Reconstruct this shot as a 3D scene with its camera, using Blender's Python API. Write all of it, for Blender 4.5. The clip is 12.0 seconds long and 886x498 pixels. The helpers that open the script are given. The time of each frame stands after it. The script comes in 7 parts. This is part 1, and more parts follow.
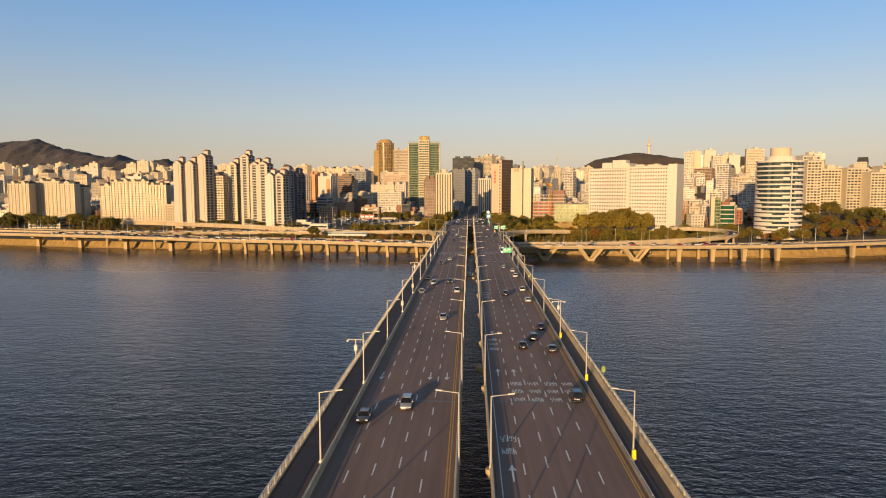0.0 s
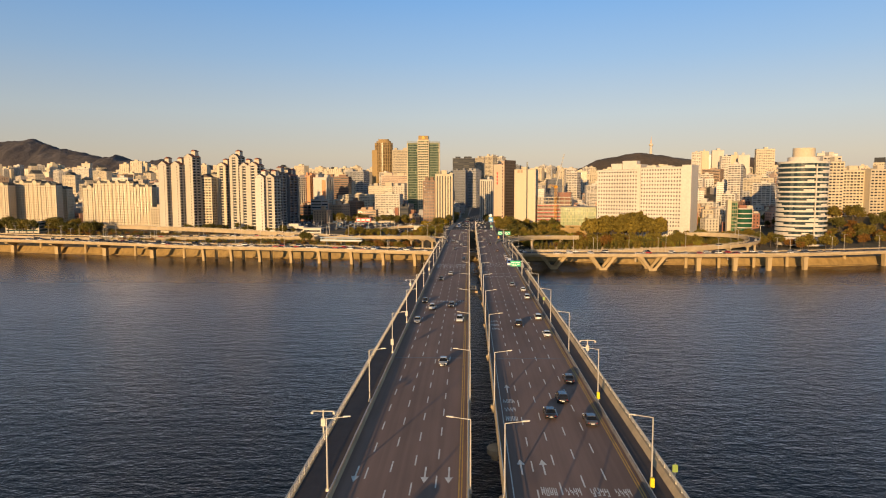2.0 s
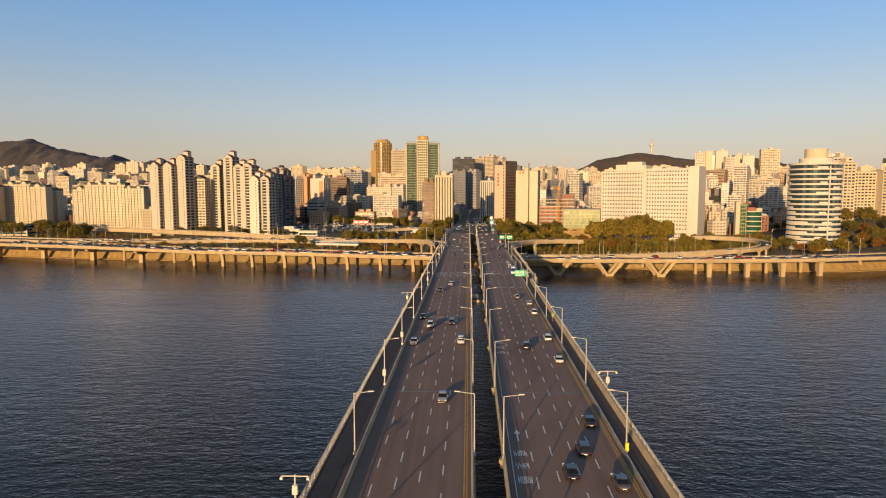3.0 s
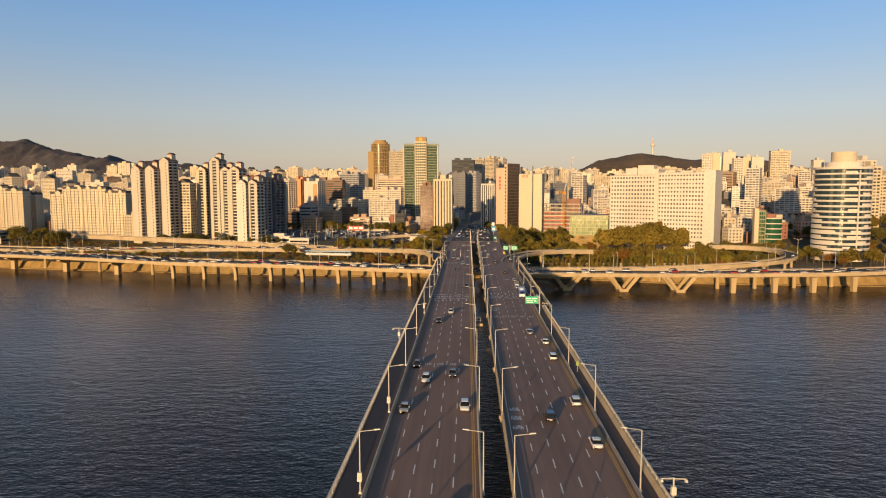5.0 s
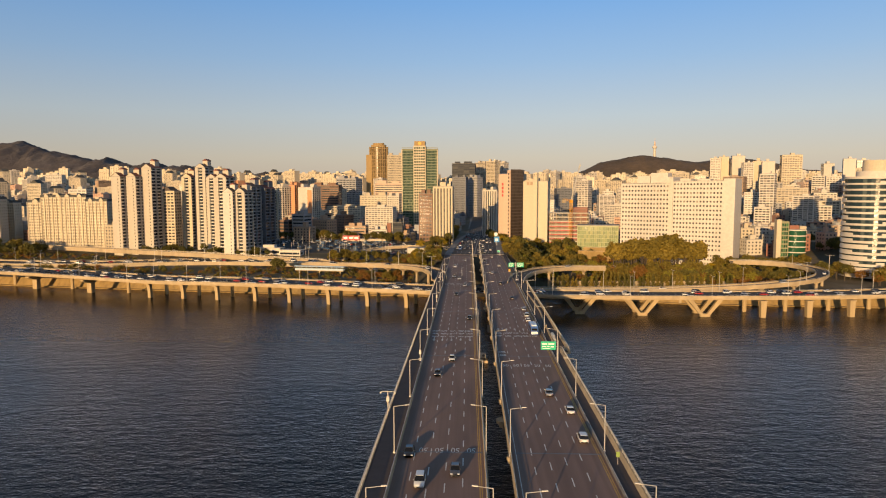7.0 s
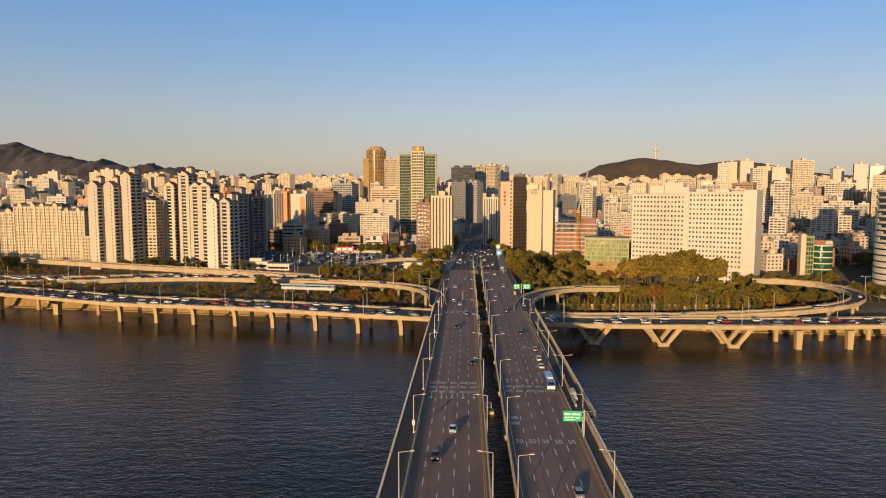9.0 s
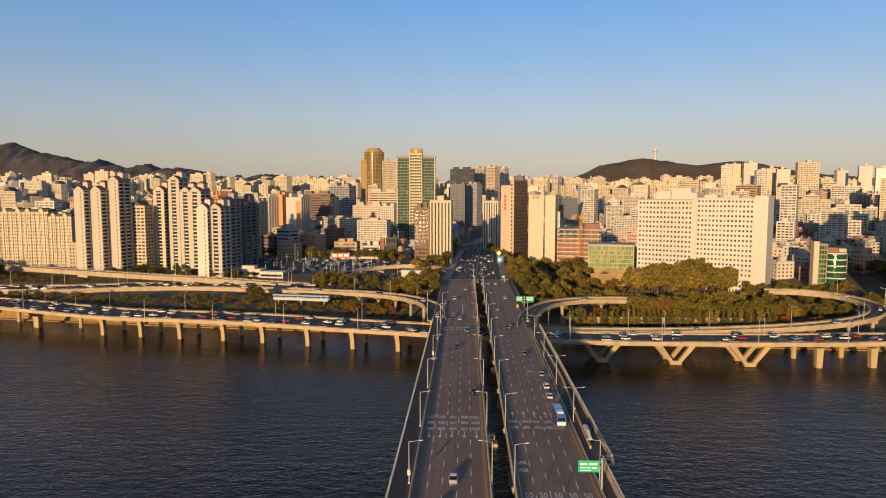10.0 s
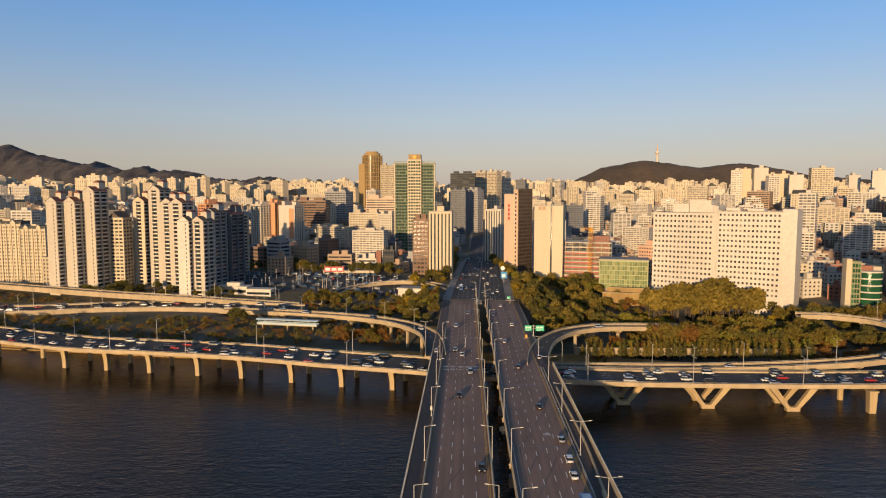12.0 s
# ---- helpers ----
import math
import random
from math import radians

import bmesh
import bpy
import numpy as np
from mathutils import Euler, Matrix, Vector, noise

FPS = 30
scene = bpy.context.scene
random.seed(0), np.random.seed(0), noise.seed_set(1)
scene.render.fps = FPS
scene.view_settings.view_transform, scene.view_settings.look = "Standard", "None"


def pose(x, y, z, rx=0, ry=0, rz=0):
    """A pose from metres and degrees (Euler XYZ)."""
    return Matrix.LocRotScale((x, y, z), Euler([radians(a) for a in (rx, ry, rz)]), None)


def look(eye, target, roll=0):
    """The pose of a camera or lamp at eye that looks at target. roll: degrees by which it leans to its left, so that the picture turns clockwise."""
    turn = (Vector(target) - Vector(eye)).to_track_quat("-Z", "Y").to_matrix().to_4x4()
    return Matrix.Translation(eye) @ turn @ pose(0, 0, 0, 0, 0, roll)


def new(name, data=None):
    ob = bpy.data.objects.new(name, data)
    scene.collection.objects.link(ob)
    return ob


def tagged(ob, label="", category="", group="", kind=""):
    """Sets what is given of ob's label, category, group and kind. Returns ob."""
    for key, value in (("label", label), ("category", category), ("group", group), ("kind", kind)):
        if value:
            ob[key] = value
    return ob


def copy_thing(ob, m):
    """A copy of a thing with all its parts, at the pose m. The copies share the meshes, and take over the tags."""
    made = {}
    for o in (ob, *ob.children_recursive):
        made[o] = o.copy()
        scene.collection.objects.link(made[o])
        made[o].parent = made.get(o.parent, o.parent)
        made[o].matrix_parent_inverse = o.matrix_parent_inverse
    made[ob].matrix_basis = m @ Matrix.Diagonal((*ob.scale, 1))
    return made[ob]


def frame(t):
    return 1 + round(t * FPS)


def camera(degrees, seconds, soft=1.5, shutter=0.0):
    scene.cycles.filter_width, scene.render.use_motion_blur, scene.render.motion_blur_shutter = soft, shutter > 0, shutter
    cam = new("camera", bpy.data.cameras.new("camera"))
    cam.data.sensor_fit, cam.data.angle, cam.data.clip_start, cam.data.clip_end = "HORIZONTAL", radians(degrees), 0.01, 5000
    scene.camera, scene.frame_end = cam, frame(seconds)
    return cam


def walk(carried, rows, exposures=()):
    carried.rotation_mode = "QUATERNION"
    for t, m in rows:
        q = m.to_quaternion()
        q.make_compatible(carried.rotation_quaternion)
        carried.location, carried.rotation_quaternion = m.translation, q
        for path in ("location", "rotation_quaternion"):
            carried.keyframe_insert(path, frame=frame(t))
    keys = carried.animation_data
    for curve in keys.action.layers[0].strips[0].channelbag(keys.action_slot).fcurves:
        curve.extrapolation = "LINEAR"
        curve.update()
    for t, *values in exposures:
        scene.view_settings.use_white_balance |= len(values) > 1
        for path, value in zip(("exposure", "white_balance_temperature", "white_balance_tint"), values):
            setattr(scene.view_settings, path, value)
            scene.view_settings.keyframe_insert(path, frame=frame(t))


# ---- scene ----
# Camera: a drone over the bridge, flying along it and slowly climbing
cam = camera(68.6, 12.0, soft=1.1)
PATH = [
    (0, pose(1.09, -0.27, 53.73, 84.80, 0.1, 2.20)),
    (1.5, pose(0.00, 28.08, 55.34, 84.80, 0.1, 2.20)),
    (2.0, pose(-0.35, 37.33, 56.15, 84.80, 0.1, 2.20)),
    (5.0, pose(-2.33, 94.04, 62.58, 84.80, 0.1, 2.10)),
    (5.5, pose(-2.69, 103.30, 64.00, 84.90, 0.1, 2.10)),
    (6.0, pose(-2.85, 112.75, 65.60, 84.90, 0.1, 2.10)),
    (6.5, pose(-3.22, 122.41, 67.61, 84.90, 0.1, 2.10)),
    (7.0, pose(-3.58, 131.66, 69.43, 84.90, 0.1, 2.10)),
    (9.0, pose(-5.03, 169.46, 77.08, 85.00, 0.0, 2.00)),
    (9.5, pose(-5.39, 178.92, 79.09, 85.00, 0.0, 2.00)),
    (10.0, pose(-5.74, 188.16, 81.30, 85.00, 0.0, 1.90)),
    (10.5, pose(-6.32, 197.81, 83.32, 85.00, 0.0, 1.90)),
    (11.0, pose(-6.48, 207.27, 85.13, 85.10, 0.0, 1.90)),
    (11.5, pose(-6.84, 216.72, 87.14, 85.10, 0.0, 1.90)),
    (12.0, pose(-7.01, 226.17, 89.15, 85.10, 0.0, 1.90)),
]
walk(cam, PATH, exposures=[(0, 0.44, 6950, 10), (6, 0.36, 6850, 10), (9, 0.31, 6600, 10), (12, 0.29, 6300, 10)])

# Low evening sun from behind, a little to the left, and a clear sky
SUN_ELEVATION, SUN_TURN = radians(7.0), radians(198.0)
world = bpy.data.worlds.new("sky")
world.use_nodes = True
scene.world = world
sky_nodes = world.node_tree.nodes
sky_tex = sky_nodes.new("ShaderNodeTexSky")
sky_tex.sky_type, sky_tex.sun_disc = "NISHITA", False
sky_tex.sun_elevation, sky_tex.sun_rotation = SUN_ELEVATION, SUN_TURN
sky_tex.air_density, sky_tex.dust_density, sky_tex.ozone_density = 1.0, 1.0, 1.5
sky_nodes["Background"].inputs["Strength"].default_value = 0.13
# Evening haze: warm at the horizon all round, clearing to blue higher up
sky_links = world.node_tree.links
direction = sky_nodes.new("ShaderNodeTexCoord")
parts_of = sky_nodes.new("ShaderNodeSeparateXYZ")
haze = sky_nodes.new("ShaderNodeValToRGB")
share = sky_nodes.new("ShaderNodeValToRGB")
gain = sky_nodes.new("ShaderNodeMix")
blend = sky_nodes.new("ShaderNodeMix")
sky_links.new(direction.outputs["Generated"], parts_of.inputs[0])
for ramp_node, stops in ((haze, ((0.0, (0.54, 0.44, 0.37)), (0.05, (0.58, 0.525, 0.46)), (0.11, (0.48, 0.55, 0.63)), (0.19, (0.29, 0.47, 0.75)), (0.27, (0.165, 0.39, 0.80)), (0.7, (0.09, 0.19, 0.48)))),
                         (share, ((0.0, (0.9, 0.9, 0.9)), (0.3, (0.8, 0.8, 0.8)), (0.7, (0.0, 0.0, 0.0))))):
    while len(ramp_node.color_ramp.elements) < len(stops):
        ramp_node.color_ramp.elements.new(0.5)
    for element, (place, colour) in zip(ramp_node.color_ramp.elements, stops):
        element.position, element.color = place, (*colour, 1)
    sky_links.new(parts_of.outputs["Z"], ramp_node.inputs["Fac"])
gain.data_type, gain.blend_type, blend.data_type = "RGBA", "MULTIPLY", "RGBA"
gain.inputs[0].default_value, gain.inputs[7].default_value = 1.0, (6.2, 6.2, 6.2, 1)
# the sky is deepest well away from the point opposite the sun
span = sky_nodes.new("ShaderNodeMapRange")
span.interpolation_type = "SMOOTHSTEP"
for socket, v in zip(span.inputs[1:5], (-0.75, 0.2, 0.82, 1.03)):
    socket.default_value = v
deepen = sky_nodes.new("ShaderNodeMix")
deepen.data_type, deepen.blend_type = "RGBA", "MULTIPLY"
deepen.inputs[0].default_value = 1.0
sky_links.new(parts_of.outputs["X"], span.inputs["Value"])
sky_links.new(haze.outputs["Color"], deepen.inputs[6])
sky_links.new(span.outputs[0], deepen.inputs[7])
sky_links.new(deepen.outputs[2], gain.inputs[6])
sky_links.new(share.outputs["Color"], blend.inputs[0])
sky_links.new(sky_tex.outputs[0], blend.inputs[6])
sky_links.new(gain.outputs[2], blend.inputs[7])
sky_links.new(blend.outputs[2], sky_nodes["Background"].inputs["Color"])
sun_lamp = bpy.data.lights.new("sun", "SUN")
sun_lamp.energy, sun_lamp.angle, sun_lamp.color = 4.6, radians(0.6), (1.0, 0.675, 0.35)
sun = new("sun", sun_lamp)
toward = Vector((math.sin(SUN_TURN) * math.cos(SUN_ELEVATION), math.cos(SUN_TURN) * math.cos(SUN_ELEVATION), math.sin(SUN_ELEVATION)))
sun.matrix_world = look(toward * 300, (0, 0, 0))

# ---- materials ----
def nodes_of(name):
    m = bpy.data.materials.new(name)
    m.use_nodes = True
    nt = m.node_tree
    return m, nt, nt.nodes["Principled BSDF"]


def coords(nt, scale, turn=(0, 0, 0)):
    tc = nt.nodes.new("ShaderNodeTexCoord")
    mp = nt.nodes.new("ShaderNodeMapping")
    mp.inputs["Scale"].default_value = scale if isinstance(scale, tuple) else (scale, scale, scale)
    mp.inputs["Rotation"].default_value = turn
    nt.links.new(tc.outputs["Object"], mp.inputs["Vector"])
    return mp.outputs["Vector"]


def noise_tex(nt, vec, scale, detail=4.0, rough=0.55):
    n = nt.nodes.new("ShaderNodeTexNoise")
    n.inputs["Scale"].default_value, n.inputs["Detail"].default_value, n.inputs["Roughness"].default_value = scale, detail, rough
    nt.links.new(vec, n.inputs["Vector"])
    return n.outputs["Fac"]


def ramp(nt, fac, stops):
    r = nt.nodes.new("ShaderNodeValToRGB")
    while len(r.color_ramp.elements) < len(stops):
        r.color_ramp.elements.new(0.5)
    for e, (p, c) in zip(r.color_ramp.elements, stops):
        e.position, e.color = p, (*c, 1)
    nt.links.new(fac, r.inputs["Fac"])
    return r.outputs["Color"]


def mixed(nt, fac, a, b, mode="MIX"):
    m = nt.nodes.new("ShaderNodeMix")
    m.data_type, m.blend_type = "RGBA", mode
    for sock, v in ((m.inputs[0], fac), (m.inputs[6], a), (m.inputs[7], b)):
        if isinstance(v, bpy.types.NodeSocket):
            nt.links.new(v, sock)
        else:
            sock.default_value = v if isinstance(v, float) else (*v, 1)
    return m.outputs[2]


def bump(nt, bsdf, height, strength, distance):
    b = nt.nodes.new("ShaderNodeBump")
    b.inputs["Strength"].default_value, b.inputs["Distance"].default_value = strength, distance
    nt.links.new(height, b.inputs["Height"])
    nt.links.new(b.outputs["Normal"], bsdf.inputs["Normal"])


def shade(c, k):
    return tuple(min(1.0, v * k) for v in c)


def surface(name, colour, rough=0.8, metal=0.0, coarse=0.08, fine=1.2, spread=0.18, relief=0.02, streaks=False):
    """A weathered surface: broad stains, fine grain and a little relief."""
    m, nt, p = nodes_of(name)
    v = coords(nt, (1, 1, 0.15) if streaks else 1.0)
    broad = noise_tex(nt, v, coarse, 5)
    grain = noise_tex(nt, coords(nt, 1.0), fine, 3)
    c = ramp(nt, broad, [(0.3, shade(colour, 1 - spread)), (0.7, shade(colour, 1 + spread * 0.6))])
    g = ramp(nt, grain, [(0.35, (0.82, 0.82, 0.82)), (0.65, (1, 1, 1))])
    nt.links.new(mixed(nt, 0.6, c, g, "MULTIPLY"), p.inputs["Base Color"])
    p.inputs["Roughness"].default_value, p.inputs["Metallic"].default_value = rough, metal
    if relief:
        bump(nt, p, grain, 0.35, relief)
    return m


def wall_paint(name, colour, spread=0.12):
    return surface(name, colour, 0.82, 0, 0.05, 0.6, spread, 0.01, True)


def window_glass(name, dark, light, share=0.6, rough=0.12):
    """Panes that differ one by one: some clear and dark, some with blinds drawn."""
    m, nt, p = nodes_of(name)
    geo = nt.nodes.new("ShaderNodeNewGeometry")
    c = ramp(nt, geo.outputs["Random Per Island"], [(0.0, dark), (share, shade(dark, 1.6)), (1.0, light)])
    nt.links.new(c, p.inputs["Base Color"])
    p.inputs["Roughness"].default_value = rough
    p.inputs["IOR"].default_value = 1.5
    return m


def leaves(name, a, b, c):
    m, nt, p = nodes_of(name)
    geo = nt.nodes.new("ShaderNodeNewGeometry")
    info = nt.nodes.new("ShaderNodeObjectInfo")
    col = ramp(nt, geo.outputs["Random Per Island"], [(0.0, a), (0.6, b), (1.0, c)])
    tone = ramp(nt, info.outputs["Random"], [(0.0, (0.7, 0.7, 0.7)), (1.0, (1.12, 1.06, 1.0))])
    nt.links.new(mixed(nt, 1.0, col, tone, "MULTIPLY"), p.inputs["Base Color"])
    p.inputs["Roughness"].default_value = 0.65
    p.inputs["Specular IOR Level"].default_value = 0.2
    through_leaf = nt.nodes.new("ShaderNodeBsdfTranslucent")
    nt.links.new(p.inputs["Base Color"].links[0].from_socket, through_leaf.inputs["Color"])
    both = nt.nodes.new("ShaderNodeMixShader")
    both.inputs[0].default_value = 0.34
    out = p.outputs[0].links[0].to_socket
    nt.links.new(p.outputs[0], both.inputs[1])
    nt.links.new(through_leaf.outputs[0], both.inputs[2])
    nt.links.new(both.outputs[0], out)
    return m


def car_paint(name, c, metal=0.0):
    m, nt, p = nodes_of(name)
    dirt = noise_tex(nt, coords(nt, 1.0), 2.0, 4)
    nt.links.new(ramp(nt, dirt, [(0.3, shade(c, 0.85)), (0.7, c)]), p.inputs["Base Color"])
    p.inputs["Metallic"].default_value, p.inputs["Roughness"].default_value = metal, 0.3
    p.inputs["Coat Weight"].default_value, p.inputs["Coat Roughness"].default_value = 0.6, 0.08
    return m


def plain(name, c, rough=0.5, metal=0.0):
    m, nt, p = nodes_of(name)
    n = noise_tex(nt, coords(nt, 1.0), 3.0, 3)
    nt.links.new(ramp(nt, n, [(0.3, shade(c, 0.88)), (0.7, shade(c, 1.06))]), p.inputs["Base Color"])
    p.inputs["Roughness"].default_value, p.inputs["Metallic"].default_value = rough, metal
    return m


def water_material():
    """Wind-ruffled river: ripples on the open water, calmer and siltier in the lee of the far bank."""
    m, nt, p = nodes_of("river_water")

    def maths(kind, a, b):
        node = nt.nodes.new("ShaderNodeMath")
        node.operation = kind
        for sock, v in zip(node.inputs, (a, b)):
            if isinstance(v, bpy.types.NodeSocket):
                nt.links.new(v, sock)
            else:
                sock.default_value = v
        return node.outputs[0]

    fine = noise_tex(nt, coords(nt, (0.75, 1.2, 1.0), (0, 0, 0.35)), 0.75, 3, 0.6)
    ripple = noise_tex(nt, coords(nt, (0.65, 1.3, 1.0), (0, 0, -0.2)), 0.26, 3, 0.6)
    swell = noise_tex(nt, coords(nt, (0.5, 1.5, 1.0), (0, 0, 0.1)), 0.08, 3, 0.5)
    patch = noise_tex(nt, coords(nt, (0.5, 1.4, 1.0)), 0.009, 4)
    place = nt.nodes.new("ShaderNodeSeparateXYZ")
    nt.links.new(nt.nodes.new("ShaderNodeTexCoord").outputs["Object"], place.inputs[0])
    lee = nt.nodes.new("ShaderNodeMapRange")
    lee.interpolation_type = "SMOOTHSTEP"
    nt.links.new(place.outputs["Y"], lee.inputs["Value"])
    for socket, v in zip(lee.inputs[1:5], (330.0, 520.0, 0.0, 1.0)):
        socket.default_value = v
    wind = maths("MULTIPLY", maths("ADD", maths("MULTIPLY", patch, 1.2), 0.35), maths("SUBTRACT", 1.0, maths("MULTIPLY", lee.outputs[0], 0.6)))
    waves = maths("ADD", maths("ADD", maths("MULTIPLY", swell, 0.8), maths("MULTIPLY", ripple, 1.5)), maths("MULTIPLY", fine, 0.9))
    relief = nt.nodes.new("ShaderNodeBump")
    relief.inputs["Strength"].default_value, relief.inputs["Distance"].default_value = 1.0, 0.42
    nt.links.new(maths("MULTIPLY", waves, wind), relief.inputs["Height"])
    body = nt.nodes.new("ShaderNodeBsdfDiffuse")
    nt.links.new(mixed(nt, lee.outputs[0], (0.005, 0.0062, 0.0085), (0.018, 0.013, 0.008)), body.inputs["Color"])
    gloss = nt.nodes.new("ShaderNodeBsdfGlossy")
    nt.links.new(maths("SUBTRACT", 0.36, maths("MULTIPLY", lee.outputs[0], 0.18)), gloss.inputs["Roughness"])
    gloss.inputs["Color"].default_value = (1.0, 0.95, 0.90, 1)
    fresnel = nt.nodes.new("ShaderNodeFresnel")
    fresnel.inputs["IOR"].default_value = 1.27
    nt.links.new(relief.outputs[0], fresnel.inputs["Normal"])
    nt.links.new(relief.outputs[0], gloss.inputs["Normal"])
    mix = nt.nodes.new("ShaderNodeMixShader")
    nt.links.new(maths("MULTIPLY", fresnel.outputs[0], maths("SUBTRACT", 1.0, maths("MULTIPLY", lee.outputs[0], 0.38))), mix.inputs[0])
    nt.links.new(body.outputs[0], mix.inputs[1])
    nt.links.new(gloss.outputs[0], mix.inputs[2])
    for link in list(p.outputs[0].links):
        nt.links.new(mix.outputs[0], link.to_socket)
    return m


def asphalt_material(name, colour):
    """Asphalt with wheel tracks along the carriageway, patches and grain."""
    m, nt, p = nodes_of(name)
    tracks = noise_tex(nt, coords(nt, (1.0, 0.012, 1.0)), 0.9, 3)
    broad = noise_tex(nt, coords(nt, (1.0, 0.25, 1.0)), 0.12, 5)
    grain = noise_tex(nt, coords(nt, 1.0), 8.0, 2)
    c = ramp(nt, broad, [(0.3, shade(colour, 0.82)), (0.7, shade(colour, 1.15))])
    c = mixed(nt, 0.8, c, ramp(nt, tracks, [(0.35, (0.78, 0.78, 0.78)), (0.62, (1, 1, 1))]), "MULTIPLY")
    c = mixed(nt, 0.5, c, ramp(nt, grain, [(0.3, (0.8, 0.8, 0.8)), (0.7, (1, 1, 1))]), "MULTIPLY")
    nt.links.new(c, p.inputs["Base Color"])
    p.inputs["Roughness"].default_value = 0.85
    bump(nt, p, grain, 0.4, 0.01)
    return m


def ground_material():
    m, nt, p = nodes_of("city_ground")
    v = coords(nt, 1.0)
    a = noise_tex(nt, v, 0.03, 6)
    b = noise_tex(nt, v, 0.35, 4)
    c = ramp(nt, a, [(0.35, (0.070, 0.066, 0.030)), (0.5, (0.110, 0.088, 0.05)), (0.65, (0.17, 0.14, 0.10))])
    nt.links.new(mixed(nt, 0.5, c, ramp(nt, b, [(0.3, (0.6, 0.6, 0.6)), (0.7, (1, 1, 1))]), "MULTIPLY"), p.inputs["Base Color"])
    p.inputs["Roughness"].default_value = 0.95
    return m


def hill_material(name, a, b, c):
    m, nt, p = nodes_of(name)
    v = coords(nt, 1.0)
    n = noise_tex(nt, v, 0.006, 8, 0.65)
    fine = noise_tex(nt, v, 0.05, 5, 0.7)
    col = ramp(nt, n, [(0.35, a), (0.55, b), (0.78, c)])
    nt.links.new(mixed(nt, 0.7, col, ramp(nt, fine, [(0.3, (0.5, 0.5, 0.5)), (0.7, (1, 1, 1))]), "MULTIPLY"), p.inputs["Base Color"])
    p.inputs["Roughness"].default_value = 0.95
    bump(nt, p, fine, 0.8, 8.0)
    return m


ASPHALT = asphalt_material("asphalt", (0.252, 0.157, 0.118))
ASPHALT_EAST = asphalt_material("asphalt_east", (0.250, 0.157, 0.120))
PIER = surface("pier_concrete", (0.43, 0.315, 0.165), 0.85, 0, 0.2, 1.5, 0.22, 0.02, True)
LOT = asphalt_material("lot_asphalt", (0.055, 0.060, 0.062))
STONE = surface("embankment_stone", (0.34, 0.225, 0.085), 0.9, 0, 0.25, 1.5, 0.3, 0.03, True)
ASPHALT_OLD = asphalt_material("asphalt_old", (0.055, 0.05, 0.048))
WALKWAY = surface("walkway_paving", (0.085, 0.064, 0.058), 0.85, 0, 0.3, 3.0, 0.15)
CONCRETE = surface("concrete", (0.44, 0.34, 0.21), 0.85, 0, 0.15, 1.5, 0.22, 0.02, True)
CONCRETE_PALE = surface("pale_concrete", (0.46, 0.355, 0.22), 0.85, 0, 0.2, 1.5, 0.2, 0.02, True)
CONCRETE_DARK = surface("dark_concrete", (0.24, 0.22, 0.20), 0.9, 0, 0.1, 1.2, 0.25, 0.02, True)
STEEL_DARK = surface("dull_steel", (0.16, 0.155, 0.15), 0.5, 0.4, 0.4, 4.0, 0.2, 0)
GALV = surface("galvanised_steel", (0.55, 0.52, 0.47), 0.45, 0.3, 0.5, 4.0, 0.1, 0)
RAIL_PAINT = surface("cream_rail_paint", (0.62, 0.57, 0.47), 0.5, 0.0, 0.5, 3.0, 0.12, 0)
ROAD_WHITE = surface("road_marking_white", (0.74, 0.71, 0.65), 0.75, 0, 0.8, 6.0, 0.25, 0)
ROAD_YELLOW = surface("road_marking_yellow", (0.62, 0.37, 0.08), 0.75, 0, 0.8, 6.0, 0.25, 0)
SIGN_GREEN = plain("sign_green", (0.03, 0.46, 0.25), 0.4)
SIGN_WHITE = plain("sign_white", (0.8, 0.8, 0.76), 0.4)
SIGN_BLUE = plain("sign_blue", (0.04, 0.25, 0.55), 0.4)
YELLOW = plain("yellow_plastic", (0.75, 0.60, 0.02), 0.5)
ORANGE = plain("crane_orange", (0.70, 0.33, 0.03), 0.5)
RED = plain("red_panel", (0.50, 0.06, 0.05), 0.5)
WATER = water_material()
GROUND = ground_material()
HILL = hill_material("wooded_hill", (0.075, 0.055, 0.036), (0.115, 0.080, 0.052), (0.17, 0.115, 0.07))
ROCK_HILL = hill_material("rocky_mountain", (0.070, 0.060, 0.062), (0.10, 0.086, 0.084), (0.19, 0.165, 0.155))
GLASS = window_glass("office_glass", (0.02, 0.024, 0.03), (0.12, 0.115, 0.10))
GLASS_APT = window_glass("apartment_glass", (0.03, 0.03, 0.03), (0.32, 0.28, 0.22), 0.6, 0.2)
GLASS_GREEN = window_glass("green_glass", (0.012, 0.034, 0.022), (0.24, 0.27, 0.15), 0.86, 0.08)
GLASS_TEAL = window_glass("teal_glass", (0.02, 0.05, 0.055), (0.07, 0.13, 0.13), 0.7, 0.08)
GLASS_PALE = window_glass("pale_green_glass", (0.12, 0.15, 0.06), (0.30, 0.30, 0.12), 0.6, 0.18)
CAR_GLASS = plain("car_glass", (0.012, 0.013, 0.015), 0.06)
TYRE = plain("tyre_rubber", (0.02, 0.02, 0.02), 0.8)
LAMP_WHITE = plain("headlamp", (0.7, 0.7, 0.68), 0.1)
LAMP_RED = plain("tail_lamp", (0.22, 0.008, 0.008), 0.2)
ROOF_GREY = surface("flat_roof", (0.30, 0.285, 0.265), 0.9, 0, 0.2, 1.5, 0.2)
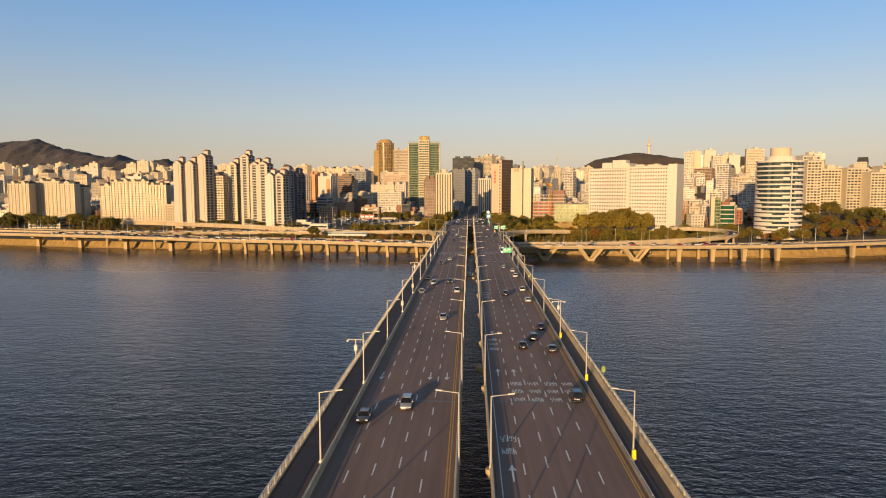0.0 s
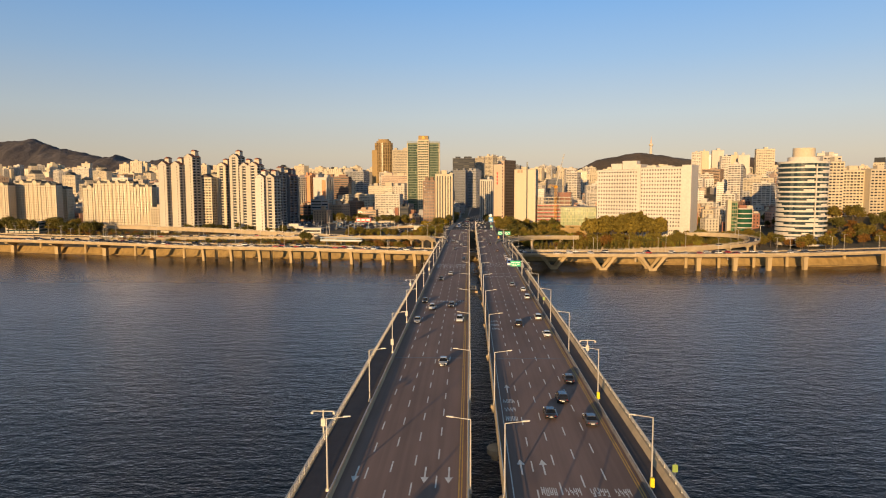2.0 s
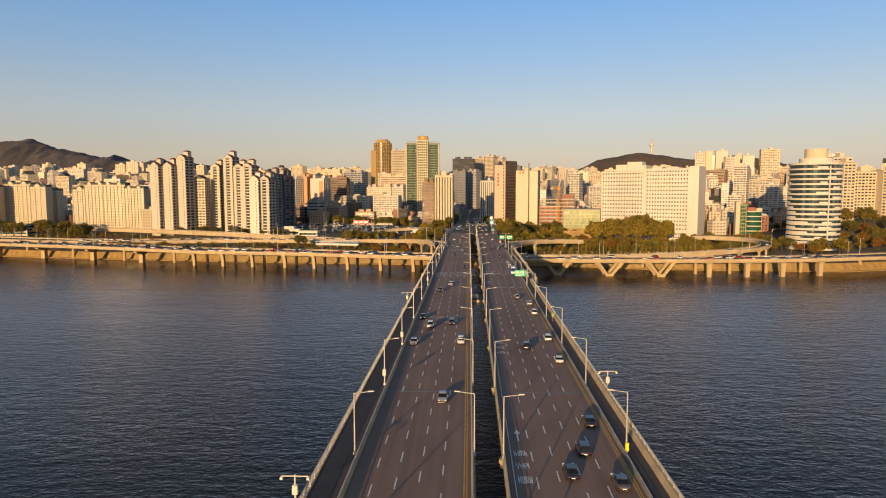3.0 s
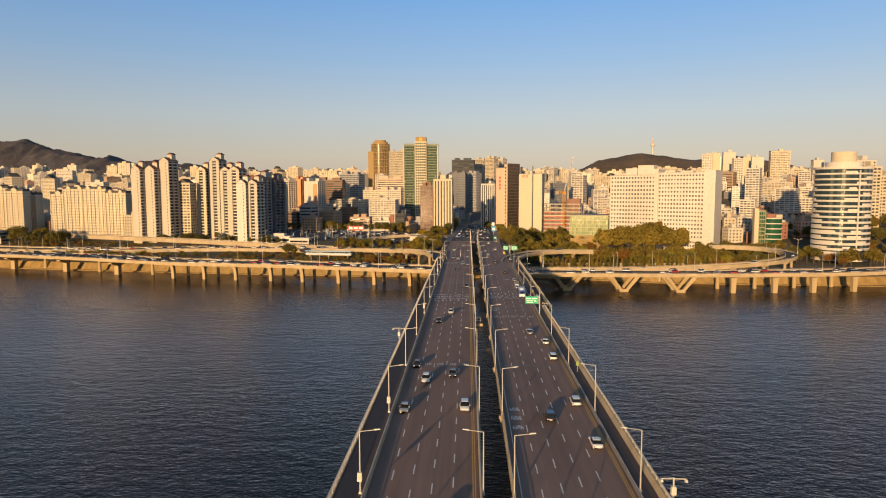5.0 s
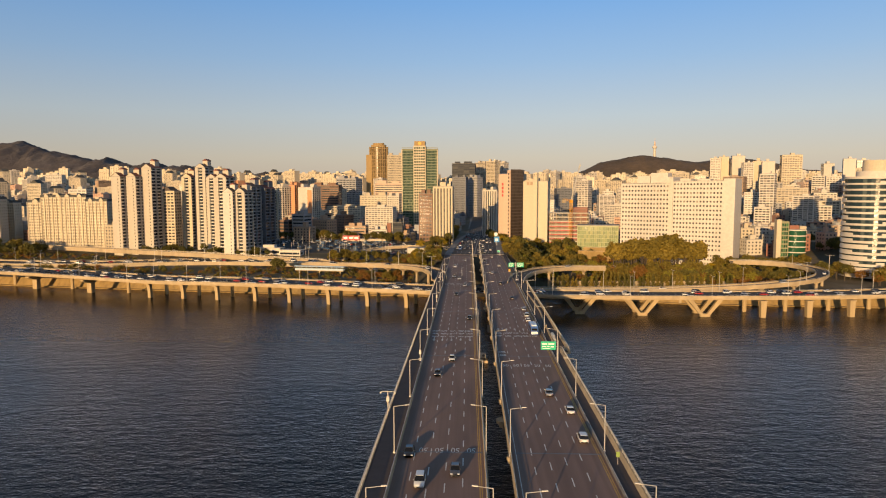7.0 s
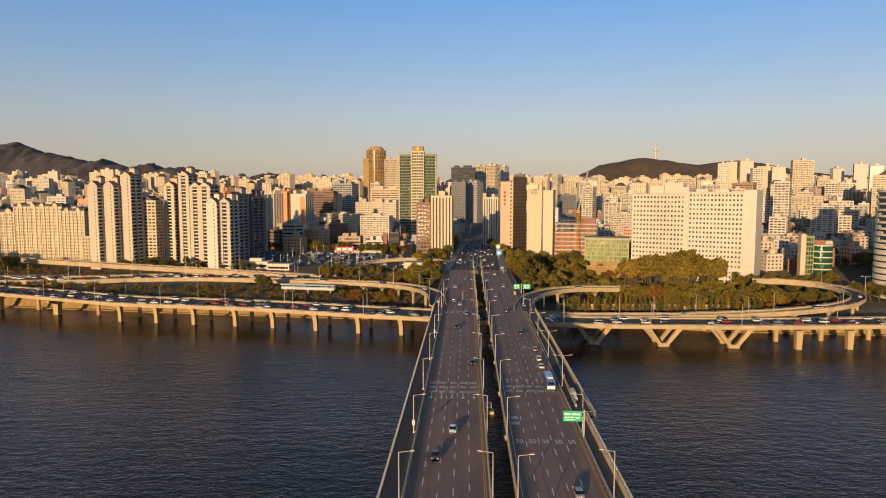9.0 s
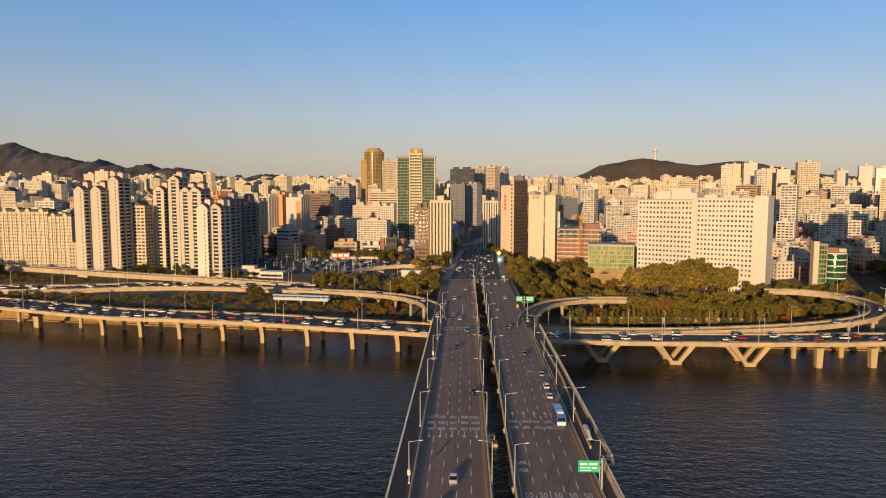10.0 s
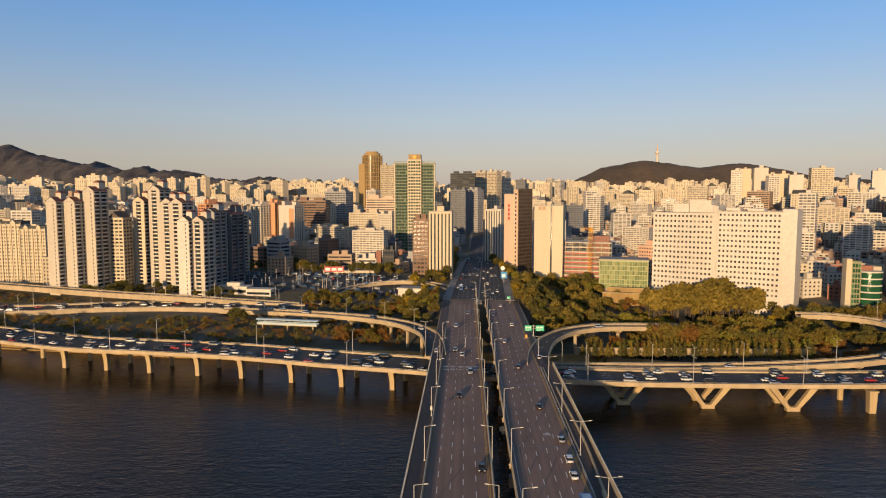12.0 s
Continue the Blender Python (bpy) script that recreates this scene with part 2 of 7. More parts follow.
ROOF_RED = surface("red_roof", (0.20, 0.075, 0.055), 0.85, 0, 0.3, 2.0, 0.2)
ROOF_BROWN = surface("brown_roof", (0.11, 0.085, 0.07), 0.85, 0, 0.3, 2.0, 0.2)
TRUNK = surface("bark", (0.085, 0.065, 0.048), 0.95, 0, 0.8, 5.0, 0.25)
LEAF_DARK = leaves("dark_green_leaves", (0.100, 0.094, 0.026), (0.14, 0.128, 0.033), (0.19, 0.168, 0.044))
LEAF_OLIVE = leaves("olive_leaves", (0.20, 0.152, 0.030), (0.27, 0.205, 0.040), (0.345, 0.262, 0.052))
LEAF_RUST = leaves("rust_leaves", (0.26, 0.125, 0.03), (0.34, 0.165, 0.04), (0.42, 0.215, 0.055))
LEAF_YELLOW = leaves("yellow_leaves", (0.24, 0.18, 0.015), (0.32, 0.23, 0.02), (0.40, 0.29, 0.03))
LEAF_LIME = leaves("yellow_green_leaves", (0.19, 0.175, 0.028), (0.26, 0.235, 0.037), (0.34, 0.30, 0.048))
GLASS_BLOCK = window_glass("block_glass", (0.04, 0.038, 0.036), (0.30, 0.26, 0.20), 0.7, 0.2)
GLASS_SOFT = window_glass("soft_glass", (0.016, 0.030, 0.034), (0.10, 0.12, 0.11), 0.7, 0.12)
# far panes: distance haze put into the colour as paler darks
GLASS_HAZED = window_glass("far_glass", (0.10, 0.093, 0.085), (0.40, 0.35, 0.27), 0.5, 0.25)
GLASS_SLAB = window_glass("slab_glass", (0.085, 0.075, 0.06), (0.42, 0.35, 0.25), 0.55, 0.2)
GLASS_BRONZE = window_glass("bronze_glass", (0.10, 0.066, 0.026), (0.22, 0.15, 0.065), 0.6, 0.16)
GLASS_BROWN = window_glass("brown_glass", (0.05, 0.035, 0.024), (0.085, 0.06, 0.04), 0.8, 0.15)
ROOF_SLATE = surface("slate_roof", (0.075, 0.072, 0.062), 0.8, 0, 0.3, 2.0, 0.2)
GLASS_LEAF = window_glass("bright_green_glass", (0.012, 0.05, 0.026), (0.07, 0.18, 0.085), 0.6, 0.12)
PAINTS = {
    "apartment": wall_paint("apartment_wall", (0.51, 0.45, 0.36)),
    "white": wall_paint("white_wall", (0.58, 0.52, 0.43)),
    "bright": wall_paint("bright_white_wall", (0.62, 0.56, 0.475)),
    "cream": wall_paint("cream_wall", (0.60, 0.50, 0.35)),
    "beige": wall_paint("beige_wall", (0.52, 0.44, 0.32)),
    "sand": wall_paint("sand_wall", (0.48, 0.40, 0.28)),
    "pink": wall_paint("pink_wall", (0.58, 0.36, 0.25)),
    "peach": wall_paint("peach_wall", (0.64, 0.455, 0.325)),
    "sage": wall_paint("sage_frame", (0.19, 0.215, 0.14)),
    "lime": wall_paint("lime_frame", (0.40, 0.41, 0.24)),
    "orange": wall_paint("orange_wall", (0.60, 0.29, 0.145)),
    "brown": wall_paint("brown_wall", (0.22, 0.13, 0.085)),
    "tan": wall_paint("tan_wall", (0.42, 0.29, 0.19)),
    "grey": wall_paint("grey_wall", (0.34, 0.33, 0.32)),
    "slate": wall_paint("slate_wall", (0.16, 0.165, 0.18)),
    "umber": wall_paint("umber_wall", (0.105, 0.072, 0.046)),
    "black": wall_paint("black_wall", (0.05, 0.052, 0.058)),
    "gold": wall_paint("gold_brown_wall", (0.36, 0.24, 0.10)),
    "brick": wall_paint("brick_wall", (0.30, 0.13, 0.085)),
    "olive": wall_paint("olive_wall", (0.26, 0.25, 0.15)),
}


# ---- mesh tools ----
class Shape:
    """Collects corners and faces of one mesh."""

    def __init__(self):
        self.v, self.f = [], []

    def face(self, *pts):
        n = len(self.v)
        self.v += [tuple(p) for p in pts]
        self.f.append(tuple(range(n, n + len(pts))))
        return self

    def box(self, x0, y0, z0, x1, y1, z1, taper=0.0):
        n, t = len(self.v), taper
        self.v += [(x0, y0, z0), (x1, y0, z0), (x1, y1, z0), (x0, y1, z0),
                   (x0 + t, y0 + t, z1), (x1 - t, y0 + t, z1), (x1 - t, y1 - t, z1), (x0 + t, y1 - t, z1)]
        self.f += [tuple(n + i for i in q) for q in ((3, 2, 1, 0), (4, 5, 6, 7), (0, 1, 5, 4), (1, 2, 6, 5), (2, 3, 7, 6), (3, 0, 4, 7))]
        return self

    def tube(self, a, b, ra, rb=None, sides=6):
        """A tapered tube from a to b with closed ends."""
        a, b = Vector(a), Vector(b)
        rb = ra if rb is None else rb
        d = (b - a).normalized()
        e1 = d.cross((0, 0, 1) if abs(d.z) < 0.9 else (1, 0, 0)).normalized()
        e2 = d.cross(e1)
        n = len(self.v)
        for c, r in ((a, ra), (b, rb)):
            for k in range(sides):
                t = 2 * math.pi * (k + 0.5) / sides
                self.v.append(tuple(c + r * (math.cos(t) * e1 + math.sin(t) * e2)))
        self.f += [(n + k, n + (k + 1) % sides, n + sides + (k + 1) % sides, n + sides + k) for k in range(sides)]
        self.f += [tuple(n + k for k in reversed(range(sides))), tuple(n + sides + k for k in range(sides))]
        return self

    def prism(self, ring, z0, z1, grow=0.0):
        """A plan outline (counter-clockwise) raised from z0 to z1."""
        n, k = len(self.v), len(ring)
        cx, cy = sum(p[0] for p in ring) / k, sum(p[1] for p in ring) / k
        self.v += [(x, y, z0) for x, y in ring]
        self.v += [(cx + (x - cx) * (1 + grow), cy + (y - cy) * (1 + grow), z1) for x, y in ring]
        self.f += [(n + i, n + (i + 1) % k, n + k + (i + 1) % k, n + k + i) for i in range(k)]
        self.f += [tuple(n + i for i in reversed(range(k))), tuple(n + k + i for i in range(k))]
        return self

    def profile(self, pts, x0, x1):
        """A side outline of (y, z) drawn across from x0 to x1."""
        n, k = len(self.v), len(pts)
        self.v += [(x0, y, z) for y, z in pts] + [(x1, y, z) for y, z in pts]
        self.f += [(n + i, n + (i + 1) % k, n + k + (i + 1) % k, n + k + i) for i in range(k)]
        self.f += [tuple(n + i for i in reversed(range(k))), tuple(n + k + i for i in range(k))]
        return self

    def weld(self):
        """Joins corners that lie on one another."""
        seen, new_index, corners = {}, [], []
        for v in self.v:
            key = tuple(round(c, 3) for c in v)
            if key not in seen:
                seen[key] = len(corners)
                corners.append(v)
            new_index.append(seen[key])
        self.v, self.f = corners, [tuple(new_index[i] for i in f) for f in self.f]
        return self

    def mesh(self, name, mat):
        me = bpy.data.meshes.new(name)
        me.from_pydata(self.v, [], self.f)
        me.materials.append(mat)
        me.validate()
        return me


def part(name, what, mat, parent, label="", at=None, kind=""):
    """One mesh object under a thing; what is a Shape, or a mesh that alike parts share."""
    me = what.mesh(name, mat) if isinstance(what, Shape) else what
    ob = new(name, me)
    ob.parent = parent
    if at is not None:
        ob.matrix_basis = at if isinstance(at, Matrix) else Matrix.Translation(at)
    return tagged(ob, label, kind=kind)


def thing(name, label, category, at=(0, 0, 0), turn=0.0, group="", kind=""):
    ob = new(name)
    ob.empty_display_size = 0.5
    ob.matrix_basis = pose(*at, 0, 0, turn)
    return tagged(ob, label, category, group, kind)


def smooth(me):
    me.polygons.foreach_set("use_smooth", [True] * len(me.polygons))
    return me

# ---- water, land and hills ----
BANK = [(-4500, 1506), (-1200, 856), (-600, 671), (-374, 610), (-280, 593), (-162, 575), (-79, 566), (0, 562), (60, 559), (132, 536), (200, 530), (262, 525), (350, 551), (600, 646), (1200, 906), (4500, 1706)]


def table(rows, x):
    for (a, p), (b, q) in zip(rows, rows[1:]):
        if x <= b:
            return p + (q - p) * max(0.0, (x - a) / (b - a))
    return rows[-1][1]


def step(a, b, v):
    t = min(1.0, max(0.0, (v - a) / (b - a)))
    return t * t * (3 - 2 * t)


def bump_at(x, y, cx, cy, rx, ry):
    return math.exp(-((x - cx) / rx) ** 2 - ((y - cy) / ry) ** 2)


def ground_z(x, y):
    d = y - table(BANK, x)
    z = 5.2 + 3.0 * step(0, 30, d) + 8.5 * step(640, 800, y) + 18 * step(850, 1400, y) + 42 * step(1200, 2300, y)
    z += 44 * bump_at(x, y, 520, 1230, 210, 330) + 17 * bump_at(x, y, 375, 690, 80, 60) + 25 * bump_at(x, y, -900, 1500, 500, 500)
    z -= 20 * bump_at(x, y, 20, 1500, 90, 700)
    near = step(70, 26, abs(x - 4)) * step(575, 640, y) * step(1100, 700, y)
    return z + near * (17.6 - z)


river = Shape().face((-4600, -3000, 0), (4600, -3000, 0), (4600, 1800, 0), (-4600, 1800, 0))
tagged(new("water", river.mesh("water", WATER)), "dark blue-grey river water with small ripples", "river", kind="structure")

land = Shape()
xs = [-4600, -3600, -2800, -2200, -1700, -1300, -1000, -800] + [-640 + 16 * k for k in range(81)] + [800, 1000, 1300, 1700, 2200, 2800, 3600, 4600]
ds = [0, 4, 8, 14, 20, 28] + [36 + 16 * k for k in range(46)] + [800 + 80 * k for k in range(20)] + [2500, 2900, 3400, 4200]
land.v = [(x, table(BANK, x) + d, ground_z(x, table(BANK, x) + d)) for d in ds for x in xs]
land.f = [(j * len(xs) + i, j * len(xs) + i + 1, (j + 1) * len(xs) + i + 1, (j + 1) * len(xs) + i) for j in range(len(ds) - 1) for i in range(len(xs) - 1)]
tagged(new("ground", smooth(land.mesh("ground", GROUND))), "city ground with earth, grass and paved patches", "ground", kind="structure")

embankment = Shape()
edge = [(x, table(BANK, x)) for x in range(-900, 901, 12)]
for (x0, y0), (x1, y1) in zip(edge, edge[1:]):
    embankment.face((x0, y0 - 6, -1.5), (x1, y1 - 6, -1.5), (x1, y1 - 0.3, 5.6), (x0, y0 - 0.3, 5.6))
    embankment.face((x0, y0 - 0.3, 5.6), (x1, y1 - 0.3, 5.6), (x1, y1 + 1.0, 5.6), (x0, y0 + 1.0, 5.6))
    embankment.face((x0, y0 - 7.2, 0.5), (x1, y1 - 7.2, 0.5), (x1, y1 - 4.4, 0.5), (x0, y0 - 4.4, 0.5))
    embankment.face((x0, y0 - 7.2, -1.5), (x1, y1 - 7.2, -1.5), (x1, y1 - 7.2, 0.5), (x0, y0 - 7.2, 0.5))
tagged(new("embankment_wall", embankment.mesh("embankment_wall", STONE)), "sloping tan concrete river embankment", "embankment", kind="structure")


def ridge(name, label, line, y, deep, mat, rough, seed):
    """A hill range with its crest along the line of (x, height)."""
    s = Shape()
    x0, x1 = line[0][0], line[-1][0]
    cols, rows = 300, 36
    for j in range(rows + 1):
        v = j / rows
        for i in range(cols + 1):
            x = x0 + (x1 - x0) * i / cols
            top = table(line, x)
            side = math.sin(math.pi * v) ** 0.9
            spur = 1 - abs(noise.fractal((x * 0.0036 + seed, v * 2.2, seed), 0.9, 2.1, 6))
            crag = 1 - 2 * abs(noise.fractal((x * 0.010 + seed, v * 5.0 + 7.0, seed), 0.8, 2.2, 6))
            tooth = noise.fractal((x * 0.027 + seed, v * 9.0, seed), 0.7, 2.3, 5)
            z = 30 + (top - 30) * side + rough * (crag * 0.8 * side + tooth * 0.5 * side + (spur - 0.7) * 5.0 * side * (1.02 - side))
            s.v.append((x, y - deep + 2 * deep * v, z))
    n = cols + 1
    s.f = [(j * n + i, j * n + i + 1, (j + 1) * n + i + 1, (j + 1) * n + i) for j in range(rows) for i in range(cols)]
    return tagged(new(name, smooth(s.mesh(name, mat))), label, "hill", kind="structure")


ridge("mountain_range", "bare rocky grey-brown mountain range beyond the city",
      [(-4300, 211), (-3500, 261), (-3150, 333), (-2810, 349), (-2768, 349), (-2716, 362), (-2656, 332), (-2605, 315), (-2468, 291), (-2367, 268), (-2265, 248), (-2186, 258), (-2095, 221), (-1993, 207), (-1906, 241), (-1822, 207), (-1720, 214), (-1635, 203), (-1518, 167), (-1315, 147), (-1179, 180), (-1045, 147), (-600, 61)],
      4050, 470, ROCK_HILL, 21, 3.0)
ridge("wooded_hill", "low wooded brown hill carrying a slim tower",
      [(420, 80), (588, 140), (636, 166), (717, 199), (782, 232), (911, 257), (1008, 277), (1105, 267), (1203, 254), (1332, 234), (1461, 247), (1557, 260), (1685, 246), (1782, 227), (1944, 191), (2199, 172), (2416, 152), (3300, 100)],
      4050, 470, HILL, 5, 11.0)


# ---- roads on structures ----
def glide(points, every=6.0):
    """A smooth line of (x, y, z) through the points."""
    pts = [Vector(p) for p in points]
    pts = [pts[0] * 2 - pts[1]] + pts + [pts[-1] * 2 - pts[-2]]
    out = []
    for a, b, c, d in zip(pts, pts[1:], pts[2:], pts[3:]):
        n = max(1, round((c - b).length / every))
        for k in range(n):
            t = k / n
            out.append(0.5 * (2 * b + (c - a) * t + (2 * a - 5 * b + 4 * c - d) * t * t + (3 * b - a - 3 * c + d) * t ** 3))
    return out + [pts[-2]]


def beside(line, off):
    """The line moved sideways by off metres, to its right."""
    out = []
    for k, p in enumerate(line):
        d = line[min(k + 1, len(line) - 1)] - line[max(k - 1, 0)]
        d.z = 0
        d.normalize()
        out.append(Vector((p.x + d.y * off, p.y - d.x * off, p.z)))
    return out


def band(s, line, a, b, z0, z1):
    """A long bar along the line between the offsets a and b, from z0 to z1 over it."""
    A, B = beside(line, a), beside(line, b)
    n = len(s.v)
    for p, q in zip(A, B):
        s.v += [(p.x, p.y, p.z + z0), (q.x, q.y, q.z + z0), (q.x, q.y, q.z + z1), (p.x, p.y, p.z + z1)]
    for k in range(len(A) - 1):
        i, j = n + 4 * k, n + 4 * k + 4
        s.f += [(i + e, i + (e + 1) % 4, j + (e + 1) % 4, j + e) for e in range(4)]
    m = n + 4 * (len(A) - 1)
    s.f += [(n + 3, n + 2, n + 1, n), (m, m + 1, m + 2, m + 3)]
    return s


def viaduct(name, label, points, half, deep, lanes, parapet=0.95, girder=0.72):
    """A raised road: surface, deck, girder, two parapets and lane lines."""
    line = glide(points)
    road = thing(name, label, "viaduct", kind="structure")
    part("road_surface", band(Shape(), line, -half + 0.4, half - 0.4, -0.2, 0.0), ASPHALT_OLD, road, "dark grey asphalt")
    part("deck", band(Shape(), line, -half, half, -0.65, -0.204), CONCRETE_PALE, road)
    part("girder", band(Shape(), line, -half * girder, half * girder, -deep, -0.654), CONCRETE_PALE, road)
    for sgn in (-1, 1):
        part("parapet", band(Shape(), line, sgn * half - 0.2 * sgn - 0.17, sgn * half - 0.2 * sgn + 0.17, -0.2, parapet), CONCRETE_PALE, road, "pale concrete parapet")
        rail = Shape()
        band(rail, line, sgn * (half - 0.2) - 0.05, sgn * (half - 0.2) + 0.05, parapet + 0.3, parapet + 0.4)
        for k, p in enumerate(beside(line, sgn * (half - 0.2))):
            rail.box(p.x - 0.05, p.y - 0.05, p.z + parapet, p.x + 0.05, p.y + 0.05, p.z + parapet + 0.32)
        part("handrail", rail, GALV, road)
    marks = Shape()
    for lane in range(1, lanes):
        off = -half + 1.2 + (2 * half - 2.4) * lane / lanes
        side_a, side_b = beside(line, off - 0.09), beside(line, off + 0.09)
        for k in range(0, len(line) - 1, 2):
            marks.face(*[(p.x, p.y, p.z + 0.012) for p in (side_a[k], side_b[k], side_b[k] * 0.5 + side_b[k + 1] * 0.5, side_a[k] * 0.5 + side_a[k + 1] * 0.5)])
    if marks.f:
        part("lane_lines", marks, ROAD_WHITE, road, "white dashed lane lines", kind="stuff")
    return line


RIVERSIDE_LEFT = viaduct("riverside_viaduct", "long pale concrete riverside road viaduct full of traffic",
    [(-600, 668, 12.4), (-480, 630, 12.3), (-369, 601, 12.2), (-296, 581, 12.0), (-212, 552, 11.8), (-164, 545, 11.6), (-115, 537, 11.5), (-64, 524, 11.3), (-28, 516, 11.2), (2, 508, 11.2), (30, 503, 11.2)], 12.2, 2.0, 6, parapet=0.75)
RIVERSIDE_RIGHT = viaduct("riverside_viaduct", "pale concrete riverside road viaduct on slanting legs",
    [(30, 503, 11.2), (60, 499, 11.2), (125, 498, 11.2), (200, 502, 11.2), (260, 513, 11.3), (340, 538, 11.5), (440, 572, 11.8), (600, 640, 12.0)], 9.8, 1.9, 5, parapet=0.75)
BACK_LEFT = viaduct("ramp_road", "curving pale concrete ramp leaving the bridge",
    [(-19.5, 505, 18.3), (-21.5, 530, 18.2), (-27, 556, 17.6), (-42, 584, 16.4), (-66, 608, 14.8), (-98, 628, 13.0), (-135, 643, 11.8), (-170, 651, 11.2)], 4.6, 1.7, 2)
BACK_ROAD = viaduct("inland_road", "wide walled riverside road carrying slow traffic",
    [(-120, 660, 10.6), (-170, 667, 10.6), (-215, 670, 10.6), (-262, 664, 10.6), (-310, 650, 10.8), (-370, 648, 11.2), (-450, 665, 11.6), (-600, 710, 12.0)], 12.0, 4.4, 6, girder=0.985)
UPPER_RAMP = viaduct("upper_ramp", "narrow raised ramp with metal railings",
    [(-125, 676, 11.0), (-170.5, 682, 12.7), (-210, 682, 15.0), (-256, 684, 17.0), (-313, 698, 18.2), (-371, 716, 18.8), (-420, 728, 19), (-480, 738, 19), (-560, 745, 19)], 4.2, 3.0, 2, parapet=0.5, girder=0.96)
RAMP_RIGHT = viaduct("ramp_road", "curving pale concrete ramp leaving the bridge",
    [(23.5, 490, 18.3), (26.5, 512, 18.3), (34, 538, 18.1), (47, 560, 17.8), (66, 573, 17.4), (88, 578, 16.8), (118, 580, 16)], 4.6, 1.7, 2)
SLIP_RIGHT = viaduct("slip_road", "narrow slip road beside the riverside viaduct",
    [(20, 517, 10.9), (60, 516, 10.9), (105, 516, 11.2), (150, 517, 12.8), (182, 522, 14.2), (207, 533, 15.4), (222, 549, 16.3), (229, 572, 17.0), (224, 596, 17.4), (206, 610, 17.5), (190, 612, 17.5)], 3.9, 1.8, 2)
viaduct("loop_road", "curved pale concrete access road at the interchange",
    [(-14, 700, 17.2), (-30, 738, 16.8), (-52, 755, 16.2), (-78, 754, 15.2), (-98, 735, 14.0), (-106, 706, 12.6), (-112, 680, 11.4)], 4.0, 1.3, 2)


def pillar(name, label, at, turn, build, group):
    p = thing(name, label, "pier", at, turn, group)
    for nm, s in build:
        part(nm, s, PIER, p)
    return p


def leaning_pier():
    shaft = Shape()
    ring = [(-1.15, -1.1), (1.15, -1.1), (1.15, 1.1), (-1.15, 1.1)]
    shaft.v = [(x * 0.92 + 0.6, y, -3) for x, y in ring] + [(x * 0.95 + 0.5, y, 4.0) for x, y in ring] + [(x * 1.0 + 0.3, y, 5.6) for x, y in ring] + [(x * 1.15 - 0.2, y * 1.1 - 0.1, 9.2) for x, y in ring]
    shaft.f = [(4 * r + i, 4 * r + (i + 1) % 4, 4 * r + 4 + (i + 1) % 4, 4 * r + 4 + i) for r in range(3) for i in range(4)] + [(3, 2, 1, 0), (12, 13, 14, 15)]
    return [("shaft", shaft), ("cap", Shape().box(-2.2, -2.0, 8.9, 1.0, 1.6, 9.4))]


def hammer_pier():
    shaft = Shape().box(-1.9, -1.6, -3, 1.9, 1.6, 7.2)
    head = Shape().profile([(-7.5, 9.6), (-7.5, 8.7), (-2.0, 6.8), (2.0, 6.8), (7.5, 8.7), (7.5, 9.6)], -1.7, 1.7)
    return [("shaft", shaft), ("hammerhead", head)]


def plain_column():
    return [("shaft", Shape().prism([(1.2 * math.cos(t * math.pi / 4), 1.2 * math.sin(t * math.pi / 4)) for t in range(8)], -3, 9.2))]


def vee_pier():
    """Two slanting legs on one foot, doubled front and back."""
    foot = Shape().box(-2.9, -2.9, -3, 2.9, 0.0, 1.7, 0.3)
    legs = []
    for sgn in (-1, 1):
        for y in (-1.5, 9.0):
            leg = Shape()
            leg.v = [(sgn * 0.7, y - 0.9, 1.0), (sgn * 2.7, y - 0.9, 1.0), (sgn * 2.7, y + 0.9, 1.0), (sgn * 0.7, y + 0.9, 1.0),
                     (sgn * 6.6, y - 0.9, 9.3), (sgn * 9.6, y - 0.9, 9.3), (sgn * 9.6, y + 0.9, 9.3), (sgn * 6.6, y + 0.9, 9.3)]
            q = ((3, 2, 1, 0), (4, 5, 6, 7), (0, 1, 5, 4), (1, 2, 6, 5), (2, 3, 7, 6), (3, 0, 4, 7))
            leg.f = [tuple(r) if sgn > 0 else tuple(reversed(r)) for r in q]
            legs.append(("leg", leg))
    back = Shape().box(-2.9, 7.6, -3, 2.9, 10.5, 1.7, 0.3)
    return [("foot", foot), ("foot", back)] + legs


lean = pillar("viaduct_pier", "pale concrete pier leaning out under the viaduct", (-40, 515, 0), -14, leaning_pier(), "viaduct piers")
column = pillar("viaduct_column", "round pale concrete column under the viaduct", (-35, 529, 0), 0, plain_column(), "viaduct columns")
for x, y in ((-64, 519), (-89, 525), (-115, 531), (-138, 535), (-164, 539), (-188, 543), (-212, 547)):
    copy_thing(lean, pose(x, y, 0, 0, 0, -14))
for x, y in ((-59, 534), (-84, 540), (-110, 546), (-133, 550), (-159, 553), (-183, 557), (-207, 561), (-236, 566), (-286, 583), (-340, 600), (-390, 614), (156, 507), (180, 509), (206, 512), (232, 517), (280, 530), (330, 545)):
    copy_thing(column, pose(x, y, 0))
hammer = pillar("viaduct_pier", "pale concrete hammerhead pier standing in the river", (-263, 567, 0), -16, hammer_pier(), "hammerhead piers")
for x, y, r in ((-313, 584, -14), (-365, 599, -14), (-415, 613, -15)):
    copy_thing(hammer, pose(x, y, 0, 0, 0, r))
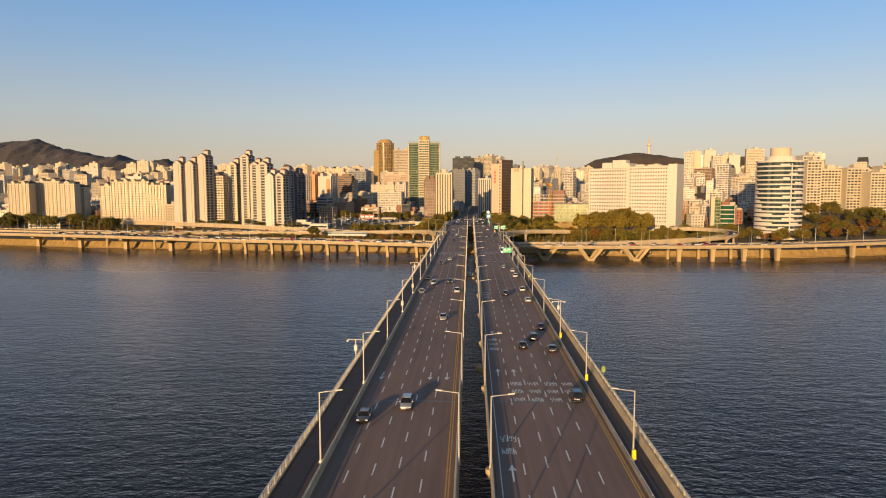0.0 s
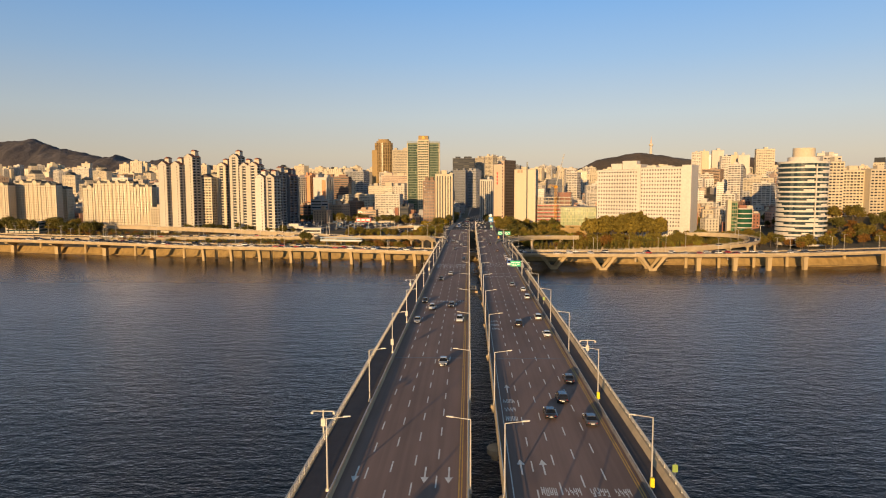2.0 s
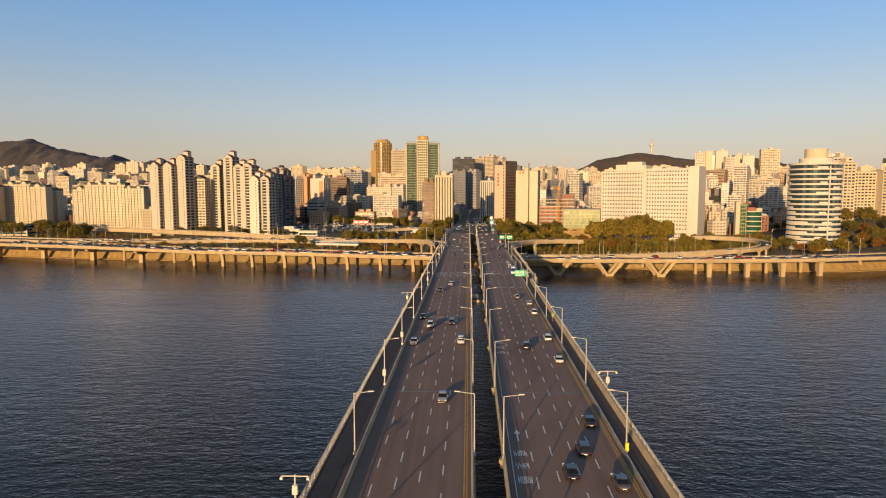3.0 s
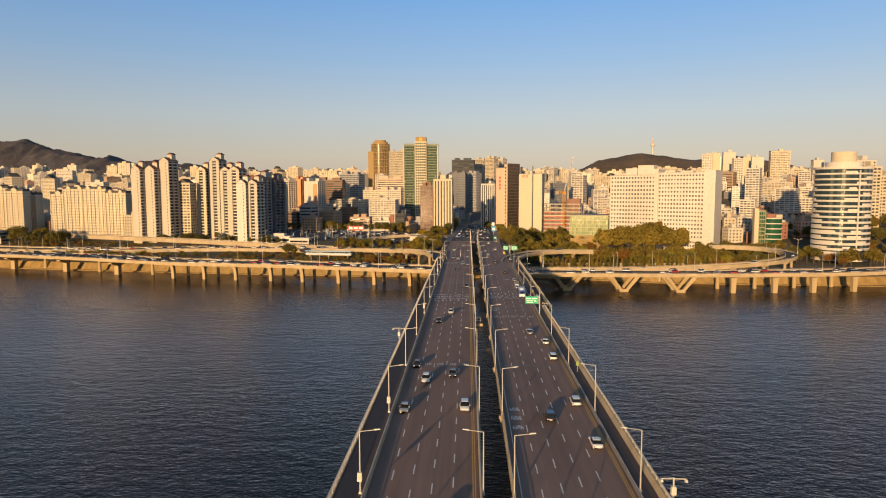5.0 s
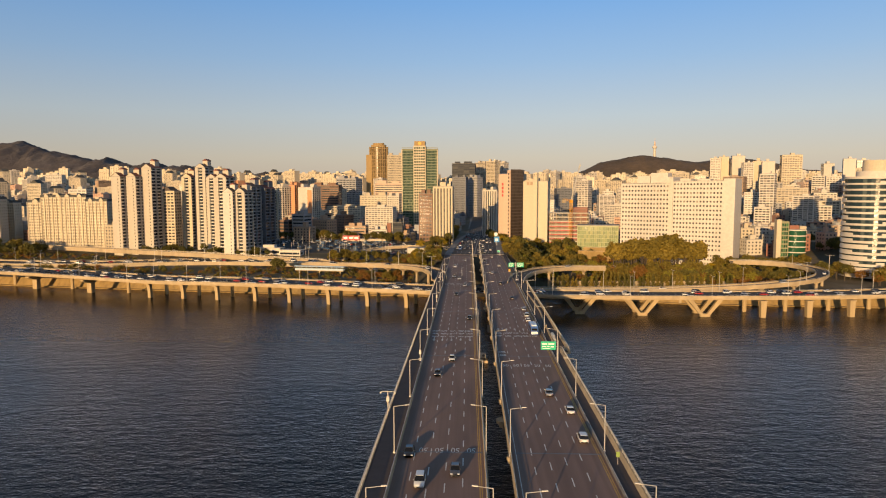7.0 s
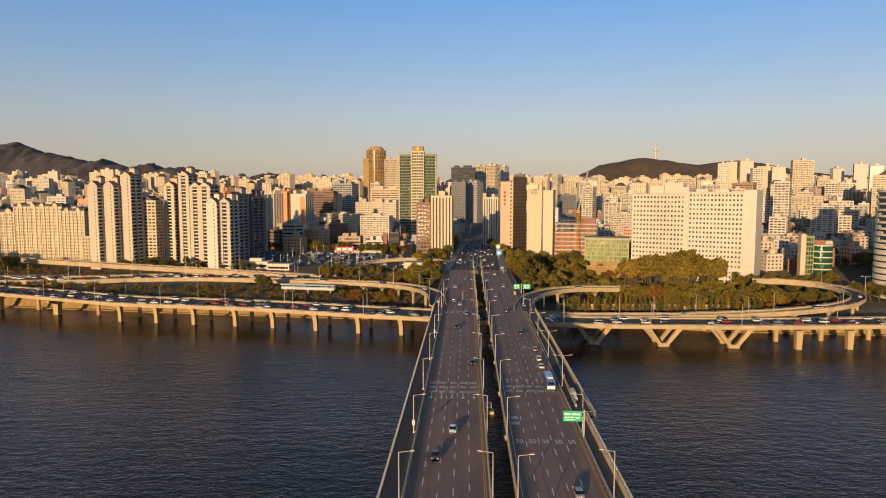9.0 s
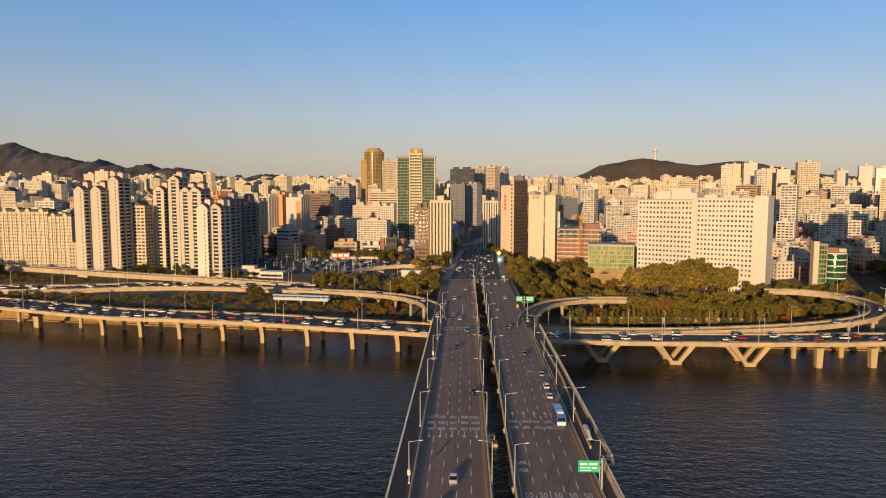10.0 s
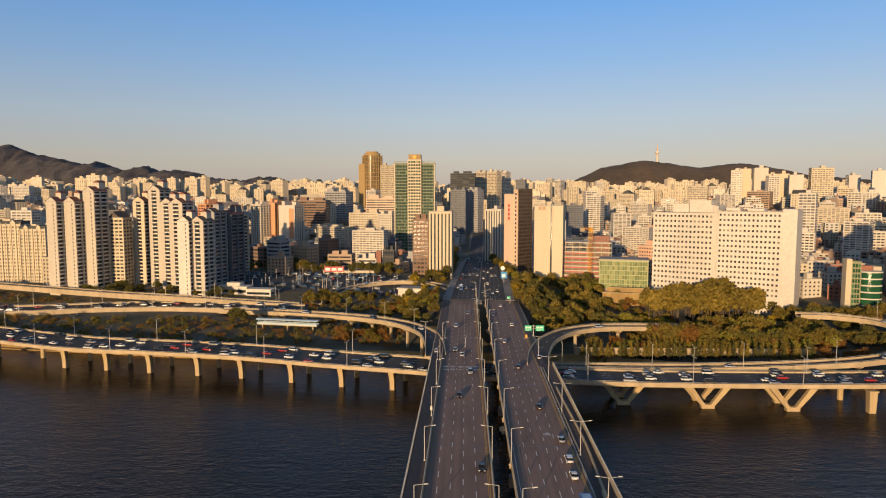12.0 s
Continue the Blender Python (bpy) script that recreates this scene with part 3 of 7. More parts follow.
def flared_pier():
    shaft = Shape()
    ring = [(-1.2, -1.2), (1.2, -1.2), (1.2, 1.2), (-1.2, 1.2)]
    shaft.v = [(x, y, -3) for x, y in ring] + [(x * 1.35, y * 1.2, 9.3) for x, y in ring]
    shaft.f = [(i, (i + 1) % 4, 4 + (i + 1) % 4, 4 + i) for i in range(4)] + [(3, 2, 1, 0), (4, 5, 6, 7)]
    return [("shaft", shaft), ("cap", Shape().box(-1.9, -1.8, 8.9, 1.9, 1.8, 9.4))]


flare = pillar("viaduct_pier", "pale concrete pier widening towards its top", (158.8, 490, 0), 0, flared_pier(), "flared piers")
for x, y, r in ((184, 491, 3), (208, 493, 6), (235, 498, 10), (305, 523, 18), (362, 543, 18)):
    copy_thing(flare, pose(x, y, 0, 0, 0, r))
vee = pillar("vee_pier", "pale concrete pier with two slanting legs on one foot", (94.4, 495.5, 0), 0, vee_pier(), "slanting-leg piers")
copy_thing(vee, pose(60.5, 499, 0))
copy_thing(vee, pose(128.0, 493, 0))


def ramp_columns(line, name, label, start, every, half):
    """Columns with a spreading head under a raised road."""
    for k in range(start, len(line) - 1, every):
        p, q = line[k], line[k + 1]
        low = min(ground_z(p.x, p.y), p.z - 4) - 1.0
        turn = math.degrees(math.atan2(q.y - p.y, q.x - p.x))
        c = thing(name, label, "pier", (p.x, p.y, low), turn, "ramp columns")
        h = p.z - 1.6 - low
        part("shaft", Shape().prism([(0.9 * math.cos(t * math.pi / 4), 0.9 * math.sin(t * math.pi / 4)) for t in range(8)], 0, h - 1.2), CONCRETE_PALE, c)
        part("head", Shape().profile([(-half, h), (-half, h - 0.5), (-0.9, h - 1.8), (0.9, h - 1.8), (half, h - 0.5), (half, h)], -0.8, 0.8), CONCRETE_PALE, c)


ramp_columns(BACK_LEFT, "ramp_column", "pale concrete column carrying the curved ramp", 6, 3, 3.0)
ramp_columns(RAMP_RIGHT, "ramp_column", "pale concrete column carrying the curved ramp", 9, 5, 3.0)
ramp_columns(SLIP_RIGHT, "ramp_column", "pale concrete column carrying the loop ramp", 18, 4, 2.6)

# ---- the twin bridge ----
DECK_Z, Y0, Y1 = 18.4, -80.0, 652.0
LEFT_LANES = (-13.95, -10.8, -7.65, -4.5)
RIGHT_LANES = (8.35, 11.4, 14.5, 17.6)


# The two decks part from one another by a sixth of a degree
WEST = Matrix.Translation((-0.13, 0, 0)) @ Matrix.Rotation(-0.0016, 4, "Z")
EAST = Matrix.Translation((-0.41, 0, 0)) @ Matrix.Rotation(-0.0045, 4, "Z")


def side_of(x):
    return EAST if x > 3 else WEST


def deck(name, label, x0, x1, road0, road1, walk0, walk1, lanes, yellow, edge_line, phase):
    d = thing(name, label, "bridge", (0, 0, DECK_Z), kind="structure")
    part("slab", Shape().box(x0, Y0, -0.75, x1, Y1, -0.154), CONCRETE, d)
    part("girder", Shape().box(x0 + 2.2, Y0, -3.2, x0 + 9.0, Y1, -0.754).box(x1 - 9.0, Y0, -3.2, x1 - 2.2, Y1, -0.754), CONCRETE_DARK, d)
    part("asphalt", Shape().box(road0, Y0, -0.15, road1, Y1, 0.0), ASPHALT if x0 < 0 else ASPHALT_EAST, d, "worn brown-grey asphalt")
    part("walkway", Shape().box(walk0, Y0, -0.15, walk1, Y1, 0.14), WALKWAY, d, "dark paved footway")
    for x in yellow:
        part("yellow_line", Shape().box(x - 0.08, Y0, 0.002, x + 0.08, Y1, 0.008), ROAD_YELLOW, d, "yellow edge line")
    if edge_line is not None:
        part("edge_line", Shape().box(edge_line - 0.07, Y0, 0.002, edge_line + 0.07, Y1, 0.008), ROAD_WHITE, d, "white edge line")
    dash = Shape().box(-0.1, 0, 0.002, 0.1, 3.5, 0.008).mesh("lane_dash", ROAD_WHITE)
    rest = Shape()
    for i, x in enumerate(lanes):
        y = 31.0 + phase + 2.2 * i
        while y < Y1 - 12:
            if y < 400:
                part("lane_dash", dash, ROAD_WHITE, d, at=(x, y, 0))
            else:
                rest.box(x - 0.085, y, 0.002, x + 0.085, y + 3.1, 0.008)
            y += 8.8
    part("far_lane_dashes", rest, ROAD_WHITE, d, kind="stuff")
    for y in (32, 106, 181, 255, 330, 404, 463, 538, 612):
        part("expansion_joint", Shape().box(road0 + 0.1, y - 0.22, 0.003, road1 - 0.1, y + 0.22, 0.014), STEEL_DARK, d, "dull steel expansion joint")
    return d


west = deck("bridge_deck_west", "long straight road bridge deck, five lanes of brown-grey asphalt with a footway", -22.15, 0.08, -17.1, -0.6, -21.75, -17.6, LEFT_LANES, (-1.15, -1.5), None, 0.0)
east = deck("bridge_deck_east", "long straight road bridge deck, five lanes of brown-grey asphalt with a footway", 3.98, 25.95, 4.6, 22.05, 22.5, 24.95, RIGHT_LANES, (21.2, 21.55), 5.3, 3.0)


def arrow(turn):
    s = Shape()
    s.face((-0.12, 0, 0), (0.12, 0, 0), (0.12, 3.2, 0), (-0.12, 3.2, 0))
    s.face((-0.55, 3.2, 0), (0.55, 3.2, 0), (0, 5.0, 0))
    if turn:
        s.v = [(-x, -y, z) for x, y, z in s.v]
    return s.mesh("lane_arrow", ROAD_WHITE)


def lettering(rng, wide, high):
    """One unreadable painted road word, as a few thick bars."""
    s = Shape()
    x = -wide / 2
    while x < wide / 2 - 0.2:
        w = rng.uniform(0.36, 0.5)
        a, b = rng.uniform(0, 0.15) * high, rng.uniform(0.85, 1.0) * high
        tall = b - a
        for u, lo, hi in ((0.0, rng.choice((0.0, 0.45)), 1.0), (w - 0.12, 0.0, rng.choice((1.0, 1.0, 0.55)))):
            s.face((x + u, a + lo * tall, 0), (x + u + 0.12, a + lo * tall, 0), (x + u + 0.12, a + hi * tall, 0), (x + u, a + hi * tall, 0))
        for lo in rng.sample((0.02, 0.3, 0.55, 0.85), 2):
            s.face((x + 0.125, a + lo * tall, 0.001), (x + w - 0.125, a + lo * tall, 0.001), (x + w - 0.125, a + lo * tall + 0.3, 0.001), (x + 0.125, a + lo * tall + 0.3, 0.001))
        x += w + 0.12
    return s.mesh("road_lettering", ROAD_WHITE)


def lane_centres(lanes, low, high):
    edges = [low, *lanes, high]
    return [(a + b) / 2 for a, b in zip(edges, edges[1:])]


UP, DOWN = arrow(False), arrow(True)
rng = random.Random(5)
words = [lettering(rng, 2.1, 2.6) for _ in range(4)]
LC, RC = lane_centres(LEFT_LANES, -16.6, -1.3), lane_centres(RIGHT_LANES, 5.3, 20.7)
for y, cols in ((123, (LC[0], LC[3], LC[4])), (355, LC)):
    for x in cols:
        part("lane_arrow", DOWN, ROAD_WHITE, west, at=(x, y, 0.012))
for rows, cols, deck_ob in (((358, 362.5, 367), LC, west), ((357, 361.5), RC, east), ((106, 110.5, 115), RC[1:], east), ((84, 88.5), RC[:1], east), ((141, 145.5, 150), RC[:1], east), ((211, 216, 221), RC[:1], east), ((330, 334), RC[:1], east), ((484, 488.5), LC, west), ((412,), RC[3:4], east)):
    for y in rows:
        for x in cols:
            part("road_lettering", words[rng.randrange(4)], ROAD_WHITE, deck_ob, at=Matrix.Translation((x, y, 0.012)) @ (Matrix.Rotation(math.pi, 4, "Z") if deck_ob == west else Matrix.Identity(4)))
for y, cols in ((121, RC[:2]), (366, RC), (76, RC[:1]), (156, RC[:1])):
    for x in cols:
        part("lane_arrow", UP, ROAD_WHITE, east, at=(x, y, 0.012))


def number_mesh(text):
    c = bpy.data.curves.new("number", "FONT")
    c.body, c.size, c.align_x = text, 2.0, "CENTER"
    ob = bpy.data.objects.new("number", c)
    scene.collection.objects.link(ob)
    bpy.context.view_layer.update()
    me = bpy.data.meshes.new_from_object(ob.evaluated_get(bpy.context.evaluated_depsgraph_get()))
    bpy.data.objects.remove(ob)
    me.materials.clear()
    me.materials.append(ROAD_WHITE)
    return me


fifty = number_mesh("50")
for y, cols, deck_ob, turn in ((257, LC, west, math.pi), (318, RC, east, 0.0)):
    for x in cols:
        part("speed_number", fifty, ROAD_WHITE, deck_ob, "painted white 50", at=Matrix.Translation((x, y, 0.012)) @ Matrix.Rotation(turn, 4, "Z") @ Matrix.Diagonal((0.9, 1.7, 1, 1)))


west.matrix_basis = WEST @ west.matrix_basis
east.matrix_basis = EAST @ east.matrix_basis


def barrier(name, label, x, y0, y1, wide, high, mat):
    """A concrete safety barrier with a steel top tube."""
    b = thing(name, label, "barrier", (x, 0, DECK_Z), kind="structure")
    b.matrix_basis = side_of(x) @ b.matrix_basis
    body = Shape()
    w = wide / 2
    sec = [(-w, 0), (w, 0), (w, 0.18), (w * 0.55, 0.4), (w * 0.45, high), (-w * 0.45, high), (-w * 0.55, 0.4), (-w, 0.18)]
    n = len(sec)
    body.v = [(px, y0, pz) for px, pz in sec] + [(px, y1, pz) for px, pz in sec]
    body.f = [((i + 1) % n, i, n + i, n + (i + 1) % n) for i in range(n)] + [tuple(range(n)), tuple(reversed(range(n, 2 * n)))]
    part("body", body, mat, b)
    rail = Shape().tube((0, y0, high + 0.22), (0, y1, high + 0.22), 0.06, sides=6)
    for k in range(int((y1 - y0) / 5)):
        rail.box(-0.05, y0 + 2 + 5 * k, high, 0.05, y0 + 2.1 + 5 * k, high + 0.2)
    part("guard_rail", rail, GALV, b)


barrier("footway_barrier", "grey concrete barrier between lanes and footway", -17.35, Y0, 560, 0.5, 0.85, CONCRETE)
barrier("footway_barrier", "grey concrete barrier between lanes and footway", 22.28, Y0, 486, 0.34, 0.5, CONCRETE_DARK)
barrier("median_barrier", "pale concrete barrier along the inner bridge edge", -0.33, Y0, 648, 0.4, 0.7, CONCRETE_PALE)
barrier("median_barrier", "pale concrete barrier along the inner bridge edge", 4.2, Y0, 648, 0.4, 0.95, CONCRETE_PALE)
def sloped_parapet(x0, x1, x2, y0, y1):
    """A parapet whose inner face leans out from x0 to x1, with a flat top to x2."""
    s = Shape()
    sec = [(x0, 0.15), (x1, 0.95), (x2, 0.95), (x2, -0.15), (x0, -0.15)]
    s.v = [(x, y, z) for y in (y0, y1) for x, z in sec]
    s.f = [(i, (i + 1) % 5, 5 + (i + 1) % 5, 5 + i) for i in range(5)] + [(4, 3, 2, 1, 0), (5, 6, 7, 8, 9)]
    return s


part("parapet", sloped_parapet(24.9, 25.35, 25.9, Y0, 335.9), CONCRETE_PALE, east, "broad pale concrete parapet")
part("coping", Shape().box(-22.13, Y0, -0.15, -21.77, 560, 0.3), CONCRETE_PALE, west, "pale concrete coping")


def railing(name, label, x, y0, y1, foot):
    r = thing(name, label, "railing", (x, 0, DECK_Z + foot), kind="structure")
    r.matrix_basis = side_of(x) @ r.matrix_basis
    tall = 1.12 if foot < 0.5 else 0.62
    for z, rad in ((tall, 0.085), (tall * 0.66, 0.045), (tall * 0.34, 0.045)):
        part("rail", Shape().tube((0, y0, z), (0, y1, z), rad, sides=6), RAIL_PAINT, r)
    post = Shape().box(-0.08, -0.1, 0, 0.08, 0.1, tall - 0.04, 0.015).mesh("post", RAIL_PAINT)
    for k in range(int((y1 - y0) / 2.4)):
        part("post", post, RAIL_PAINT, r, at=(0, y0 + 1 + 2.4 * k, 0))
    bars = Shape()
    for k in range(int((y1 - y0) / 0.6)):
        bars.box(-0.025, y0 + 0.6 * k - 0.025, tall * 0.1, 0.025, y0 + 0.6 * k + 0.025, tall * 0.98)
    part("baluster", bars, RAIL_PAINT, r, kind="stuff")


railing("river_railing", "cream painted steel railing along the bridge edge", -21.95, 20, 505, 0.3)
railing("river_railing", "cream painted steel railing along the bridge edge", 25.65, 20, 336, 0.95)
part("widened_slab", Shape().box(25.954, 336, -0.75, 28.4, 492, -0.154), CONCRETE, east)
part("widened_walkway", Shape().box(24.97, 336, -0.15, 27.5, 492, 0.13), WALKWAY, east)
part("parapet", sloped_parapet(27.55, 27.75, 28.05, 336, 492), CONCRETE_PALE, east, "broad pale concrete parapet")
part("stair_wall", band(Shape(), glide([(24.2, 344, 0), (24.6, 362, 0), (25.2, 385, 0), (25.8, 402, 0), (25.7, 420, 0), (25.2, 439, 0), (24.9, 458, 0)], 3), -0.2, 0.2, 0.14, 0.95), CONCRETE_PALE, east, "curving pale concrete wall")
part("kerb", Shape().box(23.0, 400, 0.14, 23.4, 486, 0.5), CONCRETE_PALE, east, "pale concrete kerb")
part("stair_cover", Shape().box(24.5, 349, 0.14, 25.5, 358, 0.9).profile([(349.2, 0.9), (357.5, 0.9), (356, 1.9), (352, 1.9)], 24.6, 25.4), RAIL_PAINT, east, "cream stair cover")
part("stair_cover", Shape().box(24.2, 371, 0.14, 25.0, 375, 1.3), CONCRETE, east, "tan stair cover")
railing("river_railing", "cream painted steel railing along the widened bridge edge", 27.9, 337, 490, 0.95)
railing_end = thing("platform_frame", "pale steel frame where the bridge edge widens", "railing", (27.6, 336.4, DECK_Z), 0, kind="structure")
for z in (0.5, 0.85, 1.45):
    part("rail", Shape().tube((-1.7, 0, z), (1.7, 0, z), 0.06), RAIL_PAINT, railing_end)


def bridge_pier(x0, x1, y):
    p = thing("bridge_pier", "tall concrete bridge pier standing in the river", "pier", ((x0 + x1) / 2, y, -3), 0, "bridge piers")
    w = (x1 - x0) / 2
    part("shaft", Shape().box(-w + 4, -1.4, 0, -w + 8, 1.4, 15.5).box(w - 8, -1.4, 0, w - 4, 1.4, 15.5), CONCRETE, p)
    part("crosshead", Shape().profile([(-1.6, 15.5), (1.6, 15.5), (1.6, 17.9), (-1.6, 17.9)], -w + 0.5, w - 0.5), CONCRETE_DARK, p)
    part("footing", Shape().prism([((w - 4.4) * math.cos(t * math.pi / 8), 3.4 * math.sin(t * math.pi / 8)) for t in range(16)], 0, 5.2), CONCRETE, p)


for k in range(9):
    for a, b in ((-22.0, -0.3), (4.4, 25.5)):
        bridge_pier(a, b, 62 + 55 * k)

# White service box on the pier foot between the two decks
gauge = thing("service_box", "white service box with two round openings on a pier foot", "service box", (2.2, 392, 0), 0, "")
part("footing", Shape().box(-3.0, -2.2, -3, 3.0, 2.2, 1.0, 0.2), CONCRETE, gauge)
for x in (-1.5, 1.5):
    part("leg", Shape().box(x - 0.2, -0.4, 1.0, x + 0.2, 0.4, 1.9), STEEL_DARK, gauge)
part("case", Shape().box(-2.0, -0.9, 1.9, 2.0, 0.9, 3.7, 0.08), RAIL_PAINT, gauge)
for x in (-1.0, 1.0):
    part("opening", Shape().tube((x, -0.93, 2.8), (x, -0.86, 2.8), 0.5, sides=14), STEEL_DARK, gauge)

# Low tan wall behind the row of conifers, and terraces before the glass building
hedge_wall = thing("retaining_wall", "low tan retaining wall behind the conifer row", "wall", (108, 553, 7.5), 0, kind="structure")
part("wall", Shape().box(-58, -0.4, 0, 60, 0.4, 3.4), CONCRETE, hedge_wall)
part("coping", Shape().box(-58.2, -0.6, 3.4, 60.2, 0.6, 3.65), CONCRETE_PALE, hedge_wall)
for x, y, w, h in ((112, 706, 26, 13.5), (108, 694, 30, 11.5)):
    terrace = thing("terrace_wall", "tan stone terrace wall on the slope", "wall", (x, y, 6), -14, kind="structure")
    part("wall", Shape().box(-w / 2, -0.5, 0, w / 2, 0.5, h), STONE, terrace)
    part("coping", Shape().box(-w / 2 - 0.2, -0.7, h, w / 2 + 0.2, 0.7, h + 0.3), CONCRETE_PALE, terrace)

# ---- buildings ----
# style: bay width, storey height, share of the bay and of the storey that is window, depth of the reveal
STYLES = {
    "apt": (3.6, 2.9, 0.80, 0.52, 0.55),
    "balcony": (4.4, 2.9, 0.84, 0.62, 1.4),
    "grid": (2.65, 3.6, 0.52, 0.42, 0.45),
    "office": (3.0, 3.6, 0.74, 0.58, 0.25),
    "ribbon": (14.0, 3.6, 0.97, 0.48, 0.3),
    "stripe": (3.1, 400.0, 0.42, 0.97, 0.6),
    "small": (3.2, 3.1, 0.46, 0.46, 0.25),
    "curtain": (2.4, 3.8, 0.92, 0.90, 0.12),
    "mesh": (1.7, 3.5, 0.80, 0.70, 0.15),
    "panel": (1.9, 3.7, 0.90, 0.88, 0.2),
    "slot": (2.0, 2.9, 0.62, 0.42, 0.3),
    "slab": (2.3, 2.85, 0.66, 0.50, 0.35),
    "rows": (2.2, 3.3, 0.55, 0.45, 0.3),
}


def facade(W, G, o, u, n, width, z0, z1, style, margin=0.6, top=1.2, far=False):
    """A wall with real openings: wall strips and reveals into W, panes into G. u runs along the wall, n points out."""
    o, u, n = Vector((*o, 0)), Vector((*u, 0)), Vector((*n, 0))

    def at(s, z, deep=0.0):
        return o + u * s + Vector((0, 0, z)) - n * deep

    if style == "blank":
        W.face(at(0, z0), at(width, z0), at(width, z1), at(0, z1))
        return
    bay, floor, fw, fh, deep = STYLES[style]
    if far:
        W.face(at(0, z0), at(width, z0), at(width, z1), at(0, z1))
    cols = max(1, round((width - 2 * margin) / bay))
    rows = max(1, round((z1 - top - z0) / floor))
    bw, bh = (width - 2 * margin) / cols, (z1 - top - z0) / rows
    za = z0
    for r in range(rows):
        lo = z0 + r * bh + bh * (1 - fh) * 0.55
        hi = lo + bh * fh
        if far:
            for c in range(cols):
                a = margin + c * bw + bw * (1 - fw) / 2
                G.face(at(a, lo, -0.08), at(a + bw * fw, lo, -0.08), at(a + bw * fw, hi, -0.08), at(a, hi, -0.08))
            continue
        W.face(at(0, za), at(width, za), at(width, lo), at(0, lo))
        s = 0.0
        for c in range(cols):
            a = margin + c * bw + bw * (1 - fw) / 2
            b = a + bw * fw
            W.face(at(s, lo), at(a, lo), at(a, hi), at(s, hi))
            W.face(at(a, lo), at(b, lo), at(b, lo, deep), at(a, lo, deep))
            W.face(at(a, hi, deep), at(b, hi, deep), at(b, hi), at(a, hi))
            W.face(at(a, lo), at(a, lo, deep), at(a, hi, deep), at(a, hi))
            W.face(at(b, lo, deep), at(b, lo), at(b, hi), at(b, hi, deep))
            G.face(at(a, lo, deep), at(b, lo, deep), at(b, hi, deep), at(a, hi, deep))
            s = b
        W.face(at(s, lo), at(width, lo), at(width, hi), at(s, hi))
        za = hi
    if far:
        return
    W.face(at(0, za), at(width, za), at(width, z1), at(0, z1))


def block(W, G, cx, cy, w, d, z0, z1, turn, styles, far=False):
    """Four walls of a rectangular block, turned about its middle; styles for front, right, back, left."""
    t = radians(turn)
    ex, ey = (math.cos(t), math.sin(t)), (-math.sin(t), math.cos(t))

    def p(a, b):
        return (cx + ex[0] * a + ey[0] * b, cy + ex[1] * a + ey[1] * b)

    neg = lambda v: (-v[0], -v[1])  # noqa: E731
    facade(W, G, p(-w / 2, -d / 2), ex, neg(ey), w, z0, z1, styles[0], far=far)
    facade(W, G, p(w / 2, -d / 2), ey, ex, d, z0, z1, styles[1], far=far)
    facade(W, G, p(w / 2, d / 2), neg(ex), ey, w, z0, z1, styles[2], far=far)
    facade(W, G, p(-w / 2, d / 2), neg(ey), neg(ex), d, z0, z1, styles[3], far=far)
    return p


def slab_on(s, p, w, d, z0, z1, cx=0.0, cy=0.0):
    s.prism([p(cx - w / 2, cy - d / 2), p(cx + w / 2, cy - d / 2), p(cx + w / 2, cy + d / 2), p(cx - w / 2, cy + d / 2)], z0, z1)


def gable(s, p, w, d, z, rise, over=0.5):
    a, b = w / 2 + over, d / 2 + over
    c = [p(-a, -b), p(a, -b), p(a, b), p(-a, b)]
    r0, r1 = p(0, -b), p(0, b)
    v = [(*q, z) for q in c]
    top = [(*r0, z + rise), (*r1, z + rise)]
    s.face(v[0], top[0], top[1], v[3])
    s.face(v[1], v[2], top[1], top[0])
    s.face(v[0], v[1], top[0])
    s.face(v[2], v[3], top[1])
    s.face(v[3], v[2], v[1], v[0])


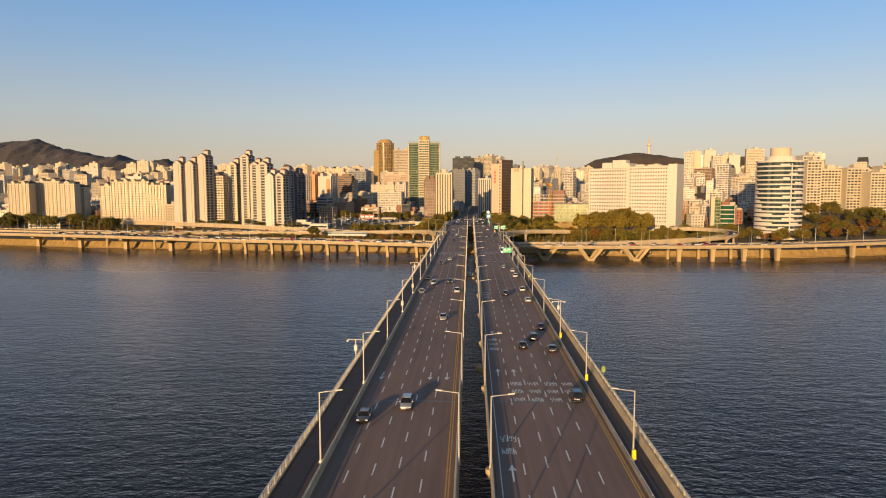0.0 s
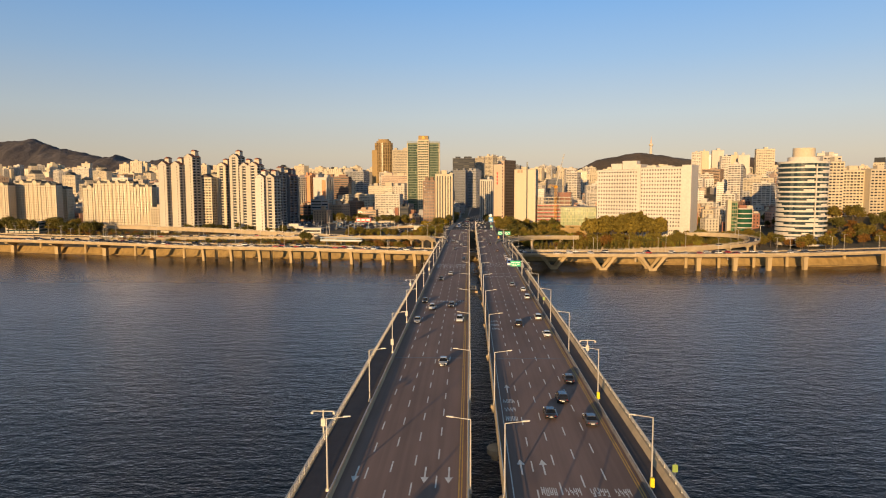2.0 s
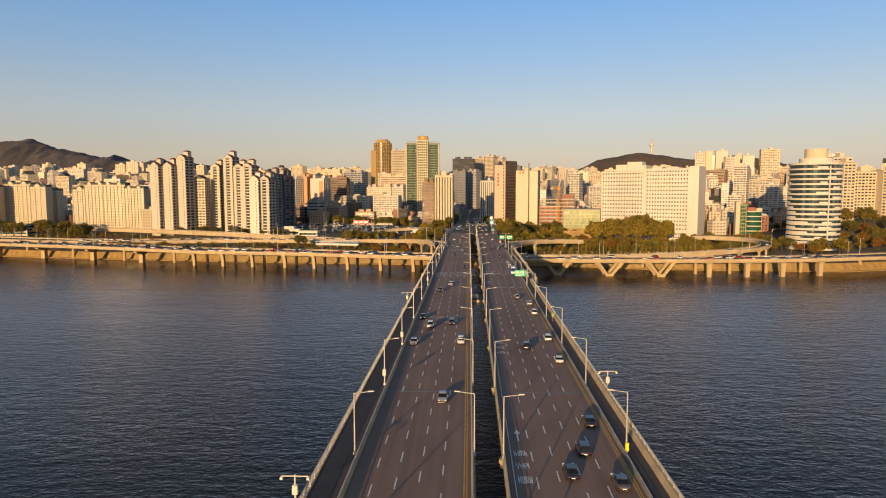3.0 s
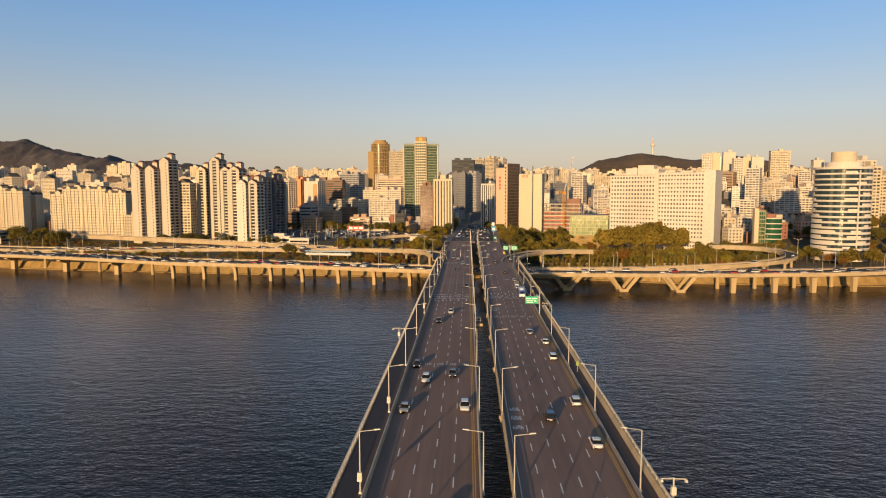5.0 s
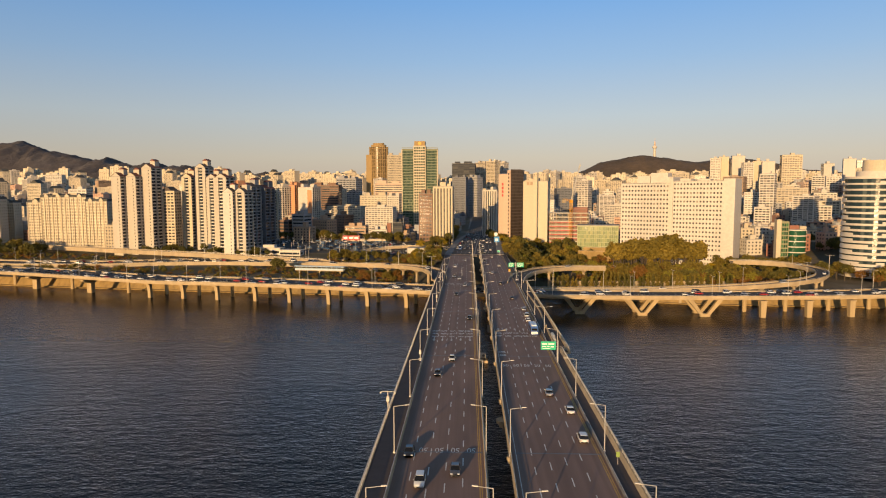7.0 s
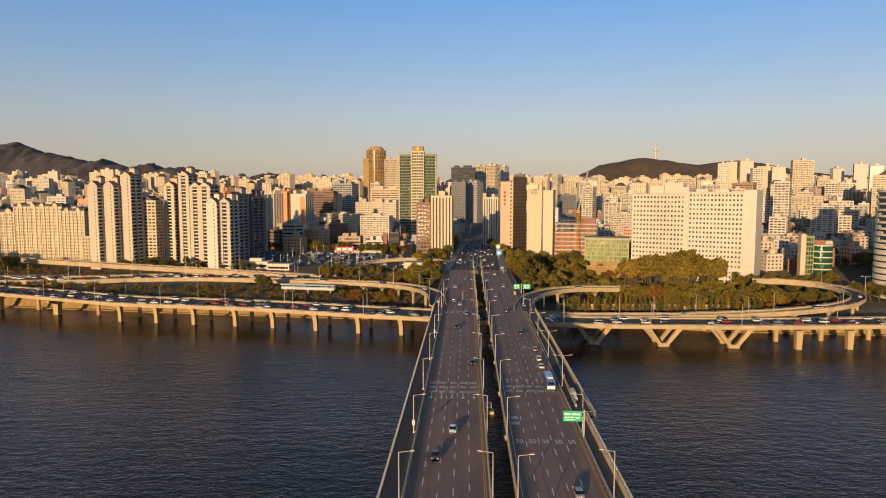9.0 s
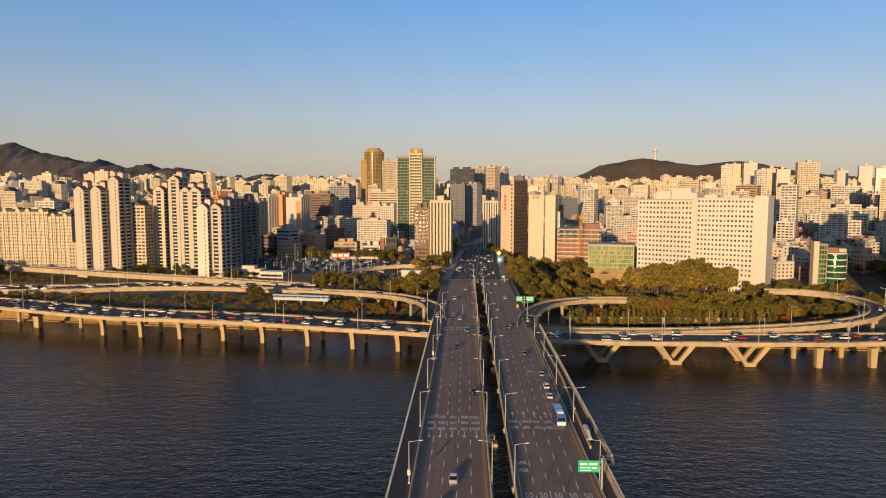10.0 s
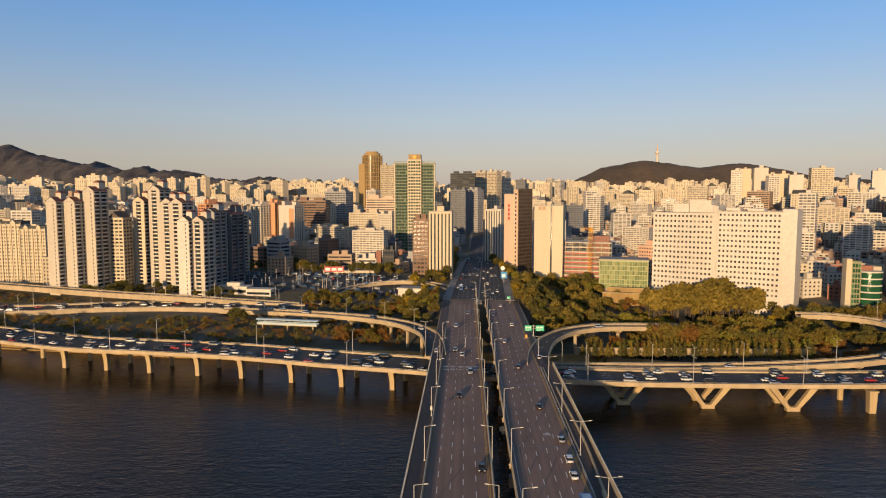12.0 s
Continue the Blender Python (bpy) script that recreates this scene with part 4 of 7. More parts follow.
def building(name, label, cx, cy, w, d, top, paint, styles="apt", turn=0.0, glass=None, base=None, roof="flat", gables=0, boxes=2, mark=None, group="city buildings", seed=0, category="building", far=False):
    """A town building: walls with windows, panes, roof with parapet, and what stands on the roof."""
    if isinstance(styles, str):
        styles = (styles,) * 4
    base = ground_z(cx, cy) - 2.5 if base is None else base
    ob = thing(name, label, category, (cx, cy, base), turn, group)
    r = random.Random(seed * 977 + int(cx * 13 + cy * 7))
    h = top - base
    W, G, R = Shape(), Shape(), Shape()
    p = block(W, G, 0, 0, w, d, 0, h, 0, styles, far)
    part("wall", W.weld(), PAINTS[paint], ob)
    if G.f:
        part("glazing", G, glass or GLASS, ob, kind="stuff")
    slab_on(R, p, w - 0.5, d - 0.5, h - 1.0, h - 0.5)
    for a, b, c, e in ((-w / 2 - 0.12, -d / 2 - 0.12, w / 2 + 0.12, -d / 2 + 0.3), (-w / 2 - 0.12, d / 2 - 0.3, w / 2 + 0.12, d / 2 + 0.12), (-w / 2 - 0.12, -d / 2 + 0.3, -w / 2 + 0.3, d / 2 - 0.3), (w / 2 - 0.3, -d / 2 + 0.3, w / 2 + 0.12, d / 2 - 0.3)):
        R.box(a, b, h - 0.15, c, e, h + 0.2)
    part("roof", R, ROOF_GREY, ob)
    if roof == "gable":
        n = max(1, gables)
        for k in range(n):
            s = Shape()
            x = -w / 2 + w * (k + 0.5) / n
            q = lambda a, b, x=x: (x + a, b)  # noqa: E731
            gable(s, q, w / n * 0.62, d * 0.98, h + 0.2, w / n * 0.26, 0.3)
            part("gable_roof", s, ROOF_SLATE if far or name == "apartment_slab" else ROOF_BROWN, ob, "dark pitched roof")
    for k in range(boxes):
        s = Shape()
        bw, bd, bh = r.uniform(0.16, 0.34) * w, r.uniform(0.3, 0.6) * d, r.uniform(2.4, 4.6)
        x = (k + 0.5) / boxes * w - w / 2 + r.uniform(-0.08, 0.08) * w
        x = max(-w / 2 + bw / 2 + 0.6, min(w / 2 - bw / 2 - 0.6, x))
        s.box(x - bw / 2, -bd / 2, h - 0.5, x + bw / 2, bd / 2, h + bh)
        s.box(x - bw / 2 - 0.2, -bd / 2 - 0.2, h + bh, x + bw / 2 + 0.2, bd / 2 + 0.2, h + bh + 0.3)
        part("lift_house", s, PAINTS[paint], ob)
    if mark:
        mat, a, b, za, zb = mark
        part("panel", Shape().box(a, -d / 2 - 0.25, za * h, b, -d / 2 - 0.02, zb * h), mat, ob)
    return ob


T = -33.0
# Wings of the tall white apartment towers by the river
def wing(cx, cy, top, w=13.0, d=17.0, paint="apartment", turn=-15.0, label="tall white apartment tower with balconies and gabled roof", front="balcony", rise=3.6):
    base = ground_z(cx, cy) - 2.5
    ob = thing("apartment_tower", label, "apartment tower", (cx, cy, base), turn, "riverside apartment towers")
    h = top - base
    W, G, S = Shape(), Shape(), Shape()
    facade(W, G, (w / 2, d / 2), (-1, 0), (0, 1), w, 0, h, "small")
    facade(W, G, (-w / 2, d / 2), (0, -1), (-1, 0), d, 0, h, "blank")
    # bays of balconies between plain strips of wall, on the two faces that look to the river
    for o, u, n, long, bays in (((-w / 2, -d / 2), (1, 0), (0, -1), w, 0 if front == "blank" else 1), ((w / 2, -d / 2), (0, 1), (1, 0), d, 2)):
        if not bays:
            column = (o[0] + u[0] * long * 0.62, o[1] + u[1] * long * 0.62)
            facade(W, G, o, u, n, long * 0.62, 0, h, "blank")
            facade(W, G, column, u, n, long * 0.2, 0, h, "slot", margin=0.2)
            facade(W, G, (o[0] + u[0] * long * 0.82, o[1] + u[1] * long * 0.82), u, n, long * 0.18, 0, h, "blank")
            continue
        wide = 0.42 if bays == 1 else 0.86
        s, plainw = 0.0, long * (1 - wide) / (bays + 1)
        bayw = long * wide / bays
        for k in range(bays + 1):
            facade(W, G, (o[0] + u[0] * s, o[1] + u[1] * s), u, n, plainw, 0, h, "blank")
            s += plainw
            if k == bays:
                break
            a = Vector((o[0] + u[0] * s, o[1] + u[1] * s, 0))
            b = a + Vector((*u, 0)) * bayw
            back = Vector((-n[0] * 1.5, -n[1] * 1.5, 0))
            up = Vector((0, 0, h))
            W.face(a, a + back, a + back + up, a + up)
            W.face(b + back, b, b + up, b + back + up)
            drop = Vector((0, 0, 0.7))
            W.face(a + up - drop, b + up - drop, b + up, a + up)
            floors = int(h / 2.9)
            for f in range(floors):
                z0, z1 = Vector((0, 0, f * h / floors)), Vector((0, 0, (f + 1) * h / floors))
                G.face(a + back + z0, b + back + z0, b + back + z1, a + back + z1)
                lift = Vector((0, 0, 1.0))
                out = Vector((n[0] * 0.35, n[1] * 0.35, 0))
                S.face(a + out + z0, b + out + z0, b + out + z0 + lift, a + out + z0 + lift)
                S.face(a + out + z0 + lift, b + out + z0 + lift, b + z0 + lift, a + z0 + lift)
                S.face(a + back + z0, b + back + z0, b + out + z0, a + out + z0)
                S.face(a + z0, a + out + z0, a + out + z0 + lift, a + z0 + lift)
                S.face(b + out + z0, b + z0, b + z0 + lift, b + out + z0 + lift)
            s += bayw
    part("wall", W.weld(), PAINTS[paint], ob)
    part("glazing", G, GLASS, ob, kind="stuff")
    part("balcony_parapet", S, PAINTS["bright" if paint in ("apartment", "cream") else paint], ob, "white balcony parapets", kind="stuff")
    R = Shape()
    tip, a, b = h + rise, w / 2 + 0.35, d / 2 + 0.25
    for y0, y1 in ((-b, b),):
        R.face((-a, y0, h), (0, y0, tip), (0, y1, tip), (-a, y1, h))
        R.face((0, y0, tip), (a, y0, h), (a, y1, h), (0, y1, tip))
    part("gable_roof", R, ROOF_RED if int(cx) % 2 else ROOF_BROWN, ob, "dark pitched roof")
    for y in (-d / 2, d / 2):
        part("gable_wall", Shape().face((-w / 2, y, h), (w / 2, y, h), (0, y, tip - 0.15)), PAINTS[paint], ob)
    slab = Shape().box(-w / 2 - 0.2, -d / 2 - 0.2, h - 0.3, w / 2 + 0.2, d / 2 + 0.2, h)
    part("roof", slab, ROOF_GREY, ob)
    H = Shape().box(-w * 0.2, d * 0.05, h, w * 0.3, d * 0.45, h + 6.4)
    part("lift_house", H, PAINTS[paint], ob)
    C = Shape()
    gable(C, lambda a, b: (a + w * 0.05, b + d * 0.25), w * 0.5, d * 0.4, h + 6.42, 1.7)
    part("lift_house_roof", C, ROOF_RED, ob)
    return ob


wing(-317, 712, 83, front="blank", w=10, d=12)
wing(-305, 716, 83, front="blank", w=10.5, d=13)
wing(-293, 722, 91, front="blank", w=10.5, d=14)
wing(-269, 750, 83, paint="cream", w=11, d=13)
wing(-252, 742, 92, w=11, d=13)
wing(-237, 730, 82, w=11, d=13)
wing(-223, 716, 82, w=11.5, d=13)
wing(-210.5, 698, 69, front="blank", paint="bright", w=10, d=12)
wing(-200.5, 700, 69, w=10.5, d=13)
wing(-206, 738, 74, paint="grey", label="tall grey apartment tower with balconies", w=11, d=16)
wing(-199, 757, 72, paint="slate", label="tall slate-grey apartment tower with balconies", w=11, d=18)
building("apartment_tower", "narrow cream apartment tower with a gabled top", -283, 736, 15, 13, 70, "cream", "apt", -4, GLASS_APT, roof="gable", gables=1, boxes=0)

# Long cream apartment slabs beside the river road
for cx, cy, w, top, g in ((-536, 765, 25, 62, 2), (-513, 785, 30, 65, 2), (-483, 775, 18, 62, 1), (-485, 802, 14, 58, 1), (-422, 754, 16, 59, 1), (-405, 754, 23, 64, 2), (-383, 752, 24, 64, 2), (-361, 752, 21, 60, 2)):
    slab_ob = building("apartment_slab", "long cream apartment slab with dark gables", cx, cy, w, 13, top, "cream", ("slab", "small", "slab", "small"), 4, GLASS_SLAB, roof="gable", gables=g, boxes=1, group="cream apartment slabs", category="apartment building")
    ribs, high = 3 * g + 1, top - ground_z(cx, cy) + 2.5
    part("mansard", Shape().profile([(-6.7, high + 0.2), (6.7, high + 0.2), (5.6, high + 2.5), (-5.6, high + 2.5)], -w / 2 - 0.15, w / 2 + 0.15), ROOF_SLATE, slab_ob, "dark slate roof edge")
    for k in range(ribs):
        x = -w / 2 + 0.3 + (w - 0.6) * k / (ribs - 1)
        if k < ribs - 1 and k % 3 == 1:
            x1 = x + (w - 0.6) / (ribs - 1)
            part("pediment", Shape().prism([(x, -7.0), (x1, -7.0), (x1, -5.6), (x, -5.6)], high, high + 1.6).face((x, -7.0, high + 1.6), (x1, -7.0, high + 1.6), ((x + x1) / 2, -7.0, high + 3.6)), PAINTS["cream"], slab_ob)
        part("pilaster", Shape().box(x - 0.3, -7.0, 0, x + 0.3, -6.52, high - (0.4 if k % 3 else -0.6)), PAINTS["cream"], slab_ob)
building("pavilion", "low hall with a band of blue glass", -466, 706, 36, 16, 24, "white", "ribbon", 0, GLASS_TEAL, boxes=0)
building("annex", "low sand-coloured annex with small windows", -338, 742, 19, 13, 38, "sand", "small", -10, boxes=1)

# Middle distance, inland of the towers
building("apartment_tower", "beige apartment tower lit on one side", -210, 795, 17, 16, 71, "beige", "balcony", T, GLASS_APT)
building("apartment_tower", "white apartment slab with a shaded face", -253, 1012, 18, 22, 76, "white", "balcony", T, GLASS_APT)
building("apartment_tower", "apartment slab with an orange end wall", -239, 1022, 14, 22, 78, "orange", ("blank", "balcony", "balcony", "small"), T + 8, GLASS_APT)
building("apartment_tower", "white apartment slab with an orange panel", -217, 1008, 24, 18, 75, "white", ("blank", "balcony", "balcony", "small"), T + 10, GLASS_APT, mark=(PAINTS["orange"], 3.5, 10.5, 0.28, 0.93))
building("apartment_tower", "orange and white apartment slab", -286, 930, 15, 20, 78, "orange", ("balcony", "balcony", "balcony", "small"), T, GLASS_APT)
building("office_block", "long brown office block with ribbon windows", -224, 1155, 42, 18, 79, "brown", "ribbon", -6)
building("office_tower", "grey office tower with shaded front", -216, 1305, 40, 24, 92, "grey", "office", -20)
building("office_tower", "dark grey slim office tower", -222, 1650, 24, 20, 140, "slate", "office", -20)
building("hotel", "tan hotel block with rows of windows", -143, 1112, 41, 18, 63, "beige", "rows", -6, GLASS_APT)
building("office_block", "wide pale pink office slab", -130, 1196, 46, 16, 82, "peach", "ribbon", -4)
building("office_block", "white office block with a blank side", -105, 1064, 20, 18, 63, "white", ("small", "office", "small", "blank"), -25)
building("tower_block", "dark brown office tower with grid front", -44.5, 796, 14, 14, 67, "brown", "office", -6)
building("office_block", "grey glass-fronted office block", -184, 836, 16, 14, 45, "grey", "ribbon", -22)
building("shop_block", "brown stepped shop block with long windows", -124, 838, 23, 14, 32, "tan", "ribbon", -4)
building("shop_block", "white shop block with horizontal windows", -100, 846, 18, 11, 27.5, "bright", "ribbon", 0)
building("stair_tower", "narrow red stair tower", -89, 845, 4.4, 6, 34.5, "brick", "blank", 0, boxes=0)
building("shop_block", "small black and white office block", -80, 850, 11, 11, 35, "black", "ribbon", 0)
red_shop = building("shop", "low shop with a red sign band", -112, 815, 46, 16, 19.5, "cream", ("ribbon", "small", "small", "small"), 2, boxes=0)
part("sign_band", Shape().box(-22, -8.6, 4.6, -4, -8.05, 9.6), RED, red_shop, "red sign band")
for k in range(3):
    part("sign_bar", Shape().box(-20.8 + 5.6 * k, -8.75, 6.0, -16.8 + 5.6 * k, -8.62, 8.2), SIGN_WHITE, red_shop, "white sign shape")


def striped_tower(cx, cy, w, d, top, turn, paint, label):
    ob = building("office_tower", label, cx, cy, w, d, top, paint, ("stripe", "stripe", "stripe", "stripe"), turn, boxes=1)
    return ob


striped_tower(-27, 783, 19.5, 16, 74, -4, "cream", "cream office tower with tall dark window stripes")
striped_tower(30, 988, 20, 20, 71, T + 8, "white", "white office block with tall dark window stripes")

# The green glass tower: two green wings and a cream middle bay standing proud
green = thing("glass_tower", "tall green glass tower with a cream middle bay", "tower", (-65, 992, 12), 0, "city buildings")
for x, s in ((-15.5, -1), (15.5, 1)):
    W, G = Shape(), Shape()
    block(W, G, x, 0, 15, 22, 0, 111, 0, ("mesh",) * 4)
    part("wing_frame", W, PAINTS["sage"], green)
    part("corner_strip", Shape().box(x + s * 7.5 - 0.7, -11.4, 0, x + s * 7.5 + 0.5, -10.6, 111), PAINTS["cream"], green, "cream corner strip")
    part("wing_glazing", G, GLASS_GREEN, green, kind="stuff")
    part("wing_roof", Shape().box(x - 8, -11.5, 111, x + 8, 11.5, 112.2).box(x - 8, -11.5, 113.5, x + 8, -11.1, 113.9), PAINTS["olive"], green)
W, G = Shape(), Shape()
block(W, G, 0, -1.5, 15.8, 24, 0, 116, 0, ("office", "office", "office", "office"))
part("middle_bay", W, PAINTS["cream"], green, "cream middle bay")
part("middle_glazing", G, GLASS_GREEN, green, kind="stuff")
part("crown", Shape().box(-7, -10, 116, 7, 8, 122), PAINTS["gold"], green, "gold-brown crown")
part("crown_disc", Shape().tube((0, -10.4, 119), (0, -10.02, 119), 2.2, sides=16), ORANGE, green)

# Rounded gold-brown tower
gold = thing("round_tower", "gold-brown tower with rounded corners and ribs", "tower", (-203, 1608, 20), 0, "city buildings")
def oval_ring(rx, ry, cx=0.0, n=24):
    return [(cx + rx * math.cos(t * 2 * math.pi / n), ry * math.sin(t * 2 * math.pi / n)) for t in range(n)]


for k in range(19):
    part("floor_band", Shape().prism(oval_ring(21.2, 16.8), 8.0 * k, 8.0 * k + 0.9), PAINTS["gold"], gold)
panes = Shape()
ring = oval_ring(20.8, 16.4, 0.0, 48)
for (ax, ay), (bx, by) in zip(ring, ring[1:] + ring[:1]):
    for k in range(37):
        panes.face((ax, ay, 4 * k), (bx, by, 4 * k), (bx, by, 4 * k + 4), (ax, ay, 4 * k + 4))
part("glazing", panes, GLASS_BRONZE, gold, kind="stuff")
part("crown", Shape().prism(oval_ring(17.5, 13.5), 148, 153).prism(oval_ring(13.0, 10.0), 153, 157), PAINTS["gold"], gold)
part("shoulder", Shape().box(-27, -12, 0, -14, 10, 131), PAINTS["gold"], gold, "lower bronze wing")
for k in range(24):
    t = k * math.pi / 12
    part("rib", Shape().tube((21.3 * math.cos(t), 16.9 * math.sin(t), 0), (21.3 * math.cos(t), 16.9 * math.sin(t), 149), 0.6, sides=4), PAINTS["gold"], gold)
building("office_tower", "gold-brown office tower with close windows", -141, 1408, 34, 26, 139, "sand", "rows", 0)

# Beside the avenue
building("office_tower", "black office tower with flat top", -10, 1612, 52, 30, 131, "black", "ribbon", -4)
building("office_tower", "pale grey office block with shaded front", 12, 1392, 22, 22, 96, "grey", "rows", -30)
building("office_tower", "grey office block with many rows of windows", -16, 1350, 26, 26, 95, "slate", "rows", -10)
building("apartment_tower", "beige high apartment tower", 33, 1705, 28, 22, 137, "beige", "apt", T, GLASS_APT)
building("apartment_tower", "cream high apartment tower", 51, 1505, 21, 20, 131, "cream", "apt", T, GLASS_APT)
building("apartment_tower", "white high apartment tower", 76, 1605, 21, 20, 133, "white", "apt", T, GLASS_APT)
pink = building("office_tower", "pink office tower with a dark brown glass side", 47, 882, 17, 24, 88.5, "peach", ("blank", "blank", "small", "blank"), -42, boxes=1)
side = part("dark_side", Shape().box(8.52, -11.4, 1, 8.9, 11.4, 84), PAINTS["umber"], pink, "dark brown glazed side")
SG = Shape()
for f in range(22):
    for c in range(9):
        SG.box(8.88, -10.9 + 2.45 * c, 3 + 3.65 * f, 8.96, -8.9 + 2.45 * c, 5.6 + 3.65 * f)
part("side_pane", SG, GLASS_BROWN, side, kind="stuff")
P = Shape()
for k in range(18):
    P.box(5.2, -12.12, 8 + 4.1 * k, 6.8, -11.92, 10.2 + 4.1 * k)
part("corner_glazing", P, GLASS, pink, kind="stuff")
for k in range(4):
    part("sign_character", Shape().box(-3.6, -12.3, 66 - 4.2 * k, -1.4, -12.02, 68.8 - 4.2 * k), RED, pink, "red sign shape")
cream = building("office_tower", "cream stone office tower with one dark groove", 66, 784, 24, 20, 79, "cream", "blank", -14, boxes=1)
part("groove", Shape().box(1.6, -10.3, 2, 3.0, -10.02, 78), GLASS, cream, "dark vertical window groove")
for k in range(2):
    part("sign_character", Shape().box(-8.5 + 3.4 * k, -10.3, 66, -6.0 + 3.4 * k, -10.02, 69), PAINTS["tan"], cream)

# The unfinished red building with its tower crane
site = thing("construction_building", "unfinished building with red netting on bare floors", "construction site", (99, 787, 12), -14, "")
for k in range(9):
    top_floor = k > 6
    part("floor_slab", Shape().box(-20, -10, 4.0 * k + 3.0, 20, 10, 4.0 * k + 4.0), PAINTS["white"], site, "pale bare concrete floor")
    if not top_floor:
        part("red_panel", Shape().box(-19.4, -10.25, 4.0 * k + 1.9, 12.0 - k, -10.02, 4.0 * k + 2.8), RED if k > 0 else PAINTS["pink"], site, "red netting band")
        part("inner_wall", Shape().box(-18.6, -7.6, 4.0 * k, 18.6, 9, 4.0 * k + 3.0), PAINTS["brown"], site)
colm = Shape().box(-0.45, -0.45, 0, 0.45, 0.45, 36).mesh("column", CONCRETE)
for x in (-18, -12, -6, 0, 6, 12, 18):
    for y in (-9, 9):
        part("column", colm, CONCRETE, site, at=(x, y, 0))
scaffold = Shape()
for k in range(24):
    x = -19.5 + 1.7 * k
    scaffold.box(x - 0.07, -10.9, 0, x + 0.07, -10.76, 40.5 + (k * 7 % 5) * 0.4)
for k in range(13):
    scaffold.box(-19.6, -10.9, 3.2 * k + 0.4, 19.8, -10.78, 3.2 * k + 0.54)
part("scaffold", scaffold, STEEL_DARK, site, "grey tube scaffold", kind="stuff")
part("core_wall", Shape().box(4, -4, 0, 18, 9, 41), PAINTS["brick"], site, "dark red core")
part("grey_netting", Shape().box(20.1, -10, 2, 20.4, 10, 34), PAINTS["grey"], site, "grey dust netting")

crane = thing("tower_crane", "orange tower crane with a raised jib", "crane", (97, 765, 12), 20, "")


def lattice(s, a, b, r, bays):
    a, b = Vector(a), Vector(b)
    d = (b - a).normalized()
    e1 = d.cross((0, 1, 0.01)).normalized()
    e2 = d.cross(e1)
    corner = [(e1 + e2) * r, (e1 - e2) * r, (-e1 - e2) * r, (-e1 + e2) * r]
    for c in corner:
        s.tube(a + c, b + c, 0.11, sides=4)
    for k in range(bays):
        p, q = a + (b - a) * (k / bays), a + (b - a) * ((k + 1) / bays)
        for i in range(4):
            s.tube(p + corner[i], q + corner[(i + 1) % 4], 0.065, sides=4)
            s.tube(p + corner[i], p + corner[(i + 1) % 4], 0.06, sides=4)
    return s


part("mast", lattice(Shape(), (0, 0, 0), (0, 0, 46), 1.1, 20), ORANGE, crane)
part("cab", Shape().box(-1.4, -1.6, 46, 1.4, 1.6, 48.6, 0.15), ORANGE, crane)
part("jib", lattice(Shape(), (0, 0, 48), (13, 6, 84), 0.4, 18), RAIL_PAINT, crane, "pale raised jib")
part("counter_jib", lattice(Shape(), (0, 0, 48), (-9, -2, 49), 0.9, 5), ORANGE, crane)
part("counterweight", Shape().box(-10.5, -3.4, 46, -7.5, -0.8, 49), CONCRETE, crane)

# Low green glass building beside it
low = thing("glass_building", "low green glass building on a stone base", "building", (119, 742, 10), -14, "")
W, G = Shape(), Shape()
block(W, G, 0, 0, 37, 20, 5, 27.5, 0, ("panel",) * 4)
part("base", Shape().box(-18.6, -10.1, 0, 18.6, 10.1, 5), PAINTS["tan"], low)
part("frame", W, PAINTS["lime"], low)
part("glazing", G, GLASS_PALE, low, kind="stuff")
part("roof", Shape().box(-18.9, -10.4, 27.5, 18.9, 10.4, 28.1), ROOF_GREY, low)

# The great white gridded block with the small square windows
big = thing("white_block", "huge white block with a grid of small square windows", "building", (174, 685.5, 9), -34.6, "")
HB = 68.5
W, G = Shape(), Shape()
block(W, G, -25.5, 1.0, 42, 20, 0, 11, 0, ("ribbon", "small", "small", "blank"))
block(W, G, -25.5, 1.0, 42, 20, 11, HB - 1.5, 0, ("grid", "grid", "grid", "blank"))
part("west_wall", W, PAINTS["bright"], big)
part("west_glazing", G, GLASS_BLOCK, big, kind="stuff")
W, G = Shape(), Shape()
block(W, G, 18.5, -1.0, 40, 22, 0, 11, 0, ("rows", "blank", "small", "blank"))
block(W, G, 18.5, -1.0, 40, 22, 11, HB, 0, ("grid", "blank", "grid", "blank"))
part("east_wall", W, PAINTS["bright"], big)
part("east_glazing", G, GLASS_BLOCK, big, kind="stuff")
part("end_wall", Shape().box(38.5, -12.4, 0, 47.0, 10, HB + 1.4), PAINTS["bright"], big, "blank white end wall")
part("lift_shaft", Shape().box(-4.5, -10.0, 0, -1.5, 9, HB + 3.2).box(-1.5, -12.6, 0, -0.9, 9, HB + 3), PAINTS["bright"], big)
part("roof", Shape().box(-46.3, -9, HB - 2.1, -4.5, 11, HB - 1.62).box(-1.5, -12, HB - 0.6, 38.5, 10, HB - 0.1), ROOF_GREY, big)
for x0, x1, h in ((-34, -23, 6), (-22.5, -8, 8.5), (-8, -4.6, 5), (2, 11, 3.4), (16, 26, 3.0)):
    part("lift_house", Shape().box(x0, -4, HB - 1.6, x1, 6, HB + h - 1.6), PAINTS["bright"], big)

